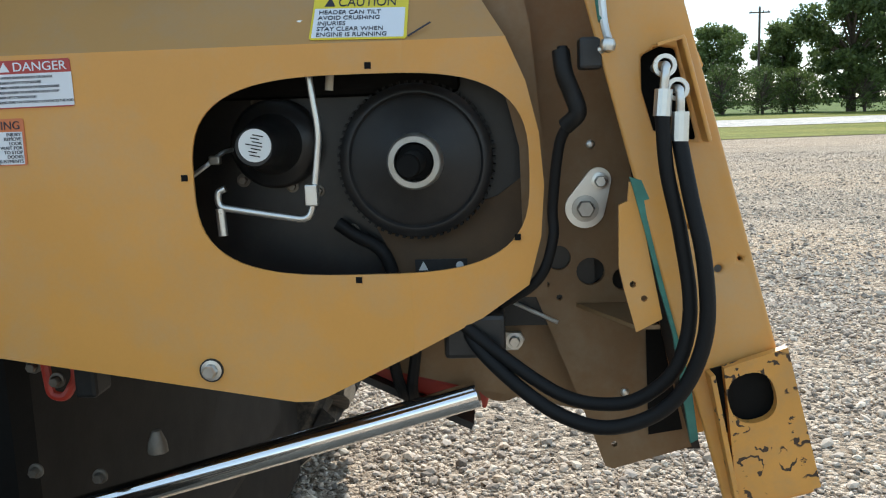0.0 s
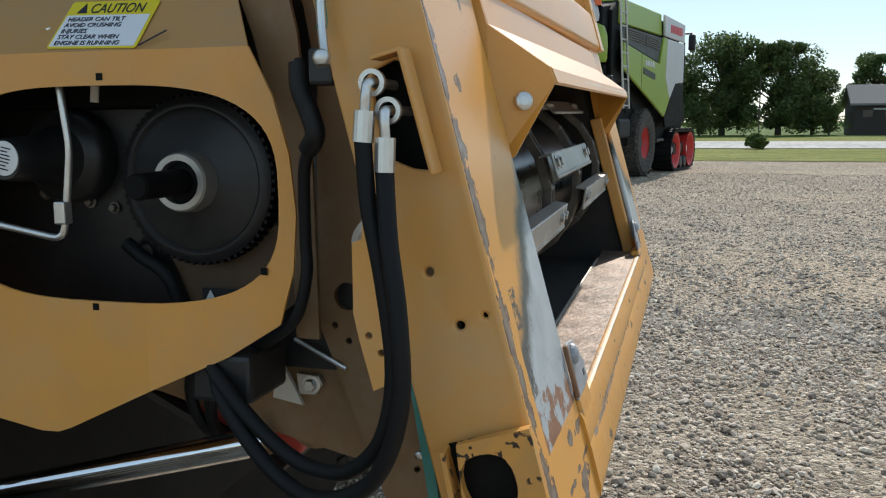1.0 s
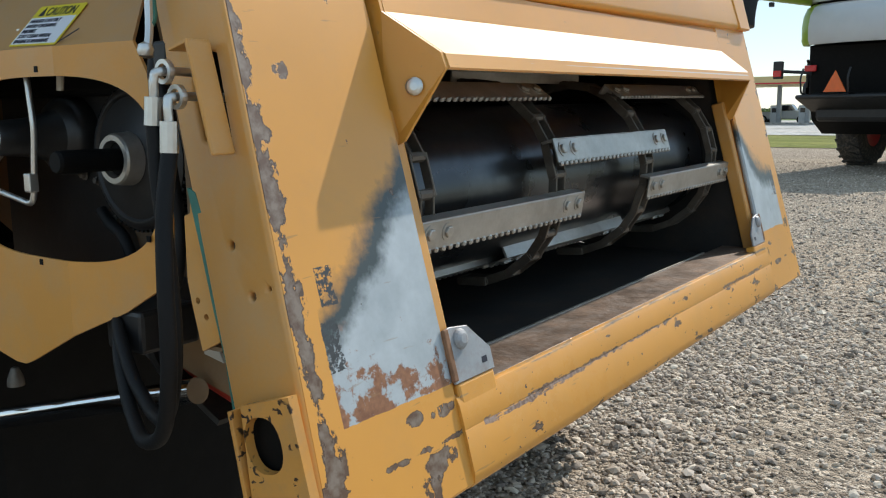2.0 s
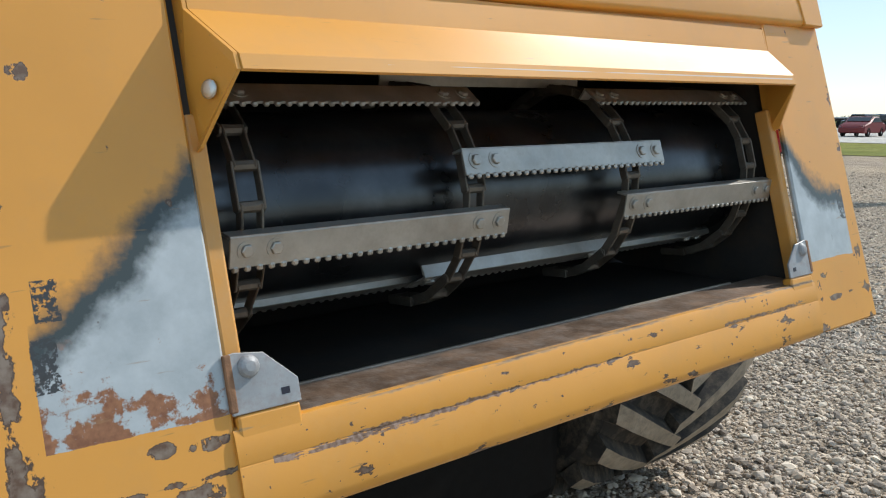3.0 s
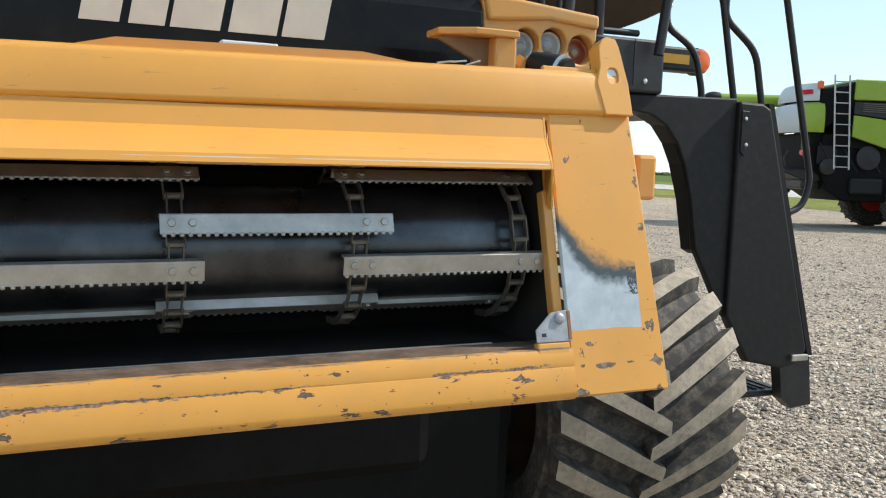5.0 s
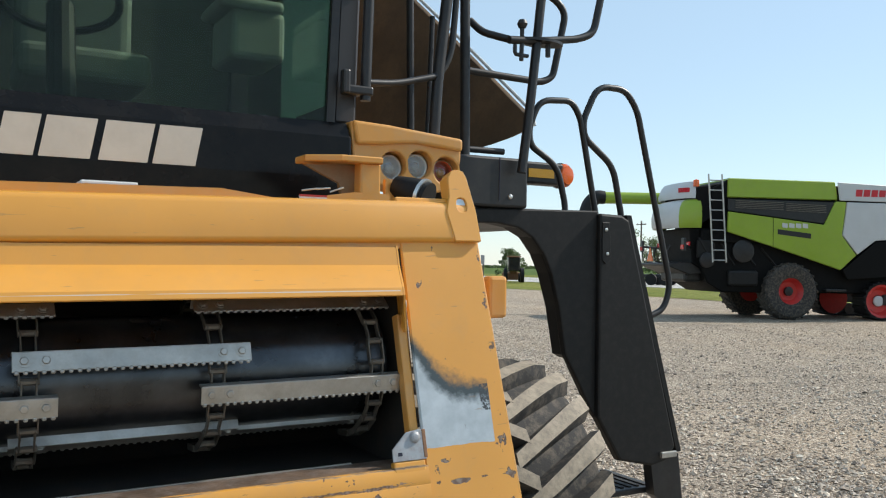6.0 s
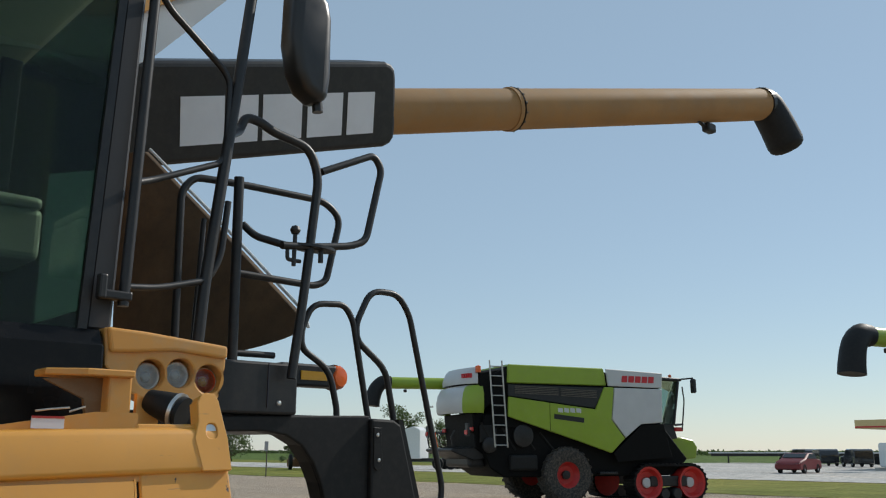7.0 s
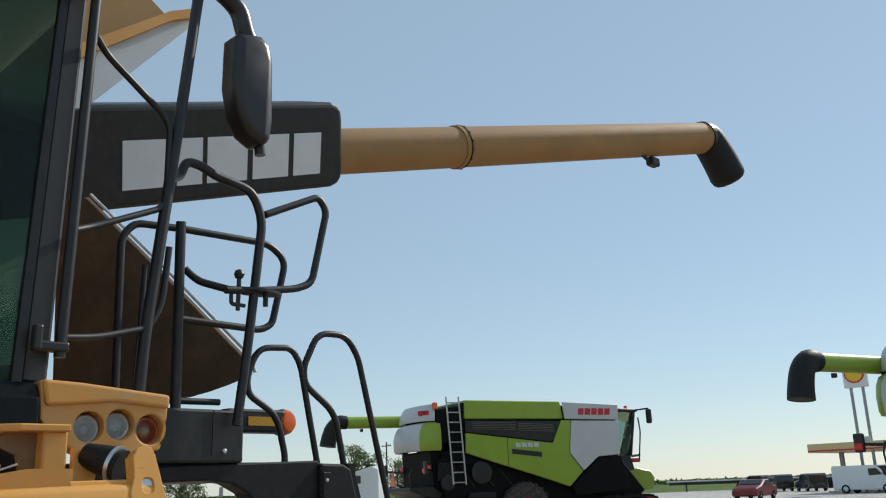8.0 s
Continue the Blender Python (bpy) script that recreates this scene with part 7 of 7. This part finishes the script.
M_CARDARK = material("dark_car_paint", (0.02, 0.021, 0.024), 0.18, vary=0.05, bump=0.0, coat=0.6)
M_DARKGLASS = material("dark_window", (0.01, 0.011, 0.013), 0.08, vary=0.05, bump=0.0)


def shed():
    root = thing("shed", "low dark wooden shed with a grey shingle roof", "shed")
    root.location = (97, -18.7, 0.05)
    part("wall", box((0, 0, 1.55), (5.5, 7.0, 3.1), 0.02), M_SIDING, root, "dark board wall")
    m = Matrix(((1, 0, 0, 0), (0, 0, 1, -3.9), (0, 1, 0, 0), (0, 0, 0, 1)))
    part("roof", prism([(-3.2, 2.9), (0, 4.85), (3.2, 2.9), (3.2, 3.1), (0, 5.05), (-3.2, 3.1)], 7.8, m=m), M_SHINGLE, root, "grey shingle roof")
    part("wall_gable", prism([(-2.7, 3.1), (2.7, 3.1), (0, 4.8)], 6.9, m=Matrix(((1, 0, 0, 0), (0, 0, 1, -3.45), (0, 1, 0, 0), (0, 0, 0, 1)))), M_SIDING, root)
    for y in (-2.2, 0.2, 2.2):
        part("window", box((-2.76, y, 2.1), (0.06, 0.9, 0.7), 0.01), M_DARKGLASS, root)
    part("window_lintel", box((-2.78, 0.2, 2.55), (0.05, 3.0, 0.14)), M_GREY, root)


shed()


def utility_pole(x, y, h, label):
    root = thing("utility_pole", label, "pole", "poles by the road")
    root.location = (x, y, 0)
    part("pole", tube([Vector((0, 0, 0)), Vector((0, 0, h))], 0.17, 10, r_end=0.11), M_POLE, root)
    part("crossarm", box((0, 0, h - 0.6), (0.12, 2.2, 0.14), 0.01), M_POLE, root)
    for dy in (-0.9, -0.4, 0.9):
        part("insulator", lathe([(0.06, 0), (0.05, 0.16), (0, 0.18)], Matrix.Translation((0, dy, h - 0.53)), 8), M_CONCRETE, root)


utility_pole(95, -28.5, 11.2, "weathered wooden utility pole by the road")
utility_pole(95, 104, 9.0, "distant wooden utility pole")
post = thing("marker_post", "thin dark roadside marker post in a bush", "post")
post.location = (47, -3.3, 0)
part("shaft", tube([Vector((0, 0, 0)), Vector((0, 0, 3.7))], 0.028, 8), M_POLE, post)


def filling_station():
    root = thing("filling_station", "roadside filling station with a pale tan canopy and pumps", "filling station")
    part("canopy", box((84, 24.2, 3.9), (9, 13.5, 0.75), 0.03), M_CANOPY, root, "flat pale tan canopy")
    part("canopy_stripe", box((79.48, 24.2, 3.66), (0.04, 13.4, 0.12)), M_LOGO_RED, root)
    for y in (19.5, 22.0, 25.0, 29.0):
        part("canopy_post", box((82, y, 1.8), (0.35, 0.35, 3.6), 0.03), M_CONCRETE, root, "grey canopy post")
        pump = part("pump", box((82.6, y + 0.4, 0.95), (0.6, 0.9, 1.6), 0.05), M_GREY, root, "pale fuel pump")
        part("pump_screen", box((82.29, y + 0.4, 1.3), (0.03, 0.6, 0.4)), M_DARKGLASS, pump)
    part("island", box((82.3, 24.2, 0.12), (1.4, 12.5, 0.16), 0.03), M_ROAD, root)
    sign = thing("pole_sign", "tall twin-pole sign with a yellow shape", "sign")
    for y in (25.6, 26.6):
        part("sign_post", tube([Vector((80, y, 0)), Vector((80, y, 9.2))], 0.13, 10), M_CONCRETE, sign, "grey sign post")
    part("sign_box", box((80, 26.1, 10.0), (0.4, 2.0, 2.3), 0.05), M_WHITE, sign, "white sign box")
    part("sign_rim", prism(oval_loop(-26.1, 10.05, 0.86, 0.82, 2.0, 28), 0.02, m=Matrix(((0, 0, -1, 79.79), (-1, 0, 0, 0), (0, 1, 0, 0), (0, 0, 0, 1)))), M_LOGO_RED, sign)
    part("sign_face", prism(oval_loop(-26.1, 10.05, 0.72, 0.68, 2.0, 28), 0.02, m=Matrix(((0, 0, -1, 79.765), (-1, 0, 0, 0), (0, 1, 0, 0), (0, 0, 0, 1)))), M_SIGNYEL, sign, "plain yellow round shape")
    part("price_sign", box((79.9, 26.0, 4.25), (0.15, 0.9, 0.85), 0.03), M_GREY, sign)


filling_station()


def car(name, label, category, x, y, heading, mat, profile, length, width, wheel_r, group=""):
    """A road vehicle: side profile as fractions of its length and metres of height."""
    root = thing(name, label, category, group)
    root.matrix_basis = Matrix.Translation((x, y, 0.05)) @ Matrix.Rotation(radians(heading), 4, "Z")
    body, glass_line, screens = profile
    m = Matrix(((1, 0, 0, 0), (0, 0, 1, -width / 2), (0, 1, 0, 0), (0, 0, 0, 1)))
    part("body", prism([(a * length - length / 2, z) for a, z in body], width, m=m, bevel=0.08), mat, root, smooth=True)
    m2 = Matrix(((1, 0, 0, 0), (0, 0, 1, -width / 2 - 0.01), (0, 1, 0, 0), (0, 0, 0, 1)))
    part("window", prism([(a * length - length / 2, z) for a, z in glass_line], width + 0.02, m=m2), M_DARKGLASS, root, "dark window")
    for (a0, z0), (a1, z1) in screens:
        pane = [Vector((a0 * length - length / 2, 0, z0)), Vector((a1 * length - length / 2, 0, z1))]
        u = (pane[1] - pane[0]).normalized()
        n = Vector((-u.z, 0, u.x))
        n = n if n.z > 0 else -n
        pm = Matrix(((u.x, 0, n.x, pane[0].x), (0, 1, 0, 0), (u.z, 0, n.z, pane[0].z), (0, 0, 0, 1)))
        w2, run = width / 2 - 0.14, (pane[1] - pane[0]).length
        part("screen", prism([(0, -w2), (run, -w2), (run, w2), (0, w2)], 0.03, m=pm), M_DARKGLASS, root, "dark glass screen")
    for a in (0.19, 0.80):
        for s in (-1, 1):
            w = part("wheel", lathe([(0, 0.02), (wheel_r * 0.6, 0.02), (wheel_r * 0.65, 0.1), (wheel_r, 0.08), (wheel_r, -0.1), (0, -0.1)], axis_m((a * length - length / 2, s * (width / 2 - 0.06), wheel_r), (0, s, 0)), 20), M_RUBBER, root)
            part("hubcap", lathe([(wheel_r * 0.58, 0.03), (wheel_r * 0.5, 0.05), (0, 0.05)], axis_m((a * length - length / 2, s * (width / 2 - 0.06), wheel_r), (0, s, 0)), 16), M_GREY, w)
    for s in (-1, 1):
        part("headlight", box((length / 2 - 0.1, s * (width / 2 - 0.25), 0.7), (0.16, 0.3, 0.14), 0.03), M_LENS, root)
        part("tail_light", box((-length / 2 + 0.08, s * (width / 2 - 0.25), 0.8), (0.14, 0.3, 0.16), 0.03), M_REDLENS, root)
    return root


SEDAN = ([(0.0, 0.35), (0.0, 0.85), (0.06, 0.98), (0.16, 1.02), (0.30, 1.38), (0.40, 1.45), (0.55, 1.43), (0.72, 1.05), (0.95, 0.85), (1.0, 0.62), (1.0, 0.35), (0.97, 0.25), (0.03, 0.25)], [(0.21, 1.04), (0.32, 1.36), (0.54, 1.38), (0.68, 1.04)], [((0.575, 1.385), (0.70, 1.10)), ((0.18, 1.07), (0.28, 1.315))])
SUV = ([(0.0, 0.4), (0.0, 1.05), (0.03, 1.6), (0.08, 1.75), (0.55, 1.76), (0.70, 1.15), (0.96, 1.0), (1.0, 0.7), (1.0, 0.4), (0.96, 0.3), (0.03, 0.3)], [(0.04, 1.12), (0.07, 1.62), (0.54, 1.65), (0.655, 1.15)], [((0.565, 1.70), (0.685, 1.21))])
VAN = ([(0.0, 0.35), (0.0, 2.15), (0.03, 2.25), (0.68, 2.22), (0.80, 1.45), (0.97, 1.15), (1.0, 0.8), (1.0, 0.35), (0.97, 0.28), (0.02, 0.28)], [(0.56, 1.4), (0.56, 1.95), (0.68, 1.98), (0.76, 1.45)], [((0.695, 2.12), (0.785, 1.55))])
PICKUP = ([(0.0, 0.5), (0.0, 1.1), (0.42, 1.1), (0.44, 1.78), (0.62, 1.8), (0.70, 1.2), (0.97, 1.1), (1.0, 0.8), (1.0, 0.5), (0.97, 0.42), (0.02, 0.42)], [(0.46, 1.2), (0.46, 1.68), (0.61, 1.7), (0.67, 1.22)], [((0.63, 1.73), (0.69, 1.28))])
car("sedan", "dark red sedan on the concrete road", "car", 64.6, 29.2, 187, M_CARPAINT, SEDAN, 4.8, 1.85, 0.33)
car("parked_suv", "dark parked sport utility vehicle", "car", 95.5, 41.2, 40, M_CARDARK, SUV, 4.8, 1.95, 0.38, "vehicles by the road")
car("parked_suv", "dark parked sport utility vehicle", "car", 92.2, 36.3, 40, M_CARDARK, SUV, 4.6, 1.9, 0.38, "vehicles by the road")
car("parked_suv", "dark parked sport utility vehicle", "car", 99.5, 45.5, 60, M_CARDARK, SUV, 4.6, 1.9, 0.38, "vehicles by the road")
car("delivery_van", "white delivery van by the canopy", "van", 78.2, 25.5, -95, M_WHITE, VAN, 5.6, 2.05, 0.36, "vehicles by the road")
car("pickup_truck", "silver pickup truck at the pumps", "truck", 85, 22.3, -85, M_GREY, PICKUP, 5.6, 2.0, 0.4, "vehicles by the road")


def semi_truck(x, y, heading):
    root = thing("semi_truck", "white road tractor with its cab seen from behind", "truck")
    root.matrix_basis = Matrix.Translation((x, y, 0.05)) @ Matrix.Rotation(radians(heading), 4, "Z")
    m = Matrix(((1, 0, 0, 0), (0, 0, 1, -1.25), (0, 1, 0, 0), (0, 0, 0, 1)))
    part("cab", prism([(-1.2, 0.9), (-1.2, 3.4), (-0.6, 3.7), (0.9, 3.3), (1.3, 2.2), (3.0, 1.9), (3.2, 0.9)], 2.5, m=m, bevel=0.06), M_WHITE, root, "white sleeper cab")
    part("window", box((0.75, 0, 2.6), (0.7, 2.53, 0.7), 0.05), M_DARKGLASS, root)
    part("chassis", box((-1.5, 0, 0.8), (6.5, 1.0, 0.3), 0.03), M_BLACK, root)
    for xx in (-4.0, -2.8, 2.3):
        for s in (-1, 1):
            part("wheel", lathe([(0, 0.15), (0.3, 0.15), (0.5, 0.13), (0.5, -0.13), (0, -0.15)], axis_m((xx, s * 1.05, 0.5), (0, s, 0)), 20), M_RUBBER, root)


semi_truck(52.5, 59.0, 120)


def flatbed_trailer(x, y, heading):
    """A long low trailer with a bare deck."""
    root = thing("flatbed_trailer", "long dark flatbed trailer parked beyond the road", "trailer", "trailers beyond the road")
    root.matrix_basis = Matrix.Translation((x, y, 0.05)) @ Matrix.Rotation(radians(heading), 4, "Z")
    part("deck", box((0, 0, 1.32), (12.0, 2.4, 0.16), 0.03), M_GREY, root, "pale bare deck")
    for s in (-1, 1):
        part("frame_beam", box((0, s * 0.55, 1.06), (11.4, 0.16, 0.36), 0.02), M_BLACK, root)
        part("landing_leg", box((3.6, s * 0.7, 0.52), (0.16, 0.14, 1.0), 0.02), M_BLACK, root)
        for k in range(3):
            part("wheel", lathe([(0, 0.13), (0.26, 0.13), (0.46, 0.12), (0.46, -0.12), (0, -0.13)], axis_m((-3.0 - 1.15 * k, s * 1.05, 0.46), (0, s, 0)), 18), M_RUBBER, root)
    for k in range(7):
        part("side_stake", box((-5.4 + 1.8 * k, -1.22, 1.16), (0.08, 0.06, 0.36), 0.01), M_BLACK, root)
    return root


row = flatbed_trailer(107.5, 55.0, 118)
for x, y in ((111.0, 48.5), (108.5, 44.0)):
    copy_thing(row, Matrix.Translation((x, y, 0.05)) @ Matrix.Rotation(radians(118), 4, "Z"))


def loader(x, y, heading):
    """A small farm tractor with a cab, seen far off."""
    root = thing("farm_tractor", "small rusty brown tractor standing by the road", "tractor")
    root.matrix_basis = Matrix.Translation((x, y, 0.05)) @ Matrix.Rotation(radians(heading), 4, "Z")
    part("bonnet", box((0.7, 0, 1.05), (1.5, 0.7, 0.6), 0.1), M_RUST, root, "rusty brown bonnet")
    part("cab", box((-0.5, 0, 1.65), (1.0, 1.1, 1.3), 0.1), M_DARKGLASS, root, "dark glazed cab")
    part("roof", box((-0.5, 0, 2.34), (1.2, 1.25, 0.12), 0.05), M_RUST, root)
    part("bucket", box((1.9, 0, 0.55), (0.5, 1.8, 0.7), 0.08), M_RUST, root)
    for s in (-1, 1):
        part("rear_wheel", lathe([(0, 0.16), (0.3, 0.16), (0.65, 0.15), (0.65, -0.15), (0, -0.16)], axis_m((-0.6, s * 0.75, 0.65), (0, s, 0)), 22), M_RUBBER, root)
        part("front_wheel", lathe([(0, 0.12), (0.2, 0.12), (0.42, 0.11), (0.42, -0.11), (0, -0.12)], axis_m((1.0, s * 0.65, 0.42), (0, s, 0)), 18), M_RUBBER, root)


loader(44.3, 64.6, 60)
board = thing("roadside_board", "small grey board on a thin post by the road", "sign")
board.location = (31.4, 49.1, 0)
part("shaft", tube([Vector((0, 0, 0)), Vector((0, 0, 2.2))], 0.04, 8), M_POLE, board)
part("panel", box((-0.05, 0, 1.95), (0.04, 0.42, 0.62), 0.01), M_CONCRETE, board)


def far_rows():
    """A low, uneven line of standing crop along the far side of the field."""
    rng = np.random.default_rng(9)
    n = 420
    ys = np.linspace(-120, 520, n)
    pos = []
    for y in ys:
        for _ in range(26):
            pos.append((260 + rng.uniform(-4, 4), y + rng.uniform(-0.9, 0.9), rng.uniform(0.1, 1.35)))
    pos = np.array(pos)
    k = len(pos)
    u = rng.normal(size=(k, 3)) * 0.32
    w = rng.normal(size=(k, 3)) * 0.32
    q = np.stack([pos - u, pos + w, pos + u, pos - w], 1)
    me = bpy.data.meshes.new("crop_rows")
    me.from_pydata(q.reshape(-1, 3).tolist(), [], np.arange(4 * k).reshape(-1, 4).tolist())
    me.materials.append(M_LEAF)
    tagged(new("crop_rows", me), "standing green crop along the far field edge", "crop", kind="stuff")


far_rows()
